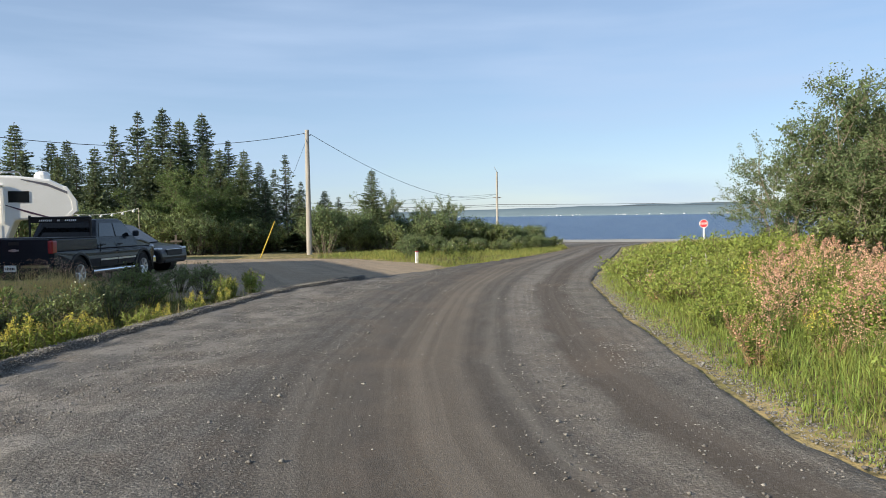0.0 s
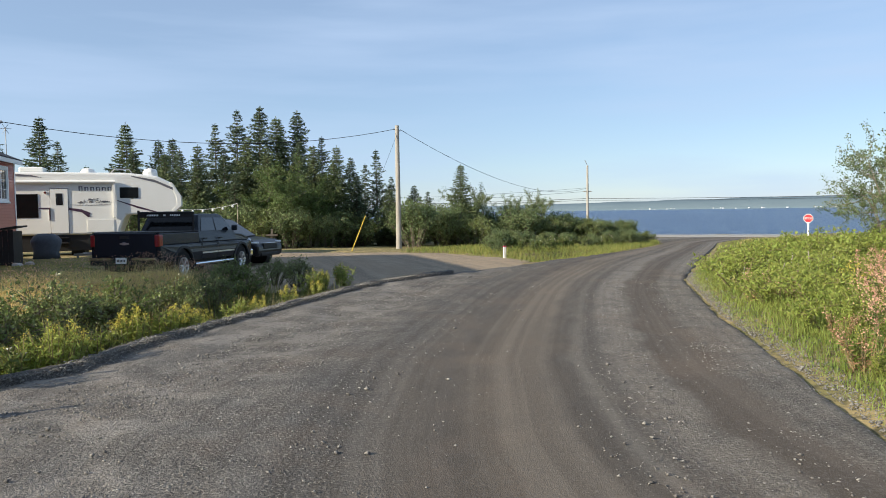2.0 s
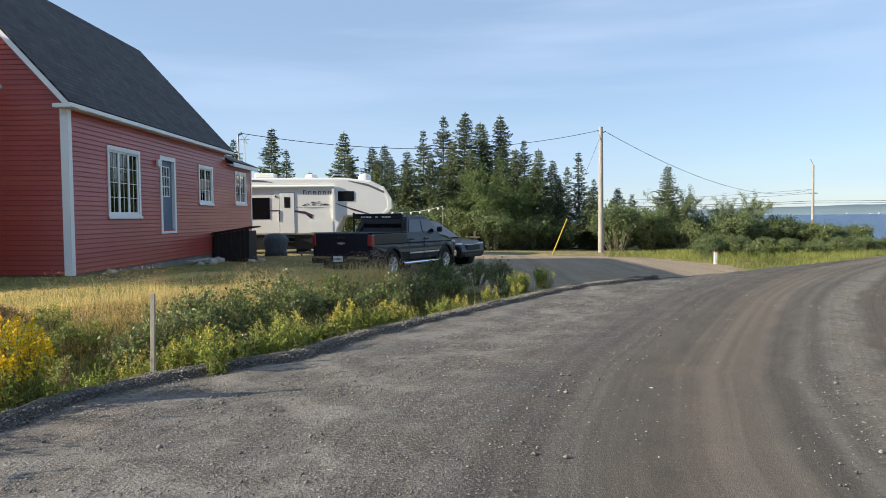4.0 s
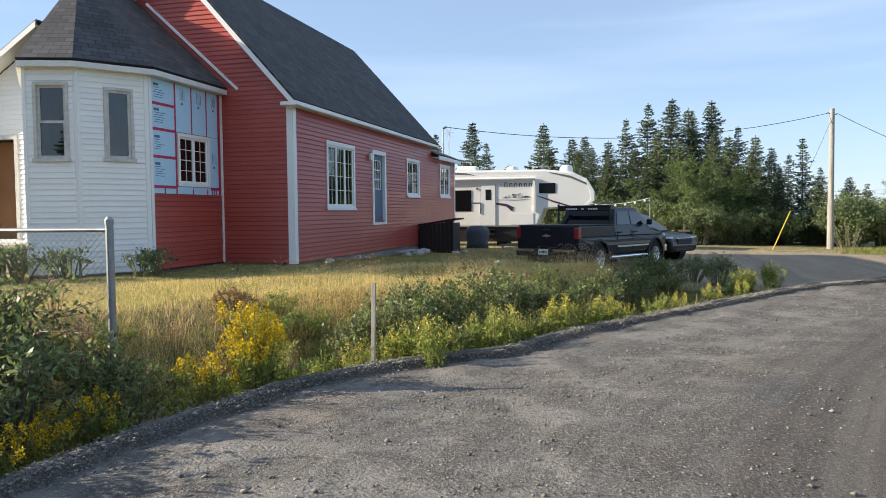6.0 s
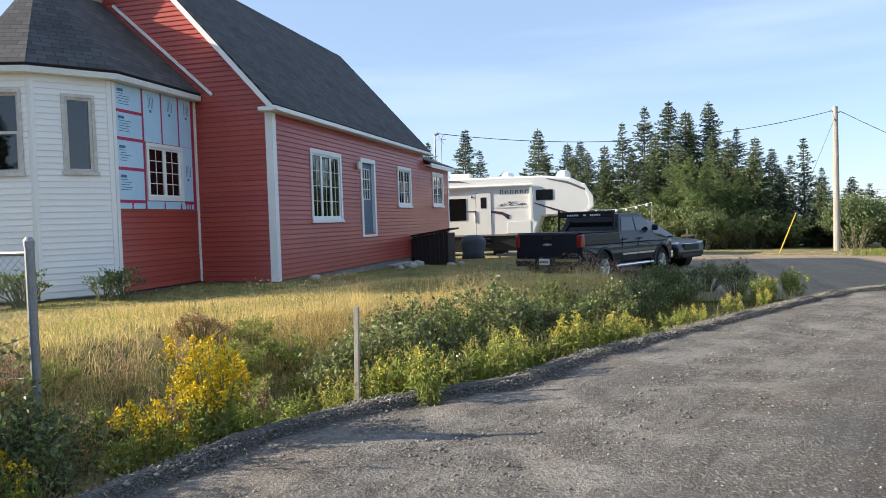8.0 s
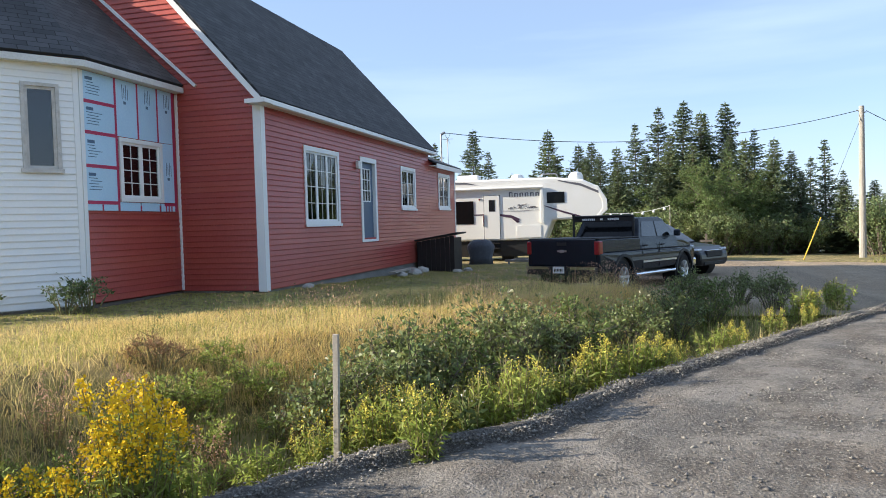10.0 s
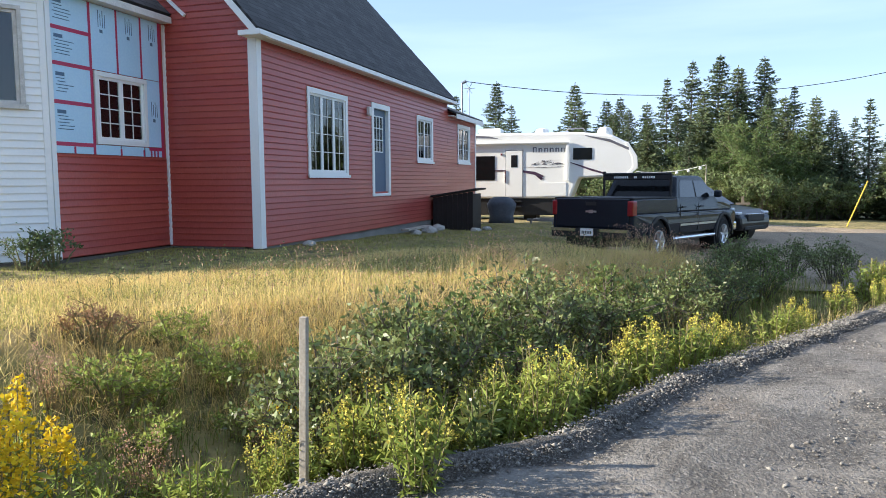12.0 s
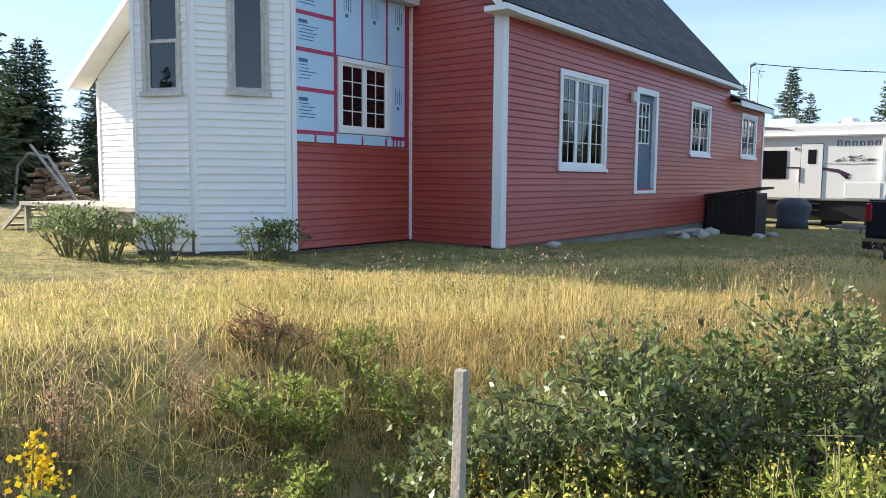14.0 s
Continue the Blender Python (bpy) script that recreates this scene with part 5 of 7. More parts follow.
# leafy weeds, goldenrod and fireweed crowding the verge beside the road
rv = random.Random(21)
for k in range(150):
    px = rv.uniform(12.6, 22.5)
    py = rv.uniform(-12.5, 2.0)
    d = -float(signed(EDGE_R, np.array([px]), np.array([py]))[0])
    if d < 0.5 or d > 6.5:
        continue
    kind, size = rv.random(), min(1.0, 0.45 + 0.25 * d)
    if kind < 0.36:
        copy_thing(vw, at(px, py, rv.uniform(0, 6.28), size * rv.uniform(0.5, 0.8)))
    elif kind < 0.66:
        copy_thing(lime[k % 2], at(px, py, rv.uniform(0, 6.28), size * rv.uniform(0.7, 1.0)))
    elif kind < 0.80:
        copy_thing(gold[2], at(px, py, rv.uniform(0, 6.28), size * rv.uniform(0.8, 1.2)))
    elif d > 1.5 and rv.random() < 0.4:
        copy_thing(fire[1], at(px, py, rv.uniform(0, 6.28), size * rv.uniform(0.9, 1.35)))


# low weeds on the near bank and in the bare dip by the stake
lw = shrub("low_weed", "low tangled green and rusty weeds on the bank", at(3.3, -8.2), 0.3, 0.34, 800, 0.038, "leaf_lime", 81, "stem", 12)
lr = shrub("low_weed", "low rusty dry weeds on the bank", at(2.9, -7.7), 0.3, 0.30, 1100, 0.028, "rust", 82, "stem", 12)
for k in range(40):
    px, py = rs.uniform(0.6, 4.6), rs.uniform(-9.2, -5.6)
    d = float(signed(EDGE_L, np.array([px]), np.array([py]))[0])
    if 0.35 < d < 3.0 and math.hypot(px - 3.9, (py + 7.9) * 0.8) > 0.6:
        copy_thing(lw if rs.random() < (0.97 if d < 1.5 else 0.86) else lr, at(px, py, rs.uniform(0, 6.28), rs.uniform(0.6, 1.15)))


# --- trees ---
def spruce(h, r, seed, needle="needles", gap=0.0, ragged=0.25):
    rg = np.random.default_rng(seed)
    root = thing("spruce_tree", "dark green spruce with a pointed uneven crown", "tree", group="spruces behind the yard")
    bend = rg.normal(size=2) * 0.012 * h
    ax = lambda z: np.array([bend[0] * (z / h) ** 2, bend[1] * (z / h) ** 2, z])
    g = Geo()
    for k in range(6):
        z0, z1 = h * k / 6, h * (k + 1) / 6
        g.tube(ax(z0), ax(z1), 0.013 * h * (1 - k / 6) + 0.012, 0.013 * h * (1 - (k + 1) / 6) + 0.008, 7, False)
    z = 0.05 * h
    pts, dirs, size = [], [], []
    while z < h * 0.985:
        f = z / h
        reach = r * (1 - f) ** 0.82 * (1 if f > 0.12 else 0.8) + 0.05
        m = rg.integers(5, 9)
        a0 = rg.uniform(0, 6.28)
        for k in range(m):
            if rg.random() < gap:
                continue
            a = a0 + 6.283 * k / m + rg.normal() * 0.2
            L = reach * rg.uniform(1 - 2.2 * ragged, 1 + ragged)
            d = np.array([math.cos(a), math.sin(a), 0.0])
            sag = -0.30 + 0.75 * f
            q = [ax(z), ax(z) + d * L * 0.55 + [0, 0, sag * L * 0.45], ax(z) + d * L + [0, 0, sag * L * 0.55 + 0.05 * L]]
            g.tube(q[0], q[1], 0.012, 0.008, 3, False)
            cnt = int(5 + 13 * L)
            for t in np.linspace(0.12, 1.0, cnt):
                p = q[0] + (q[1] - q[0]) * min(1, t / 0.55) if t < 0.55 else q[1] + (q[2] - q[1]) * (t - 0.55) / 0.45
                sd = np.array([-d[1], d[0], 0])
                for sgn in (-1, 1):
                    pts.append(p + rg.normal(size=3) * 0.02)
                    dirs.append(unit(d * 0.8 + sd * sgn * 0.9 * (1.1 - t) + np.array([0, 0, -0.25 + 0.3 * rg.normal()])))
                    size.append(0.13 + 0.26 * L * (1.05 - t) ** 0.7 * 0.55 + 0.03)
        z += h * rg.uniform(0.016, 0.026)
    for k in range(14):
        pts.append(ax(h * (0.93 + 0.07 * k / 14)))
        dirs.append(unit(np.array([rg.normal() * 0.5, rg.normal() * 0.5, 1.0])))
        size.append(0.13)
    part("trunk", g, M["bark"], root)
    pts, dirs, size = np.array(pts), np.array(dirs), np.array(size)
    n = len(pts)
    d = unit(dirs + rg.normal(size=(n, 3)) * 0.12)
    side = unit(np.cross(d, rg.normal(size=(n, 3)) + np.array([0, 0, 1.5])))
    s = (size * rg.uniform(0.7, 1.3, n))[:, None]
    v = np.stack([pts, pts + d * s * 0.45 + side * s * 0.17, pts + d * s, pts + d * s * 0.45 - side * s * 0.17], 1).reshape(-1, 3)
    ob = new("crown", fast_mesh("crown", v, np.arange(4 * n).reshape(n, 4), M[needle]))
    ob.parent = root
    return root


def tree(label, h, r, n, leaf, leaf_mat, seed, stems=5, trunk_mat="barkpale", low=0.25, lean=0.25, group=""):
    """A many-stemmed broadleaf: curved stems, limbs, twigs and single leaves in loose clumps."""
    rg = np.random.default_rng(seed)
    root = thing("alder_tree", label, "tree", group=group)
    g, twigs = Geo(), []

    def limb(p, d, L, t, depth):
        k = 4
        for i in range(k):
            d = (d + Vector(rg.normal(size=3)) * 0.13 + Vector((0, 0, 0.05))).normalized()
            q = p + d * (L / k)
            g.tube(p, q, t * (1 - 0.18 * i), t * (1 - 0.18 * (i + 1)), 5 if depth else 6, False)
            if depth < 2 and i >= 1:
                for _ in range(2 if depth else 3):
                    dd = (d * 0.6 + Vector(rg.normal(size=3)) * 0.6).normalized()
                    limb(q, dd, L * rg.uniform(0.32, 0.5), t * 0.42, depth + 1)
            if depth >= 1:
                twigs.append((p, q))
            p = q

    for k in range(stems):
        a = 6.283 * k / stems + rg.normal() * 0.3
        d = Vector((math.cos(a) * lean, math.sin(a) * lean, 1)).normalized()
        limb(Vector((0.12 * r * math.cos(a), 0.12 * r * math.sin(a), -0.1)), d, h * rg.uniform(0.65, 0.95), 0.011 * h * rg.uniform(0.6, 1.0), 0)
    part("trunk", g, M[trunk_mat], root)
    seg = np.array([[list(a), list(b)] for a, b in twigs])
    seg = seg[seg[:, 1, 2] > low * h * 0.5]
    i = rg.integers(0, len(seg), n)
    f = rg.random(n)[:, None]
    pts = seg[i, 0] * (1 - f) + seg[i, 1] * f + rg.normal(size=(n, 3)) * 0.05 * r
    v, fc = leaves(rg, pts, leaf, ratio=0.6, up=0.1)
    ob = new("crown", fast_mesh("crown", v, fc, M[leaf_mat]))
    ob.parent = root
    return root


def plant(proto, x, y, s=1.0, turn=None, sz=None, first=[]):
    m = Matrix.Translation((x, y, gz(x, y) - 0.05)) @ Matrix.Rotation(rs.uniform(0, 6.28) if turn is None else turn, 4, "Z") @ Matrix.Diagonal((s, s, sz or s, 1))
    if proto not in first:
        first.append(proto)
        proto.matrix_basis = m
        return proto
    q = proto.matrix_basis.to_scale()
    return copy_thing(proto, m @ Matrix.Diagonal((1 / q.x, 1 / q.y, 1 / q.z, 1)))


sp = [spruce(8.6, 2.1, 41), spruce(8.6, 1.8, 42, gap=0.12, ragged=0.35), spruce(8.6, 2.6, 43, "needles2"), spruce(8.6, 1.7, 44, gap=0.3, ragged=0.4)]
for x, y, top, k in [(-3.8, 34, 7.2, 0), (-2.7, 33.5, 5.7, 1), (-1.6, 36, 4.4, 2), (1.0, 34.8, 7.0, 2), (2.8, 35, 6.0, 2), (4.3, 33, 5.2, 0), (5.2, 36, 5.8, 2), (6.3, 35.1, 7.1, 1), (7.6, 35, 8.0, 1), (9.0, 34, 8.1, 0),
                     (10.1, 35, 7.6, 2), (11.6, 34.7, 8.0, 0), (13.1, 34.7, 6.3, 1), (13.7, 31.5, 5.4, 2), (14.8, 33, 4.8, 0), (16.3, 32, 5.2, 3), (15.3, 31, 4.2, 3), (12.3, 32, 5.5, 2), (8.2, 32, 6.0, 2), (17.6, 34, 3.6, 1),
                     (6.9, 31, 5.0, 0), (-0.4, 38, 4.6, 3), (19.2, 34, 3.0, 0), (20.4, 35, 2.6, 1), (10.6, 38, 7.4, 1), (-6.5, 35, 6.6, 1), (-9, 36, 6.9, 0), (3.4, 38, 6.4, 0), (13.2, 29.2, 4.2, 2), (14.6, 29.8, 3.4, 0), (9.4, 30.2, 5.2, 2), (5.4, 30, 4.4, 2), (7.4, 29, 3.6, 0), (11.2, 30.5, 5.6, 0), (3.6, 30.5, 4.8, 2), (1.8, 31, 5.0, 0), (16.6, 29.5, 2.6, 2)]:
    b = gz(x, y)
    s = (top - b) / 8.6
    plant(sp[k], x, y, max(s, 0.62), sz=s)
for k in range(26):
    x, y = -20 - 20 * rs.random(), -4 + 24 * rs.random()
    plant(sp[rs.choice([0, 1, 2])], x, y, rs.uniform(0.85, 1.25))
for k in range(30):
    a = rs.uniform(-2.9, -0.35)
    plant(sp[rs.choice([0, 1, 2])], 10 + 34 * math.cos(a), -14 + 30 * math.sin(a), rs.uniform(0.8, 1.2))
yard = tree("bushy green maple with a full round crown", 4.8, 1.9, 20000, 0.12, "leaf_maple", 51, 6, "bark", 0.1, 0.32)
for x, y, s in [(10.2, 27.5, 0.85), (11.7, 28.9, 0.75), (8.4, 29.8, 0.7)]:
    plant(yard, x, y, s)
ald = [tree("tall leafy alder with pale slender stems", 7.0, 2.4, 22000, 0.13, "alder", 61, 7, low=0.2, lean=0.22, group="alders on the verge"),
       tree("tall leafy alder with pale slender stems", 6.6, 2.2, 21000, 0.13, "alder", 62, 8, low=0.15, lean=0.28, group="alders on the verge")]
for x, y, k, s in [(26.6, 0.2, 0, 0.62), (28.4, 0.6, 1, 0.66), (26.8, -2.0, 1, 0.68), (28.6, -1.4, 0, 0.74), (27.6, -4.2, 0, 0.74), (25.6, 1.4, 1, 0.5), (27.2, -0.6, 0, 0.78), (29.6, -5.8, 1, 0.85), (30.5, -3.0, 0, 0.85), (31, -8.5, 0, 0.9), (26.2, -0.8, 1, 0.55)]:
    plant(ald[k], x, y, 0.90 * s, 1.3 * x + 0.7 * y)
low = [shrub("alder_bush", "dense dark green alder bush in a hedge", None, 1.6, 2.2, 3400, 0.15, "alder", 71, "bark", 18), shrub("alder_bush", "dense dark green alder bush in a hedge", None, 1.5, 1.9, 3200, 0.15, "leaf_dark", 72, "bark", 18)]
for k in range(40):
    f = k / 39
    x = 17.2 + 17.5 * f + rs.uniform(-0.7, 0.7)
    y = 26.2 + 3.2 * f + rs.uniform(-1.2, 2.4) + (3.0 if f > 0.75 else 0)
    plant(low[k % 2], x, y, rs.uniform(0.8, 1.15) * (1 - 0.32 * f))
for x, y, s in [(27.6, 3.6, 0.55), (29.5, 5.0, 0.5), (24.9, -1.0, 0.7), (25.4, -3.4, 0.7), (26.2, -5.6, 0.8), (4.6, 27, 1.1), (6.4, 28, 1.2), (13.4, 28.5, 1.0), (14.8, 28.8, 0.9), (2.2, 28.5, 1.2), (8.9, 26.2, 0.9), (10.3, 25.9, 0.95), (11.6, 27.0, 0.9), (12.6, 27.6, 0.85), (7.6, 27.2, 1.0)]:
    plant(low[rs.choice([0, 1])], x, y, s)
for x, y, top in [(21.9, 28.9, 1.9), (24.4, 28.4, 1.3), (25.6, 28.0, 1.6), (23.4, 29.5, 1.2)]:
    plant(ald[rs.choice([0, 1])], x, y, (top - gz(x, y)) / 6.6)
plant(sp[2], 20.9, 28.7, 0.62, sz=(4.1 - gz(20.9, 28.7)) / 8.6)
plant(sp[3], 18.6, 29.6, 0.5, sz=0.36)
for k in range(26):
    f = k / 25
    x = 17.6 + 14.5 * f + rs.uniform(-0.8, 0.8)
    y = 12.5 + 12.5 * f + rs.uniform(0.3, 3.5)
    plant(low[k % 2], x, y, rs.uniform(0.22, 0.42))
for k in range(22):
    f = rs.random()
    copy_thing(milk, at(17.4 + 13 * f + rs.uniform(-0.5, 0.5), 11.6 + 12 * f + rs.uniform(0.3, 2.5), rs.uniform(0, 6.28), rs.uniform(0.9, 1.5)))
rusty = herb("dry_weed", "rusty brown dried weeds on the verge", at(13.6, -9.3), 0.45, 29, "flower_p", 10, 0.25, "rust", 14, 0.02, 0.12, 0.06)
for k in range(26):
    px, py = rs.uniform(12.6, 21), rs.uniform(-12, 1)
    if float(signed(EDGE_R, np.array([px]), np.array([py]))[0]) < -0.3:
        copy_thing(rusty, at(px, py, rs.uniform(0, 6.28), rs.uniform(0.6, 1.2)))
# thin seeding stalks that stand above the bank
x, y = scatter(rng, 34000, 1.5, 9.5, -6.2, 4.5, lambda x, y: free(x, y) & (signed(EDGE_L, x, y) > 1.7) & (signed(EDGE_L, x, y) < 3.8) & (patchy(x, y, 0.7, 3) > 0.4) & (rng.random(len(x)) < np.interp(y, [-5.5, -3.5], [0.3, 1.0])))
grass("seed_stalks", M["grass_gold"], "thin pale seeding grass stalks on the bank", x, y, rng.uniform(0.2, 0.5, len(x)), rng.uniform(0.0025, 0.004, len(x)), rng, 0.8)
v, f = leaves(rng, np.stack([x, y, ground_z(x, y) + rng.uniform(0.22, 0.5, len(x))], 1), 0.03, ratio=0.3, up=1.5)
tagged(new("seed_heads", fast_mesh("seed_heads", v, f, M["flower_p"])), "tiny pinkish grass seed heads", "grass", kind="stuff")
# sparse tall weeds along the edge of the mown lawn
x, y = scatter(rng, 5200, -2.5, 8.5, -8, 5, lambda x, y: free(x, y) & (signed(EDGE_L, x, y) > 3.4) & (signed(EDGE_L, x, y) < 5.0) & (patchy(x, y, 0.5, 1) > 0.45) & (x + 0.9 * y > -3.6))
h = rng.uniform(0.14, 0.42, len(x))
grass("lawn_edge_stalks", M["stem"], "thin dark weed stalks at the edge of the lawn", x, y, h, rng.uniform(0.004, 0.006, len(x)), rng, 0.25)
k = rng.integers(0, len(x), 9 * len(x))
p = np.stack([x[k], y[k], ground_z(x[k], y[k]) + h[k] * rng.uniform(0.5, 0.98, len(k))], 1) + rng.normal(size=(len(k), 3)) * 0.022
v, f = leaves(rng, p, 0.022, ratio=0.6, up=0.6)
tagged(new("lawn_edge_heads", fast_mesh("lawn_edge_heads", v, f, M["alder"])), "small grey-green seed heads on thin stalks", "grass", kind="stuff")

# ---------- vehicles ----------
M["truck"] = mat("dark_blue_black_car_paint", (0.010, 0.014, 0.021), (0.014, 0.019, 0.028), 0.26, 2, 200, 0.0, spec=0.26, coat=0.04)
M["carpaint"] = mat("black_car_paint", (0.008, 0.009, 0.011), (0.011, 0.012, 0.014), 0.28, 2, 200, 0.0, spec=0.4, coat=0.15)
M["tyre"] = mat("black_rubber", (0.012, 0.012, 0.012), (0.022, 0.021, 0.02), 0.85, 10, 80, 0.1)
M["rim"] = mat("silver_alloy", (0.55, 0.56, 0.57), (0.62, 0.63, 0.64), 0.3, 8, 60, 0.0, metal=0.9)
M["chrome"] = mat("chrome", (0.75, 0.76, 0.77), None, 0.12, metal=1.0, bump=0)
M["black"] = mat("black_plastic", (0.010, 0.010, 0.011), (0.016, 0.016, 0.017), 0.55, 6, 60, 0.05)
M["redlens"] = mat("red_lamp_lens", (0.22, 0.010, 0.014), (0.28, 0.016, 0.02), 0.2, 10, 60, 0.0, coat=0.6)
M["clear"] = mat("clear_lamp_lens", (0.62, 0.66, 0.70), None, 0.12, coat=0.6, bump=0)
M["tint"] = mat("dark_tinted_glass", (0.006, 0.008, 0.009), None, 0.04, spec=0.8, bump=0)
M["tintdark"] = mat("smoked_glass", (0.005, 0.006, 0.007), (0.008, 0.009, 0.010), 0.10, 6, 80, 0.0, spec=0.22)
M["plate"] = mat("white_licence_plate", (0.75, 0.76, 0.75), None, 0.5)
M["rv"] = mat("white_gelcoat", (0.74, 0.74, 0.70), (0.80, 0.80, 0.77), 0.3, 0.8, 30, 0.0, spec=0.5)
M["rvgrey"] = mat("grey_decal", (0.10, 0.10, 0.12), (0.16, 0.16, 0.18), 0.5)
M["plum"] = mat("plum_decal", (0.06, 0.03, 0.06), None, 0.5)
M["tarp"] = mat("grey_blue_cover", (0.05, 0.06, 0.075), (0.09, 0.10, 0.12), 0.7, 3, 30, 0.3)


def arc(cy, cz, r, a0, a1, n=12):
    return [(cy + r * math.cos(radians(a0 + (a1 - a0) * k / n)), cz + r * math.sin(radians(a0 + (a1 - a0) * k / n))) for k in range(n + 1)]


def wheel(parent, x, y, r, side, w=0.27):
    tg = Geo()
    s = side
    prof = [(0.60, 0.02), (0.90, 0.0), (1.0, 0.05), (1.0, w - 0.05), (0.90, w), (0.60, w - 0.02)]
    rings = []
    for k in range(28):
        a = 2 * math.pi * k / 28
        rings.append([(x - s * d, y + r * f * math.cos(a), r + r * f * math.sin(a)) for f, d in prof])
    tg.loft(rings + rings[:1], False)
    wh = part("wheel", tg, M["tyre"], parent, "black tyre on a silver rim", smooth=False)
    g = Geo()
    for k in range(6):
        a = 2 * math.pi * k / 6
        c, sn = math.cos(a), math.sin(a)
        g.tube((x - s * 0.035, y + 0.1 * r * c, r + 0.1 * r * sn), (x - s * 0.02, y + 0.6 * r * c, r + 0.6 * r * sn), 0.038, 0.045, 5)
    rim = []
    for k in range(28):
        a = 2 * math.pi * k / 28
        rim.append([(x - s * d, y + r * f * math.cos(a), r + r * f * math.sin(a)) for f, d in ((0.62, 0.0), (0.62, 0.10), (0.52, 0.10), (0.54, 0.01))])
    g.loft(rim + rim[:1], False)
    g.tube((x - s * 0.05, y, r), (x - s * 0.012, y, r), 0.16 * r, 0.13 * r, 12)
    part("rim", g, M["rim"], wh)
    part("brake_disc", Geo().tube((x - s * 0.16, y, r), (x - s * 0.11, y, r), 0.5 * r, 0.5 * r, 20), M["black"], wh)


def body_side(outline, wheels, r):
    """A side outline (y, z) whose lower edge is cut away over the wheels; the outline starts at the lower rear and runs to the lower front."""
    (y0, z0), (y1, z1) = outline[0], outline[-1]
    low = []
    for wy, wz in sorted(wheels, reverse=True):
        low += [p for p in arc(wy, wz, r, 0, 180, 12) if p[1] >= z0 - 0.01]
    return outline + low


def shell(parent, name, outline, hw, taper, material, label="", bevel=0.03):
    """A solid between two mirrored sides; each point moves in towards the middle by taper(z)."""
    n = len(outline)
    vs = [(hw - taper(y, z), y, z) for y, z in outline] + [(-(hw - taper(y, z)), y, z) for y, z in outline]
    g = Geo().add(vs, [tuple(range(n)), tuple(range(2 * n - 1, n - 1, -1))] + [(k, n + k, n + (k + 1) % n, (k + 1) % n) for k in range(n)])
    return part(name, g, material, parent, label, bevel=bevel)


# pickup: y forwards, origin on the ground under the rear axle
truck = thing("pickup_truck", "dark blue-black crew pickup truck with chrome trim", "pickup truck", Matrix.Translation((5.433, 5.11, -0.545)) @ Matrix.Rotation(radians(-25.4), 4, "Z") @ Matrix.Rotation(radians(-0.5), 4, "X") @ Matrix.Diagonal((0.92, 0.92, 0.92, 1)))
WR = 0.40
tp = lambda y, z: 0.05 * max(0, 0.75 - z) / 0.3 * 0.6 + 0.10 * max(0, z - 0.95) ** 1.5 + (0.10 * max(0, y - 3.9) ** 1.3 if y > 3.9 else 0)
low_body = body_side([(-1.18, 0.52), (-1.2, 0.75), (-1.19, 1.02), (0.92, 1.02), (2.9, 1.02), (4.35, 1.0), (4.5, 0.92), (4.52, 0.6), (4.45, 0.46)], [(0.0, WR), (3.64, WR)], 0.50)
shell(truck, "body", low_body, 1.0, tp, M["truck"], "dark glossy lower body", 0.025)
# bed: open box above the lower body
g = Geo()
for s in (-1, 1):
    g.box(s * 0.90 if s > 0 else -0.98, 0.98 if s > 0 else -0.90, -1.19, 0.92, 1.02, 1.34)
g.box(-0.90, 0.90, 0.84, 0.92, 1.02, 1.34)
part("bed", g, M["truck"], truck, "open cargo bed sides", bevel=0.025)
tg = part("tailgate", Geo().box(-0.90, 0.90, -1.235, -1.17, 0.72, 1.35), M["truck"], truck, "dark tailgate with a bow-tie badge", bevel=0.02)
part("badge", Geo().box(-0.13, 0.13, -1.249, -1.236, 1.05, 1.09).box(-0.05, 0.05, -1.252, -1.2362, 1.035, 1.105), M["rim"], tg)
part("tailgate_handle", Geo().box(-0.13, 0.13, -1.25, -1.236, 1.20, 1.28), M["black"], tg)
part("tonneau_lip", Geo().box(-0.97, 0.97, -1.19, 0.9, 1.345, 1.375), M["black"], truck, "black bed rail cap", bevel=0.01)
for s in (-1, 1):
    part("tail_light", Geo().box(min(s * 0.86, s * 1.0), max(s * 0.86, s * 1.0), -1.245, -1.04, 0.98, 1.31), M["redlens"], truck, "red tail light", bevel=0.03)
bp = part("rear_bumper", Geo().box(-0.94, 0.94, -1.36, -1.16, 0.50, 0.70), M["black"], truck, "dark bumper with chrome top", bevel=0.03)
for a, b in ((-0.94, -0.30), (0.30, 0.94)):
    part("chrome_strip", Geo().box(a, b, -1.38, -1.34, 0.64, 0.705), M["chrome"], bp)
pl = part("licence_plate", Geo().box(-0.155, 0.155, -1.41, -1.395, 0.55, 0.71), M["plate"], truck, "white licence plate with dark marks")
for k in range(6):
    part("plate_mark", Geo().box(-0.12 + 0.042 * k, -0.095 + 0.042 * k, -1.413, -1.4105, 0.595, 0.655), M["black"], pl)
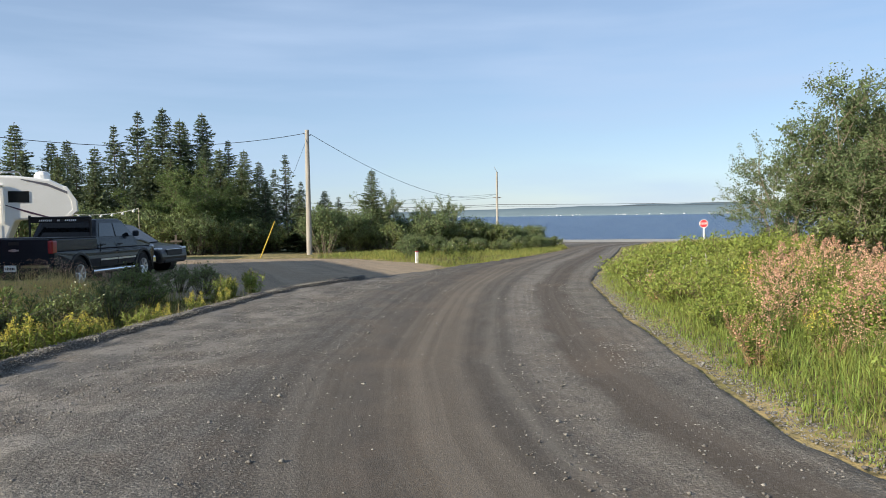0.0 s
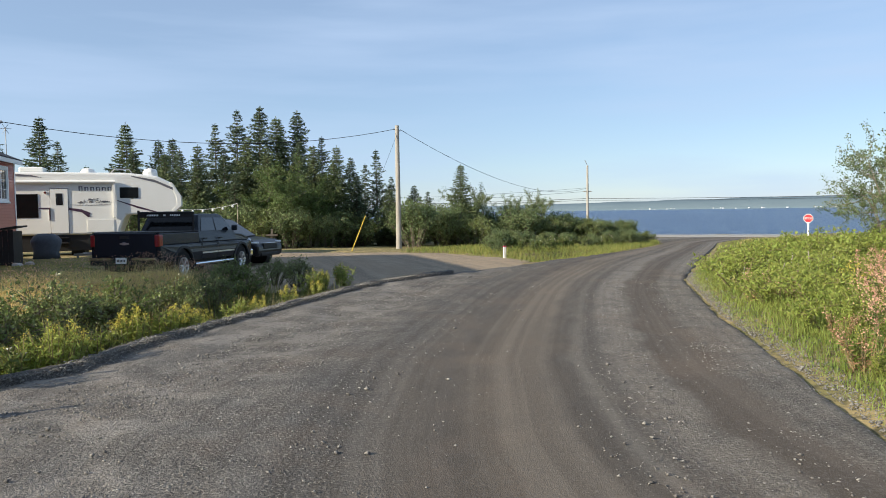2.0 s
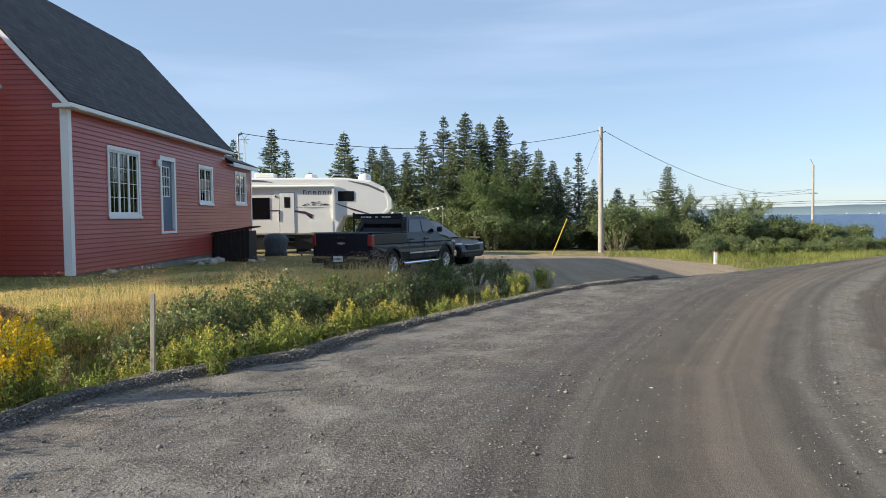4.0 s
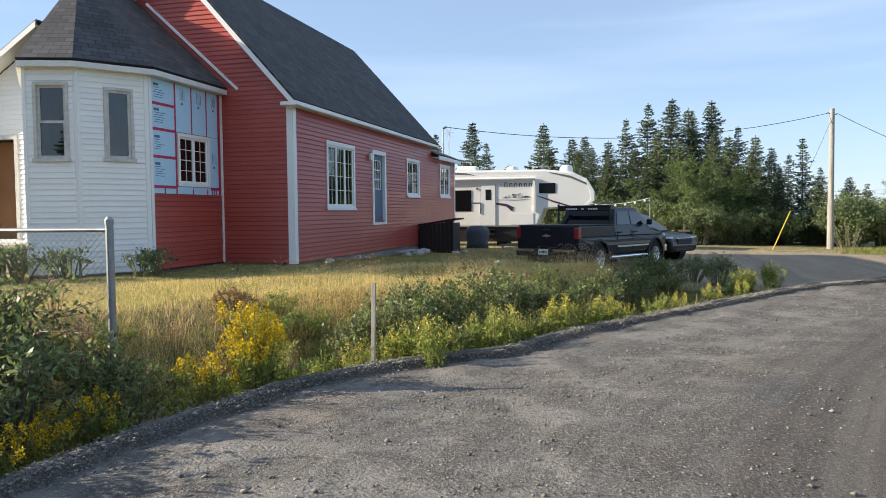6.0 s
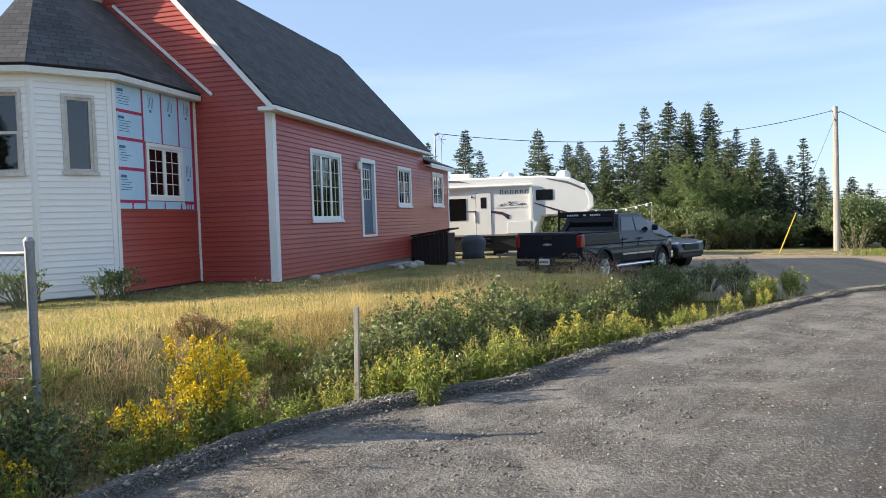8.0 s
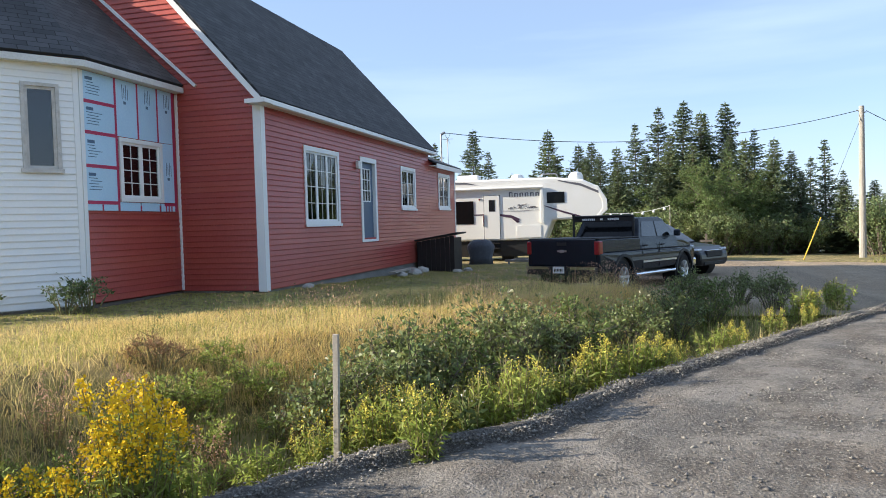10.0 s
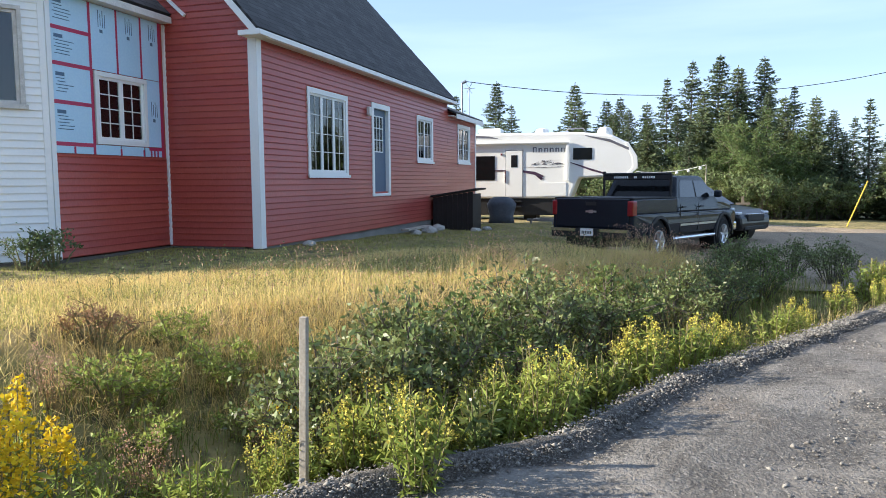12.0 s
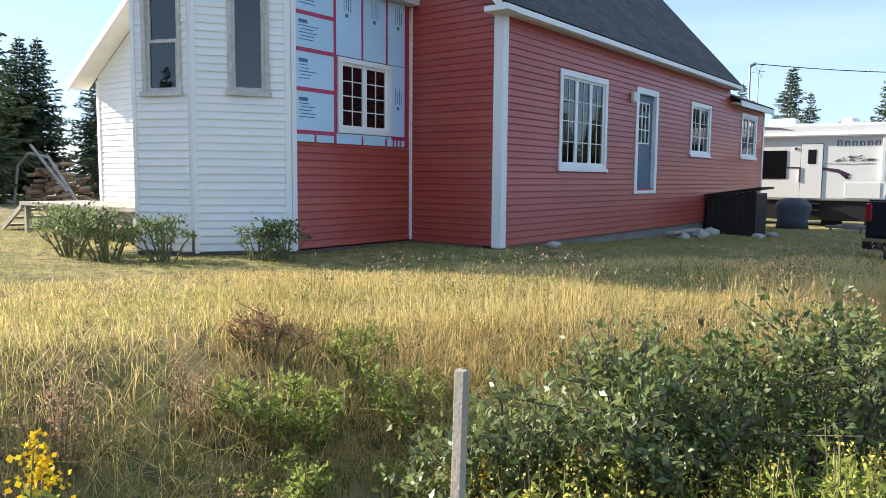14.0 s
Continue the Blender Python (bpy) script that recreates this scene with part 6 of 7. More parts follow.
# cab
CABT = 1.86
cabo = [(0.93, 1.02), (0.93, 1.30), (1.18, CABT - 0.03), (1.30, CABT), (2.45, CABT + 0.01), (2.62, CABT - 0.03), (3.30, 1.30), (3.32, 1.02)]
shell(truck, "cab", cabo, 0.985, lambda y, z: 0.05 * max(0, z - 1.0) / 0.3 if z < 1.32 else 0.05 + 0.14 * (z - 1.3) / 0.55, M["truck"], "crew cab with tinted windows", 0.035)
hood = [(3.2, 1.0), (3.2, 1.28), (3.9, 1.23), (4.35, 1.15), (4.47, 1.0)]
shell(truck, "hood", hood, 0.96, lambda y, z: 0.06 + 0.12 * max(0, z - 1.05) + 0.05 * max(0, y - 4.0), M["truck"], "sculpted hood", 0.04)


def cab_x(z, off=0.006):
    return 0.985 - (0.05 * max(0, z - 1.0) / 0.3 if z < 1.32 else 0.05 + 0.14 * (z - 1.3) / 0.55) + off


def side_glass(parent, pts, s, material, name="window"):
    a, b = [(s * cab_x(z), y, z) for y, z in pts], [(s * (cab_x(z) - 0.012), y, z) for y, z in pts]
    n = len(pts)
    part(name, Geo().add(a + b, [tuple(range(n)), tuple(range(2 * n - 1, n - 1, -1))] + [(k, (k + 1) % n, n + (k + 1) % n, n + k) for k in range(n)]), material, parent)


for s in (-1, 1):
    side_glass(truck, [(1.12, 1.36), (1.98, 1.36), (1.98, 1.75), (1.34, 1.75), (1.28, 1.70)], s, M["tint"])
    side_glass(truck, [(2.06, 1.36), (3.12, 1.36), (2.62, 1.75), (2.06, 1.75)], s, M["tint"])
    for y0, y1 in ((1.05, 2.0), (2.04, 3.1)):
        g = Geo().box(min(s * 0.997, s * 1.004), max(s * 0.997, s * 1.004), y0, y1, 0.70, 0.79)
        part("door_moulding", g, M["rim"], truck)
        part("door_handle", Geo().box(min(s * 0.985, s * 1.02), max(s * 0.985, s * 1.02), y0 + 0.08, y0 + 0.26, 1.12, 1.155), M["black"], truck, bevel=0.01)
        part("door_gap", Geo().box(min(s * 0.99, s * 1.0015), max(s * 0.99, s * 1.0015), y0 - 0.012, y0, 0.56, 1.2), M["black"], truck)
    part("side_mirror", Geo().box(min(s * 0.98, s * 1.17), max(s * 0.98, s * 1.17), 2.93, 3.03, 1.34, 1.52), M["truck"], truck, "folding side mirror", bevel=0.045)
    part("running_board", Geo().tube((s * 0.98, 0.62, 0.42), (s * 0.98, 3.0, 0.42), 0.05, 0.05, 10), M["chrome"], truck, "chrome running board")
    part("headlight", Geo().box(min(s * 0.62, s * 0.94), max(s * 0.62, s * 0.94), 4.35, 4.50, 0.86, 1.04), M["clear"], truck, bevel=0.03)
    for wy in (0.0, 3.64):
        g = Geo()
        rings = [[(s * (1.0 + o), wy + q * math.cos(radians(a)), WR + q * math.sin(radians(a))) for q, o in ((0.50, -0.02), (0.50, 0.022), (0.56, 0.018), (0.57, -0.02))] for a in range(-5, 186, 10)]
        part("wheel_arch", g.loft(rings), M["black"], truck)
        part("wheel_well", Geo().tube((s * 0.55, wy, WR), (s * 0.93, wy, WR), 0.49, 0.49, 18), M["black"], truck)
        wheel(truck, s * 1.0, wy, WR, s)
part("rear_window", Geo().add([(-0.76, 0.944, 1.36), (0.76, 0.944, 1.36), (0.70, 1.135, 1.76), (-0.70, 1.135, 1.76), (-0.76, 0.964, 1.36), (0.76, 0.964, 1.36), (0.70, 1.155, 1.76), (-0.70, 1.155, 1.76)],
     [(0, 1, 2, 3), (7, 6, 5, 4), (0, 4, 5, 1), (1, 5, 6, 2), (2, 6, 7, 3), (3, 7, 4, 0)]), M["tintdark"], truck)
part("windshield", Geo().add([(-0.80, 3.262, 1.36), (0.80, 3.262, 1.36), (0.70, 2.69, 1.80), (-0.70, 2.69, 1.80), (-0.80, 3.242, 1.36), (0.80, 3.242, 1.36), (0.70, 2.67, 1.80), (-0.70, 2.67, 1.80)],
     [(0, 1, 2, 3), (7, 6, 5, 4), (0, 4, 5, 1), (1, 5, 6, 2), (2, 6, 7, 3), (3, 7, 4, 0)]), M["tint"], truck)
rk = part("headache_rack", Geo().path([(-0.86, 0.80, 1.36), (-0.86, 0.80, 1.90), (0.86, 0.80, 1.90), (0.86, 0.80, 1.36)], 0.032, 8).path([(-0.86, 0.80, 1.78), (0.86, 0.80, 1.78)], 0.022, 6).path([(-0.86, 0.8, 1.97), (-0.86, 0.8, 1.9)], 0.04), M["black"], truck, "black headache rack with pale lettering strips")
for x in [-0.58 + 0.055 * k for k in range(7)] + [-0.06, -0.02] + [0.16 + 0.055 * k for k in range(6)]:
    part("lettering_bar", Geo().box(x, x + 0.035, 0.772, 0.778, 1.80, 1.85), M["plate"], rk)
part("lettering_panel", Geo().box(-0.84, 0.84, 0.78, 0.80, 1.78, 1.87), M["black"], rk)
part("roof_brake_light", Geo().box(-0.16, 0.16, 1.19, 1.23, CABT - 0.035, CABT - 0.005), M["redlens"], truck, "slim red roof brake light", bevel=0.006)
part("bumper_step", Geo().box(-0.28, 0.28, -1.372, -1.34, 0.685, 0.712), M["black"], truck, "black bumper step pad")
part("tow_hitch", Geo().box(-0.05, 0.05, -1.42, -1.2, 0.40, 0.48), M["black"], truck, bevel=0.008)
part("exhaust_tip", Geo().tube((0.62, -1.22, 0.42), (0.62, -0.9, 0.44), 0.035, 0.035, 10), M["chrome"], truck)
part("fuel_door", Geo().box(-1.003, -0.99, 0.60, 0.78, 0.80, 0.96), M["truck"], truck, bevel=0.004)
part("front_bumper", Geo().box(-0.95, 0.95, 4.42, 4.62, 0.46, 0.68), M["chrome"], truck, bevel=0.04)
part("grille", Geo().box(-0.60, 0.60, 4.42, 4.55, 0.72, 1.04), M["black"], truck, bevel=0.02)
part("chassis", Geo().box(-0.7, 0.7, -1.1, 4.3, 0.32, 0.55), M["black"], truck)

# crossover parked beyond the pickup
cd = Vector((0.83, -0.56))
car = thing("parked_car", "black crossover car with silver headlights", "car", Matrix.Translation((6.88, 11.1, -0.56)) @ Matrix.Rotation(math.atan2(-cd.x, cd.y), 4, "Z") @ Matrix.Diagonal((0.93, 0.93, 0.93, 1)))
CR = 0.34
co = body_side([(-2.2, 0.36), (-2.25, 0.7), (-2.2, 1.02), (0.9, 1.02), (2.0, 0.90), (2.25, 0.74), (2.28, 0.45), (2.2, 0.30)], [(-1.3, CR), (1.4, CR)], 0.42)
tc = lambda y, z: 0.05 * max(0, 0.6 - z) / 0.3 + 0.10 * max(0, z - 0.8) + 0.16 * max(0, y - 1.6) ** 1.5 + 0.12 * max(0, -1.8 - y)
shell(car, "body", co, 0.92, tc, M["carpaint"], "black lower body", 0.09)
shell(car, "cabin", [(-2.15, 1.0), (-1.95, 1.35), (-1.6, 1.62), (-0.2, 1.68), (0.2, 1.62), (1.15, 1.0)], 0.88, lambda y, z: 0.03 + 0.30 * max(0, z - 1.0), M["carpaint"], "cabin with pale windscreen", 0.05)
part("windshield", Geo().add([(-0.76, 1.17, 1.03), (0.76, 1.17, 1.03), (0.60, 0.30, 1.60), (-0.60, 0.30, 1.60), (-0.76, 1.14, 1.0), (0.76, 1.14, 1.0), (0.60, 0.27, 1.57), (-0.60, 0.27, 1.57)],
     [(0, 1, 2, 3), (7, 6, 5, 4), (0, 4, 5, 1), (1, 5, 6, 2), (2, 6, 7, 3), (3, 7, 4, 0)]), M["tint"], car)
for s in (-1, 1):
    pts = [(-1.85, 1.08), (0.85, 1.08), (0.15, 1.52), (-1.55, 1.52)]
    xs = lambda z: s * (0.88 - 0.03 - 0.30 * max(0, z - 1.0) + 0.008)
    a, b = [(xs(z), y, z) for y, z in pts], [(xs(z) - s * 0.02, y, z) for y, z in pts]
    part("window", Geo().add(a + b, [(0, 1, 2, 3), (7, 6, 5, 4), (0, 4, 5, 1), (1, 5, 6, 2), (2, 6, 7, 3), (3, 7, 4, 0)]), M["tint"], car)
    part("headlight", Geo().box(min(s * 0.60, s * 0.85), max(s * 0.60, s * 0.85), 1.98, 2.20, 0.775, 0.85), M["clear"], car, "bright slim headlight", bevel=0.03)
    for wy in (-1.3, 1.4):
        wheel(car, s * 0.92, wy, CR, s, 0.22)
        part("wheel_well", Geo().tube((s * 0.5, wy, CR), (s * 0.86, wy, CR), 0.41, 0.41, 16), M["black"], car)
part("grille", Geo().box(-0.46, 0.46, 2.16, 2.285, 0.58, 0.78), M["black"], car, bevel=0.03)
part("chrome_bar", Geo().box(-0.46, 0.46, 2.20, 2.292, 0.775, 0.80), M["chrome"], car, bevel=0.01)
part("lower_grille", Geo().box(-0.6, 0.6, 2.14, 2.272, 0.34, 0.47), M["black"], car, bevel=0.03)

# ---------- camper trailer ----------
TH = radians(3.0)
camper = thing("camper_trailer", "large white fifth-wheel camper with dark windows", "camper trailer", Matrix.Translation((0.0, 17.5, -0.56)) @ Matrix.Rotation(TH, 4, "Z"))
side = [(-5.2, 0.95), (2.85, 0.95), (3.15, 1.72), (4.95, 1.78), (5.32, 2.08), (5.30, 2.5), (4.95, 3.05), (4.4, 3.33), (3.2, 3.46), (-4.9, 3.50), (-5.2, 3.40)]
part("body", Geo().prism(side, 0.0, 2.45, "y"), M["rv"], camper, "white moulded body with rounded nose", bevel=0.08)
# black block deepened to fill the shaded gap below the body
part("underside", Geo().box(-5.0, 2.7, 0.1, 2.3, 0.30, 0.955), M["black"], camper)
part("nose_cap", Geo().prism([(5.02, 1.80), (5.34, 2.08), (5.32, 2.51), (4.98, 3.06), (4.85, 3.05), (5.12, 2.47), (5.15, 2.13), (4.9, 1.86)], -0.012, 2.46, "y"), M["rv"], camper, "pale grey nose cap", bevel=0.02)


def slab(name, x0, x1, z0, z1, material, label="", y=0.0, d=0.012, bevel=0.0, parent=None):
    return part(name, Geo().box(x0, x1, y - d, y - 0.001, z0, z1), material, parent or camper, label, bevel=bevel)


w = slab("window", -1.02, -0.06, 1.66, 2.60, M["tintdark"], "large dark window", d=0.02, bevel=0.006)
slab("window", 2.95, 3.66, 2.42, 2.86, M["tintdark"], "small dark window", d=0.02, bevel=0.006)
dr = slab("entry_door", 0.38, 1.02, 1.02, 2.80, M["rv"], "white entry door with a small window", d=0.03, bevel=0.006)
slab("door_window", 0.58, 0.83, 2.15, 2.62, M["tint"], d=0.037, parent=dr)
slab("grab_handle", 0.33, 0.365, 1.55, 2.05, M["chrome"], d=0.06, parent=dr)
g = Geo()
for a, b, c, e in ((0.36, 1.04, 2.80, 2.82), (0.36, 0.38, 1.0, 2.8), (1.02, 1.04, 1.0, 2.8)):
    g.box(a, b, -0.014, -0.001, c, e)
part("door_seal", g, M["rvgrey"], dr)
part("awning", Geo().tube((-3.6, -0.09, 3.08), (2.80, -0.09, 3.08), 0.065, 0.065, 10), M["rv"], camper, "rolled white awning")
part("awning_arm", Geo().box(2.70, 2.80, -0.11, -0.02, 1.62, 3.08), M["rv"], camper, bevel=0.01)
part("awning_arm", Geo().box(-3.6, -3.52, -0.11, -0.02, 1.62, 3.08), M["rv"], camper, bevel=0.01)
# swoosh decals
def swoosh(pts, wid, material, label=""):
    up = [(x, z + w) for (x, z), w in zip(pts, wid)]
    out = up + [(x, z - w) for (x, z), w in reversed(list(zip(pts, wid)))]
    part("decal_stripe", Geo().prism(out, -0.014, -0.0132, "y"), material, camper, label)


swoosh([(-0.05, 2.03), (0.9, 2.02), (1.5, 1.92), (1.85, 1.76), (1.72, 1.66)], [0.02, 0.035, 0.06, 0.06, 0.01], M["plum"], "dark plum stripe decal")
swoosh([(2.85, 2.32), (3.6, 2.05), (4.6, 1.75)], [0.015, 0.04, 0.02], M["plum"])
swoosh([(3.4, 3.32), (4.3, 3.12), (5.0, 2.80)], [0.015, 0.05, 0.05], M["rvgrey"], "dark grey stripe decal")
swoosh([(-1.2, 3.38), (-0.3, 3.33), (0.1, 3.26)], [0.05, 0.03, 0.005], M["rvgrey"])
swoosh([(1.1, 2.16), (1.9, 2.14), (2.6, 2.17)], [0.006, 0.012, 0.006], M["rvgrey"])
g = Geo()
rs2 = random.Random(8)
for k in range(60):
    x = 1.35 + 1.15 * rs2.random()
    zc = 2.22 + 0.24 * max(0, 1 - abs(x - 1.95) / 0.65) * rs2.random()
    g.box(x, x + rs2.uniform(0.03, 0.11), -0.014, -0.0131, zc, zc + rs2.uniform(0.012, 0.035))
tagged(part("mountain_decal", g, M["rvgrey"], camper, "grey mountain picture decal"), kind="stuff")
g = Geo()
for k in range(6):
    x = 1.42 + 0.215 * k
    hh = 0.20 if k == 0 else 0.16
    g.box(x, x + 0.05, -0.014, -0.0131, 2.72, 2.72 + hh).box(x + 0.05, x + 0.14, -0.014, -0.0131, 2.72 + hh - 0.03, 2.72 + hh).box(x + 0.11, x + 0.145, -0.014, -0.0131, 2.72, 2.72 + hh - 0.031)
part("name_mark", g, M["rvgrey"], camper, "dark maker's name as plain marks")
slab("storage_door", 1.7, 2.7, 1.05, 1.55, M["rv"], d=0.018, bevel=0.004)
slab("porch_light", 0.16, 0.24, 2.62, 2.70, M["chrome"], d=0.04)
part("step", Geo().box(0.40, 1.02, -0.45, 0.1, 0.62, 0.66).box(0.40, 1.02, -0.25, 0.1, 0.82, 0.86), M["black"], camper, "black fold-out step")
part("air_conditioner", Geo().box(-0.85, 0.05, 0.7, 1.5, 3.50, 3.72), M["rv"], camper, "white roof air conditioner", bevel=0.05)
for x in (1.7, 4.1):
    part("roof_vent", Geo().loft([[(x + r * math.cos(a) * 1.0, 0.7 + r * math.sin(a), z) for a in [2 * math.pi * k / 14 for k in range(14)]] for r, z in ((0.30, 3.36), (0.29, 3.52), (0.22, 3.64), (0.08, 3.68))]), M["rv"], camper, "white domed roof vent")
part("roof_ladder_rail", Geo().path([(2.6, 0.4, 3.47), (2.75, 0.4, 3.62), (3.3, 0.4, 3.62), (3.4, 0.4, 3.47)], 0.025), M["steel"], camper)
for x in (-2.6, -1.7):
    part("tyre", Geo().tube((x, -0.02, 0.38), (x, 0.25, 0.38), 0.38, 0.38, 22), M["tyre"], camper)
# black boxes for frame and tank, also standing in for shade under the camper
part("chassis", Geo().box(-3.2, 2.5, 0.35, 2.0, 0.5, 1.0).box(1.0, 1.5, 0.5, 1.8, 0.12, 0.5), M["black"], camper, "black underside frame and tank, standing in for shade too")
part("landing_leg", Geo().box(2.3, 2.4, 0.2, 0.3, 0.0, 0.95), M["black"], camper)
part("landing_leg", Geo().box(2.3, 2.4, 2.1, 2.2, 0.0, 0.95), M["black"], camper)

# ---------- by the house ----------
bx = thing("storage_bin", "black wooden bin with a sloping lid beside the house", "bin", Matrix.Translation((0.03, 9.0, -0.04)))
bb_ = gz(0.5, 10.7)
for k in range(8):
    part("plank", Geo().box(0.06 + 0.145 * k, 0.196 + 0.145 * k, 0.0, 0.03, bb_ - 0.05, 0.66 + 0.022 * k), M["blackwood"], bx)
for a, b in ((0.06, 0.09), (1.18, 1.21)):
    part("side_panel", Geo().box(a, b, 0.031, 0.95, bb_ - 0.05, 0.64 if a < 0.5 else 0.76), M["blackwood"], bx)
part("lid", Geo().prism([(0.01, 0.67), (1.34, 0.87), (1.34, 0.92), (0.01, 0.72)], -0.10, 1.05, "y"), M["blackwood"], bx, "sloping black lid", bevel=0.008)
gr = thing("covered_grill", "barbecue under a grey-blue fabric cover", "grill", Matrix.Translation((0.75, 14.9, gz(0.75, 14.9))))
rings = []
for z, sx, sy in ((0.0, 0.46, 0.3), (0.25, 0.42, 0.27), (0.55, 0.50, 0.31), (0.68, 0.52, 0.33), (0.86, 0.40, 0.27), (0.93, 0.24, 0.15), (0.94, 0.05, 0.04)):
    rings.append([(sx * math.cos(a) * (1 + 0.06 * math.sin(7 * a)), sy * math.sin(a) * (1 + 0.06 * math.sin(5 * a)), z) for a in [2 * math.pi * k / 28 for k in range(28)]])
part("cover", Geo().loft(rings), M["tarp"], gr, smooth=True)
lad = thing("trailer_tongue", "grey steel trailer frame lying in the grass", "trailer frame", Matrix.Translation((3.2, 13.9, gz(3.2, 13.9) + 0.14)) @ Matrix.Rotation(radians(-12), 4, "Z"))
part("frame_rail", Geo().box(-1.4, 1.4, -0.04, 0.04, 0.0, 0.08), M["steel"], lad)
part("frame_rail", Geo().box(-1.4, 1.4, 0.76, 0.84, 0.0, 0.08), M["steel"], lad)
for k in range(5):
    part("cross_bar", Geo().box(-1.3 + 0.6 * k, -1.24 + 0.6 * k, -0.038, 0.838, 0.01, 0.07), M["steel"], lad)
for k in range(4):
    part("frame_leg", Geo().box(-1.3 + 0.8 * k, -1.24 + 0.8 * k, -0.03, 0.03, -0.2, 0.0), M["steel"], lad)


def rock(name, x, y, r, seed, label, material="stone", flat=0.6, group=""):
    rg = np.random.default_rng(seed)
    bm = bmesh.new()
    bmesh.ops.create_icosphere(bm, subdivisions=2, radius=r)
    for v in bm.verts:
        v.co *= 1 + 0.25 * noise.noise(v.co * 2.2 / r + Vector(rg.normal(size=3)) * 5)
        v.co.z *= flat
    me = bpy.data.meshes.new(name)
    bm.to_mesh(me)
    bm.free()
    me.materials.append(M[material])
    ob = new(name, me)
    ob.matrix_basis = Matrix.Translation((x, y, gz(x, y) + 0.3 * r * flat))
    return tagged(ob, label, "stone", group)


for k, (x, y, r) in enumerate([(0.55, 7.2, 0.22), (0.5, 8.1, 0.20), (1.5, 8.3, 0.16), (0.45, 6.4, 0.16), (1.5, 9.6, 0.14), (0.35, 0.9, 0.12)]):
    rock("foundation_stone", x, y, r, k, "grey stone lying by the foundation", group="stones by the foundation")
part_board = thing("leaning_board", "grey board lying along the foundation", "board", Matrix.Translation((0.35, 6.8, gz(0.35, 6.8) + 0.12)))
part("board", Geo().box(-0.1, 0.1, -0.9, 0.9, 0.0, 0.04), M["wood"], part_board)

# steps, woodpile and frame west of the bay
st = thing("back_steps", "weathered wooden steps before the west doorway", "steps", Matrix.Translation((-6.9, -2.9, gz(-6.9, -2.9))))
part("landing", Geo().box(-1.2, 2.6, -0.55, 0.65, 0.46, 0.52), M["wood"], st)
for k in range(3):
    part("tread", Geo().box(-1.55 - 0.3 * k, -1.25 - 0.3 * k, -0.5, 0.5, 0.34 - 0.15 * k, 0.38 - 0.15 * k), M["wood"], st)
for x, y in ((-1.15, -0.5), (2.5, -0.5), (-1.15, 0.6), (2.5, 0.6), (0.7, -0.5)):
    part("post", Geo().box(x, x + 0.09, y, y + 0.09, -0.1, 0.46), M["wood"], st)
part("stringer", Geo().prism([(-2.2, -0.05), (-2.05, -0.05), (-1.2, 0.40), (-1.2, 0.50)], -0.52, -0.48, "y"), M["wood"], st)
part("stringer", Geo().prism([(-2.2, -0.05), (-2.05, -0.05), (-1.2, 0.40), (-1.2, 0.50)], 0.48, 0.52, "y"), M["wood"], st)
wp = thing("wood_pile", "heap of split firewood under a bent frame", "wood pile", Matrix.Translation((-19.5, 2.5, gz(-19.5, 2.5))))
M["log"] = mat("split_firewood", (0.20, 0.12, 0.07), (0.42, 0.30, 0.19), 0.85, 3, 40, 0.2, obj=0.35)
rl = random.Random(4)
for k in range(70):
    a = rl.uniform(-1.5, 1.5)
    z = rl.uniform(0, 1) * max(0.1, 1.45 * (1 - (a / 1.7) ** 2))
    p = Vector((a, rl.uniform(-0.5, 0.5), z + 0.06))
    dd = Vector((rl.gauss(0, 0.25), 1, rl.gauss(0, 0.2))).normalized() * 0.22
    part("log", Geo().tube(p - dd, p + dd, rl.uniform(0.05, 0.09), None, 6), M["log"], wp)
part("frame_hoop", Geo().path([(-1.9, -0.6, -0.1), (-1.5, -0.6, 1.3), (-0.6, -0.6, 1.75), (0.8, -0.6, 1.6), (2.6, -0.6, 0.2)], 0.05), M["wood"], wp)
part("frame_hoop", Geo().path([(-0.2, -0.7, 2.0), (2.2, -0.7, 0.5)], 0.05), M["wood"], wp)

# ---------- chain-link fence ----------
fence = thing("chain_link_fence", "galvanized chain-link fence at the yard corner", "fence")
fx = [2.62, 1.05, -1.3, -3.9, -6.5]
fy = [-9.08, -9.16, -9.3, -9.45, -9.6]
for i, (x, y) in enumerate(zip(fx, fy)):
    r = 0.036 if i == 0 else 0.024
    po = part("post", Geo().tube((x, y, gz(x, y) - 0.15), (x, y, 1.02 if i == 0 else 0.97), r, r, 12), M["steel"], fence)
    part("cap", Geo().loft([[(x + q * math.cos(a), y + q * math.sin(a), z) for a in [2 * math.pi * k / 12 for k in range(12)]] for q, z in ((r * 1.15, 0.97 if i else 1.0), (r * 1.15, 1.0 if i else 1.04), (r * 0.6, 1.03 if i else 1.07))]), M["steel"], po)
part("top_rail", Geo().path(list(zip(fx, fy, [0.95] * 5)), 0.021, 10), M["steel"], fence)
part("tension_wire", Geo().path(list(zip(fx, fy, [0.0] * 5)), 0.004, 4), M["steel"], fence)
g = Geo()
s = 0.065
L = 9.2
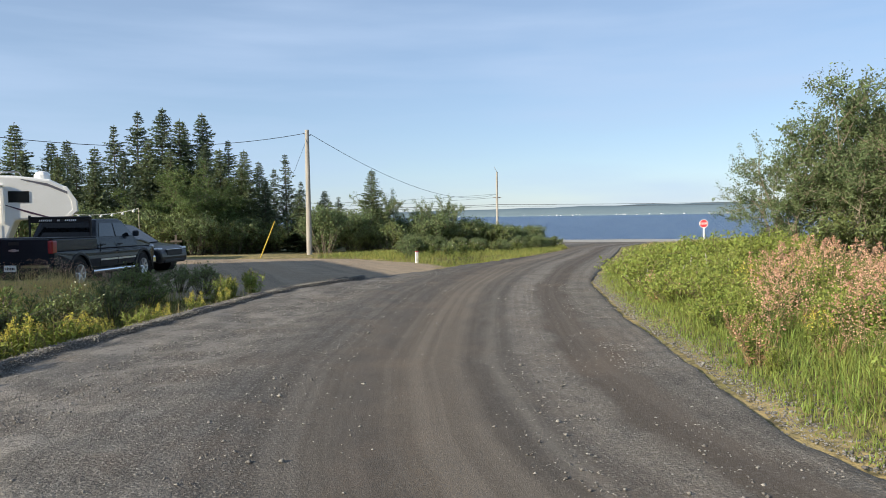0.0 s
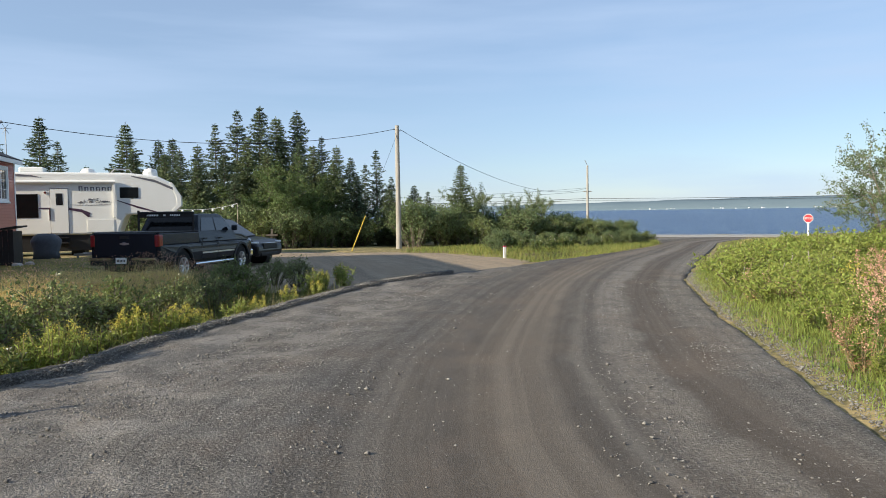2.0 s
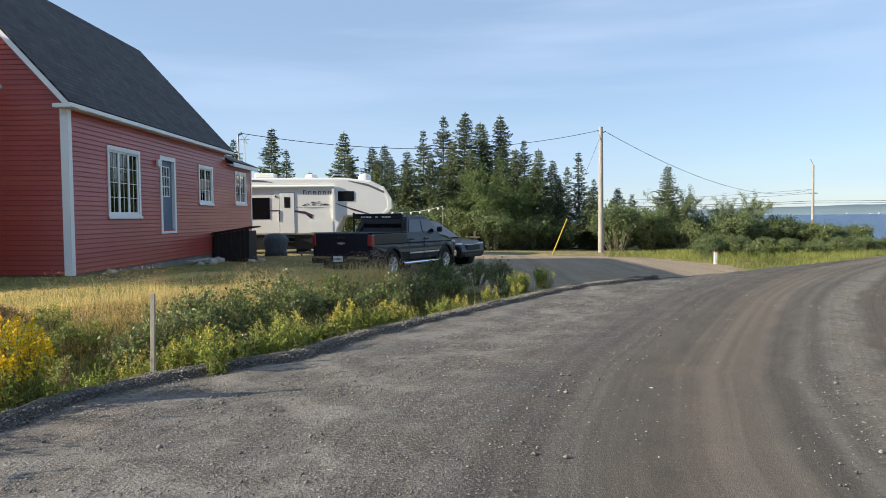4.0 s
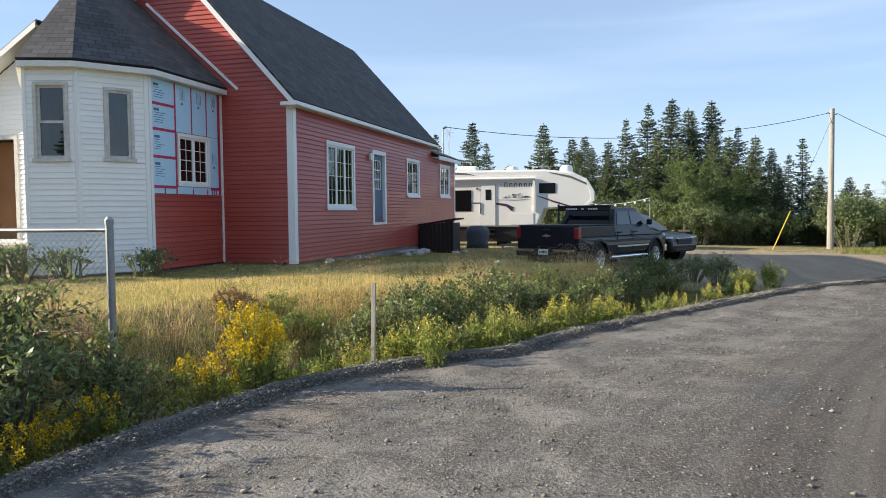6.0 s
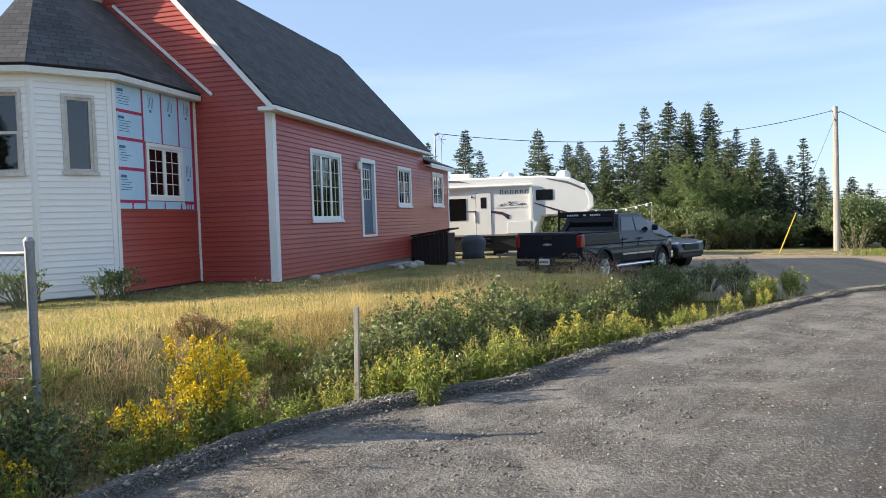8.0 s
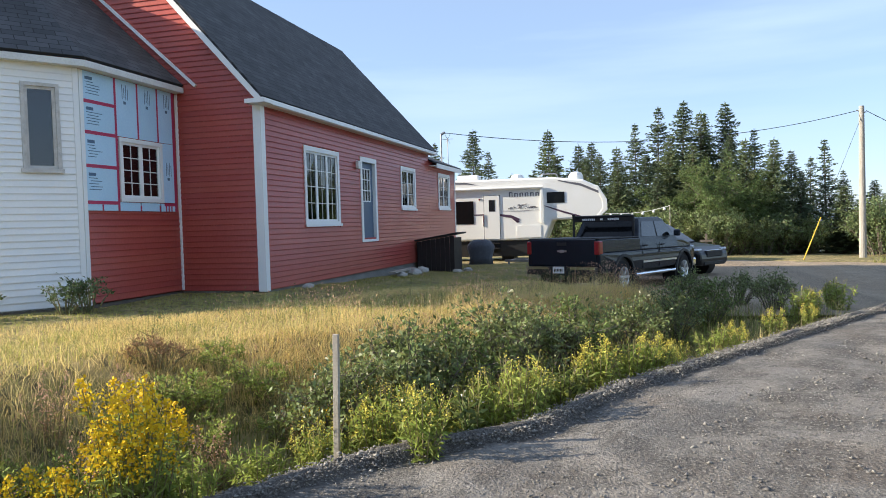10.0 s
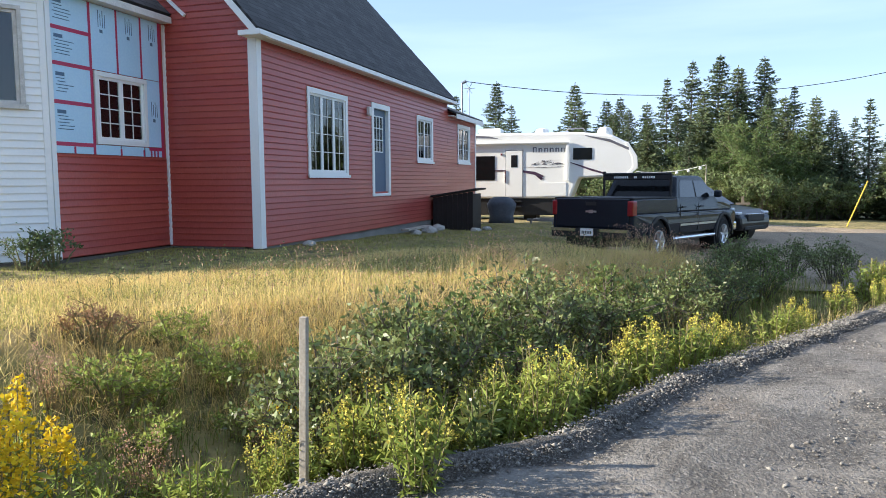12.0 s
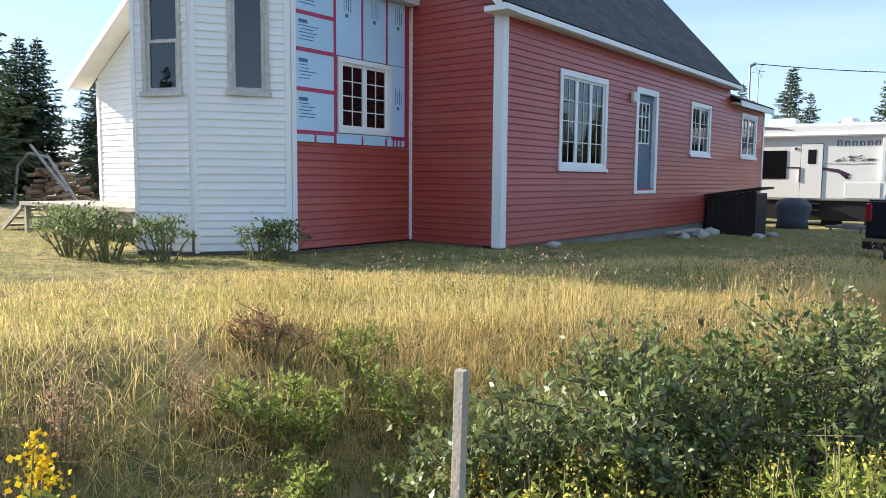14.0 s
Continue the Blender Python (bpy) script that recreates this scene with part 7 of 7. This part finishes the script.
for k in range(-16, int(L / s) + 16):
    for sg in (1, -1):
        x0, x1 = k * s, k * s + sg * 0.92
        z0, z1 = 0.02, 0.94
        a, b = (x0, z0), (x1, z1)
        lo, hi = max(0.0, min(x0, x1)), min(L, max(x0, x1))
        if hi - lo < 0.02:
            continue
        za = z0 + (lo - x0) / (x1 - x0) * (z1 - z0)
        zb = z0 + (hi - x0) / (x1 - x0) * (z1 - z0)
        w = lambda q: (2.62 - q * 0.9983, -9.08 - q * 0.057)
        g.tube((*w(lo), za), (*w(hi), zb), 0.0017, None, 3, False)
tagged(part("wire_mesh", g, M["steel"], fence, "diamond wire mesh"), kind="stuff")

# ---------- stake, marker, sign, poles ----------
sk = thing("wooden_stake", "pale grey wooden survey stake in the ditch", "stake", Matrix.Translation((4.44, -7.15, 0)) @ Matrix.Rotation(radians(1.5), 4, "Y"))
part("stake", Geo().box(-0.022, 0.022, -0.018, 0.018, gz(4.44, -7.15) - 0.1, 0.31), M["wood"], sk, bevel=0.003)
bo = thing("marker_post", "small white marker post beside the driveway", "post", Matrix.Translation((16.95, 10.1, gz(16.95, 10.1))))
part("post", Geo().box(-0.05, 0.05, -0.05, 0.05, -0.1, 0.42), M["whiteold"], bo, bevel=0.01)
part("band", Geo().box(-0.052, 0.052, -0.052, 0.052, 0.40, 0.44), M["tape"], bo)
SP = Vector((57.6, 40.7))
sz = float(base_z(SP.x, SP.y))
sd = (Vector((7.6, -15.2)) - SP).normalized()
ss = thing("stop_sign", "red stop sign on a white post", "sign", Matrix.Translation((SP.x, SP.y, sz)) @ Matrix.Rotation(math.atan2(sd.y, sd.x) + math.pi / 2, 4, "Z"))
part("post", Geo().box(-0.07, 0.07, 0.0, 0.10, -0.2, 1.35), M["white"], ss)
oct_ = lambda r: [(r * math.cos(radians(22.5 + 45 * k)), 1.72 + r * math.sin(radians(22.5 + 45 * k))) for k in range(8)]
M["signred"] = mat("red_sign_face", (0.55, 0.02, 0.03), None, 0.5)
part("rim", Geo().prism(oct_(0.42), -0.02, 0.0, "y"), M["white"], ss)
face = part("face", Geo().prism(oct_(0.38), -0.03, -0.0202, "y"), M["signred"], ss)
cu = bpy.data.curves.new("word", "FONT")
cu.body, cu.size, cu.align_x, cu.align_y, cu.extrude = "STOP", 0.27, "CENTER", "CENTER", 0.002
tmp = bpy.data.objects.new("word", cu)
scene.collection.objects.link(tmp)
me = bpy.data.meshes.new_from_object(tmp)
bpy.data.objects.remove(tmp)
me.materials.append(M["white"])
wd = new("word", me)
wd.parent = ss
wd.matrix_basis = pose(0, -0.034, 1.72, 90, 0, 0)

p1 = Vector((15.735, 22.865, gz(15.735, 22.865)))
po = thing("utility_pole", "weathered wooden utility pole with a guy wire", "utility pole", Matrix.Translation(p1))
H1 = 5.64 - p1.z
part("pole", Geo().tube((0, 0, -0.3), (0.0, 0.0, H1), 0.15, 0.105, 14), M["pole"], po)
part("bracket", Geo().tube((0, 0, H1 - 0.25), (-0.22, -0.05, H1 - 0.18), 0.025).tube((0, 0, H1 - 0.3), (0.2, 0.1, H1 - 0.25), 0.025), M["steel"], po)
gb = Vector((12.65, 18.89, gz(12.65, 18.89)))
gl_ = gb - p1
top = Vector((0, 0, H1 - 0.45))
part("guy_wire", Geo().tube(top, gl_, 0.008, 0.008, 4), M["wire"], po)
dirg = (top - gl_).normalized()
part("guy_guard", Geo().tube(gl_, gl_ + dirg * 2.15, 0.024, 0.022, 8), M["yellow"], po, "yellow plastic guy guard")
p2 = Vector((45.6, 60.8, float(base_z(45.6, 60.8))))
po2 = thing("utility_pole", "slim grey utility pole by the shore road", "utility pole", Matrix.Translation(p2))
H2 = 6.05 - p2.z
part("pole", Geo().tube((0, 0, -0.3), (0, 0, H2), 0.16, 0.10, 12), M["pole"], po2)
part("cross_arm", Geo().box(-0.5, 0.5, -0.05, 0.05, 4.9, 5.0), M["pole"], po2)
part("insulator", Geo().tube((0, 0, H2), (-0.25, 0.1, H2 + 0.6), 0.03), M["steel"], po2)


def cable(name, a, b, sag, r=0.018, label="black overhead cable"):
    a, b = Vector(a), Vector(b)
    pts = []
    for k in range(25):
        t = k / 24
        p = a.lerp(b, t)
        p.z -= sag * 4 * t * (1 - t)
        pts.append(p)
    t_ = thing(name, label, "cable")
    part("strand", Geo().path(pts, r, 5), M["wire"], t_)


t1 = p1 + Vector((0, 0, H1 - 0.2))
cable("overhead_cable", t1 + Vector((-0.2, 0, 0.0)), (-0.28, 14.05, 4.48), 0.75, 0.013, "black service cable from pole to house")
cable("overhead_cable", t1 + Vector((0.2, 0.1, 0)), p2 + Vector((-0.3, -0.3, 5.3)), 1.5, 0.013, "black cable from pole to shore road pole")
n0 = Vector((0.8, -0.6, 0))
for zz, rr in ((4.15, 0.022), (3.95, 0.018)):
    a = p2 + Vector((0, 0, zz))
    cable("overhead_cable", a, a + n0 * 60 + Vector((0, 0, 0.35)), 0.35, rr, "thin cable along the shore road")
    cable("overhead_cable", a, a - n0 * 60 + Vector((0, 0, 0.1)), 0.35, rr, "thin cable along the shore road")
for zz in (5.35, 4.95):
    cable("overhead_cable", p2 + Vector((0, 0, zz)), p2 + Vector((0, 0, zz + 0.2)) - n0 * 55, 0.8, 0.013, "thin cable along the shore road")

# string of lamps and a little cross beyond the pickup
sl_ = thing("string_lights", "string of pale globe lamps on a thin pole", "string lights", Matrix.Translation((5.4, 14.5, gz(5.4, 14.5) - 0.25)))
part("pole", Geo().tube((2.2, 0.3, -0.1), (2.2, 0.3, 2.4), 0.014), M["wood"], sl_)
part("pole", Geo().tube((0.0, 0.0, -0.1), (0.0, 0.0, 2.2), 0.014), M["wood"], sl_)
pts = [Vector((2.2 * t, 0.3 * t, 2.2 + 0.2 * t - 0.28 * 4 * t * (1 - t) * 0.4)) for t in [k / 12 for k in range(13)]]
part("cord", Geo().path(pts, 0.01, 4), M["whiteold"], sl_)
for k in range(1, 12, 2):
    bm = bmesh.new()
    bmesh.ops.create_icosphere(bm, subdivisions=2, radius=0.05)
    me = bpy.data.meshes.new("globe")
    bmesh.ops.translate(bm, verts=bm.verts, vec=pts[k] - Vector((0, 0, 0.06)))
    bm.to_mesh(me)
    bm.free()
    me.materials.append(M["plate"])
    o = new("globe", me)
    o.parent = sl_
M["post_wood"] = mat("dark_weathered_wood", (0.11, 0.09, 0.07), (0.2, 0.17, 0.13), 0.9, 5, 50, 0.2)
cr = thing("wooden_cross", "small weathered wooden cross-shaped post in the yard", "post", Matrix.Translation((9.0, 17.6, gz(9.0, 17.6))))
part("post", Geo().box(-0.04, 0.04, -0.04, 0.04, -0.1, 1.15), M["post_wood"], cr)
part("arm", Geo().box(-0.24, 0.24, -0.065, -0.041, 0.84, 0.92), M["post_wood"], cr)

# dead branches on the verge
db = thing("branch_heap", "heap of dead grey branches on the verge", "branches", Matrix.Translation((17.9, -3.0, gz(17.9, -3.0))))
rb = random.Random(9)
for k in range(26):
    a = Vector((rb.uniform(-0.9, 0.9), rb.uniform(-0.7, 0.7), rb.uniform(0.02, 0.3)))
    b = a + Vector((rb.gauss(0, 0.22), rb.gauss(0, 0.22), rb.uniform(-0.05, 0.5)))
    part("branch", Geo().tube(a, b, 0.018, 0.008, 5), M["wood"], db)

# ---------- loose stones and the ridge at the road's edge ----------
def pebbles(name, x, y, z, r, rg, material, label):
    n = len(x)
    o = np.array([[1, 0, 0], [-1, 0, 0], [0, 1, 0], [0, -1, 0], [0, 0, 1], [0, 0, -1]], float)
    v = o[None] * rg.uniform(0.55, 1.15, (n, 6, 1)) + rg.normal(size=(n, 6, 3)) * 0.16
    a = rg.uniform(0, 6.28, n)
    c, s_ = np.cos(a), np.sin(a)
    vx, vy = v[..., 0] * c[:, None] - v[..., 1] * s_[:, None], v[..., 0] * s_[:, None] + v[..., 1] * c[:, None]
    v = np.stack([vx, vy, v[..., 2] * 0.62], -1) * r[:, None, None] + np.stack([x, y, z + 0.12 * r], 1)[:, None]
    f = np.array([[0, 2, 4], [2, 1, 4], [1, 3, 4], [3, 0, 4], [2, 0, 5], [1, 2, 5], [3, 1, 5], [0, 3, 5]])
    f = (f[None] + 6 * np.arange(n)[:, None, None]).reshape(-1, 3)
    return tagged(new(name, fast_mesh(name, v.reshape(-1, 3), f, material)), label, "gravel", kind="stuff")


M["pebble"] = mat("mixed_grey_gravel_stones", (0.11, 0.104, 0.095), (0.25, 0.238, 0.216), 0.95, 20, 80, 0.2, rand=0.45)
M["pebbledark"] = mat("dark_damp_gravel", (0.12, 0.113, 0.102), (0.30, 0.283, 0.252), 0.95, 12, 80, 0.3, rand=0.4)
rg = np.random.default_rng(77)


def road_top(x, y):
    dl, dr = -signed(EDGE_L, x, y), signed(EDGE_R, x, y)
    t = np.clip(dl / np.maximum(dl + dr, 0.1), 0, 1)
    return base_z(x, y) + 0.03 * (1 - (2 * t - 1) ** 2)


x, y = scatter(rg, 150000, 2.5, 17, -15, 5, lambda x, y: (signed(EDGE_L, x, y) < -0.02) & (signed(EDGE_R, x, y) > 0.05))
dl = -signed(EDGE_L, x, y)
dr = signed(EDGE_R, x, y)
stony = np.interp(dr, [0, 0.7, 0.95, 1.4, 1.6, 2.1, 2.5, 3.7, 4.4, 5.2], [1, 0.9, 0.15, 0.15, 0.9, 0.4, 0.12, 0.12, 0.7, 1])
keep = rg.random(len(x)) < stony * np.clip(0.30 + 0.75 * np.exp(-dl / 1.1) + 0.6 * np.exp(-dr / 0.9) + 0.35 * (patchy(x, y, 0.4, 4) > 0.75), 0, 1)
x, y = x[keep], y[keep]
pebbles("loose_gravel", x, y, road_top(x, y), np.minimum(rg.lognormal(-4.95, 0.5, len(x)), 0.032), rg, M["pebble"], "loose pale and dark gravel stones on the road")
x, y = scatter(rg, 9000, 3.0, 4.9, -8.9, -6.9, lambda x, y: (np.hypot(x - 3.9, (y + 7.9) * 0.8) < 0.95) & (signed(EDGE_L, x, y) > 0.1))
pebbles("ditch_gravel", x, y, ground_z(x, y), np.minimum(rg.lognormal(-4.6, 0.5, len(x)), 0.035), rg, M["pebbledark"], "dark gravel washed into the ditch")
x, y = scatter(rg, 240000, 11, 19, -14, 3, lambda x, y: (signed(EDGE_R, x, y) < 0.1) & (signed(EDGE_R, x, y) > -0.75) & (rg.random(len(x)) < np.interp(-signed(EDGE_R, x, y), [0, 0.7], [1, 0.25])))
pebbles("verge_gravel", x, y, ground_z(x, y), np.minimum(rg.lognormal(-4.8, 0.5, len(x)), 0.03), rg, M["pebble"], "scattered gravel along the verge")
# ridge of pushed-up gravel
el = smooth_line(EDGE_L[1:12], 0.12)
g = Geo()
prof = [(-0.12, -0.035), (-0.07, 0.015), (-0.025, 0.085), (0.025, 0.09), (0.09, 0.02), (0.24, -0.2)]
for i, p in enumerate(el):
    q = el[min(i + 1, len(el) - 1)] - el[max(i - 1, 0)]
    nn = np.array([-q[1], q[0]]) / np.linalg.norm(q)
    for o, z in prof:
        w = 1 + 0.5 * noise.noise(Vector((p[0] * 1.1, p[1] * 1.1, 5)))
        c = p + nn * (o + 0.05 * noise.noise(Vector((p[0] * 3, p[1] * 3, o * 9))))
        g.v.append((c[0], c[1], float(base_z(c[0], c[1])) + z * w + 0.03 * noise.noise(Vector((c[0] * 7, c[1] * 7, 1)))))
k = len(prof)
g.f = [(i * k + j, i * k + j + 1, (i + 1) * k + j + 1, (i + 1) * k + j) for i in range(len(el) - 1) for j in range(k - 1)]
M["ridge"] = gravel_mat("dark_loose_gravel", (0.095, 0.088, 0.08), (0.175, 0.163, 0.146), (0.06, 0.056, 0.05), (0.12, 0.10, 0.08))
solid("gravel_ridge", g, M["ridge"], "low ridge of dark gravel along the road edge", "gravel", kind="structure", smooth=True)
i = rg.integers(0, len(el), 46000)
o = rg.normal(0.0, 0.065, len(i))
q = np.gradient(el, axis=0)
nn = np.stack([-q[:, 1], q[:, 0]], 1) / np.linalg.norm(q, axis=1)[:, None]
c = el[i] + nn[i] * o[:, None] + rg.normal(size=(len(i), 2)) * 0.05
zz = base_z(c[:, 0], c[:, 1]) + np.interp(o, [-0.34, -0.18, -0.10, -0.04, 0.03, 0.11, 0.28], [0.0, 0.0, 0.012, 0.075, 0.085, 0.02, -0.17])
pebbles("ridge_gravel", c[:, 0], c[:, 1], zz, np.minimum(rg.lognormal(-5.0, 0.5, len(i)), 0.03), rg, M["pebbledark"], "dark gravel stones along the road edge")
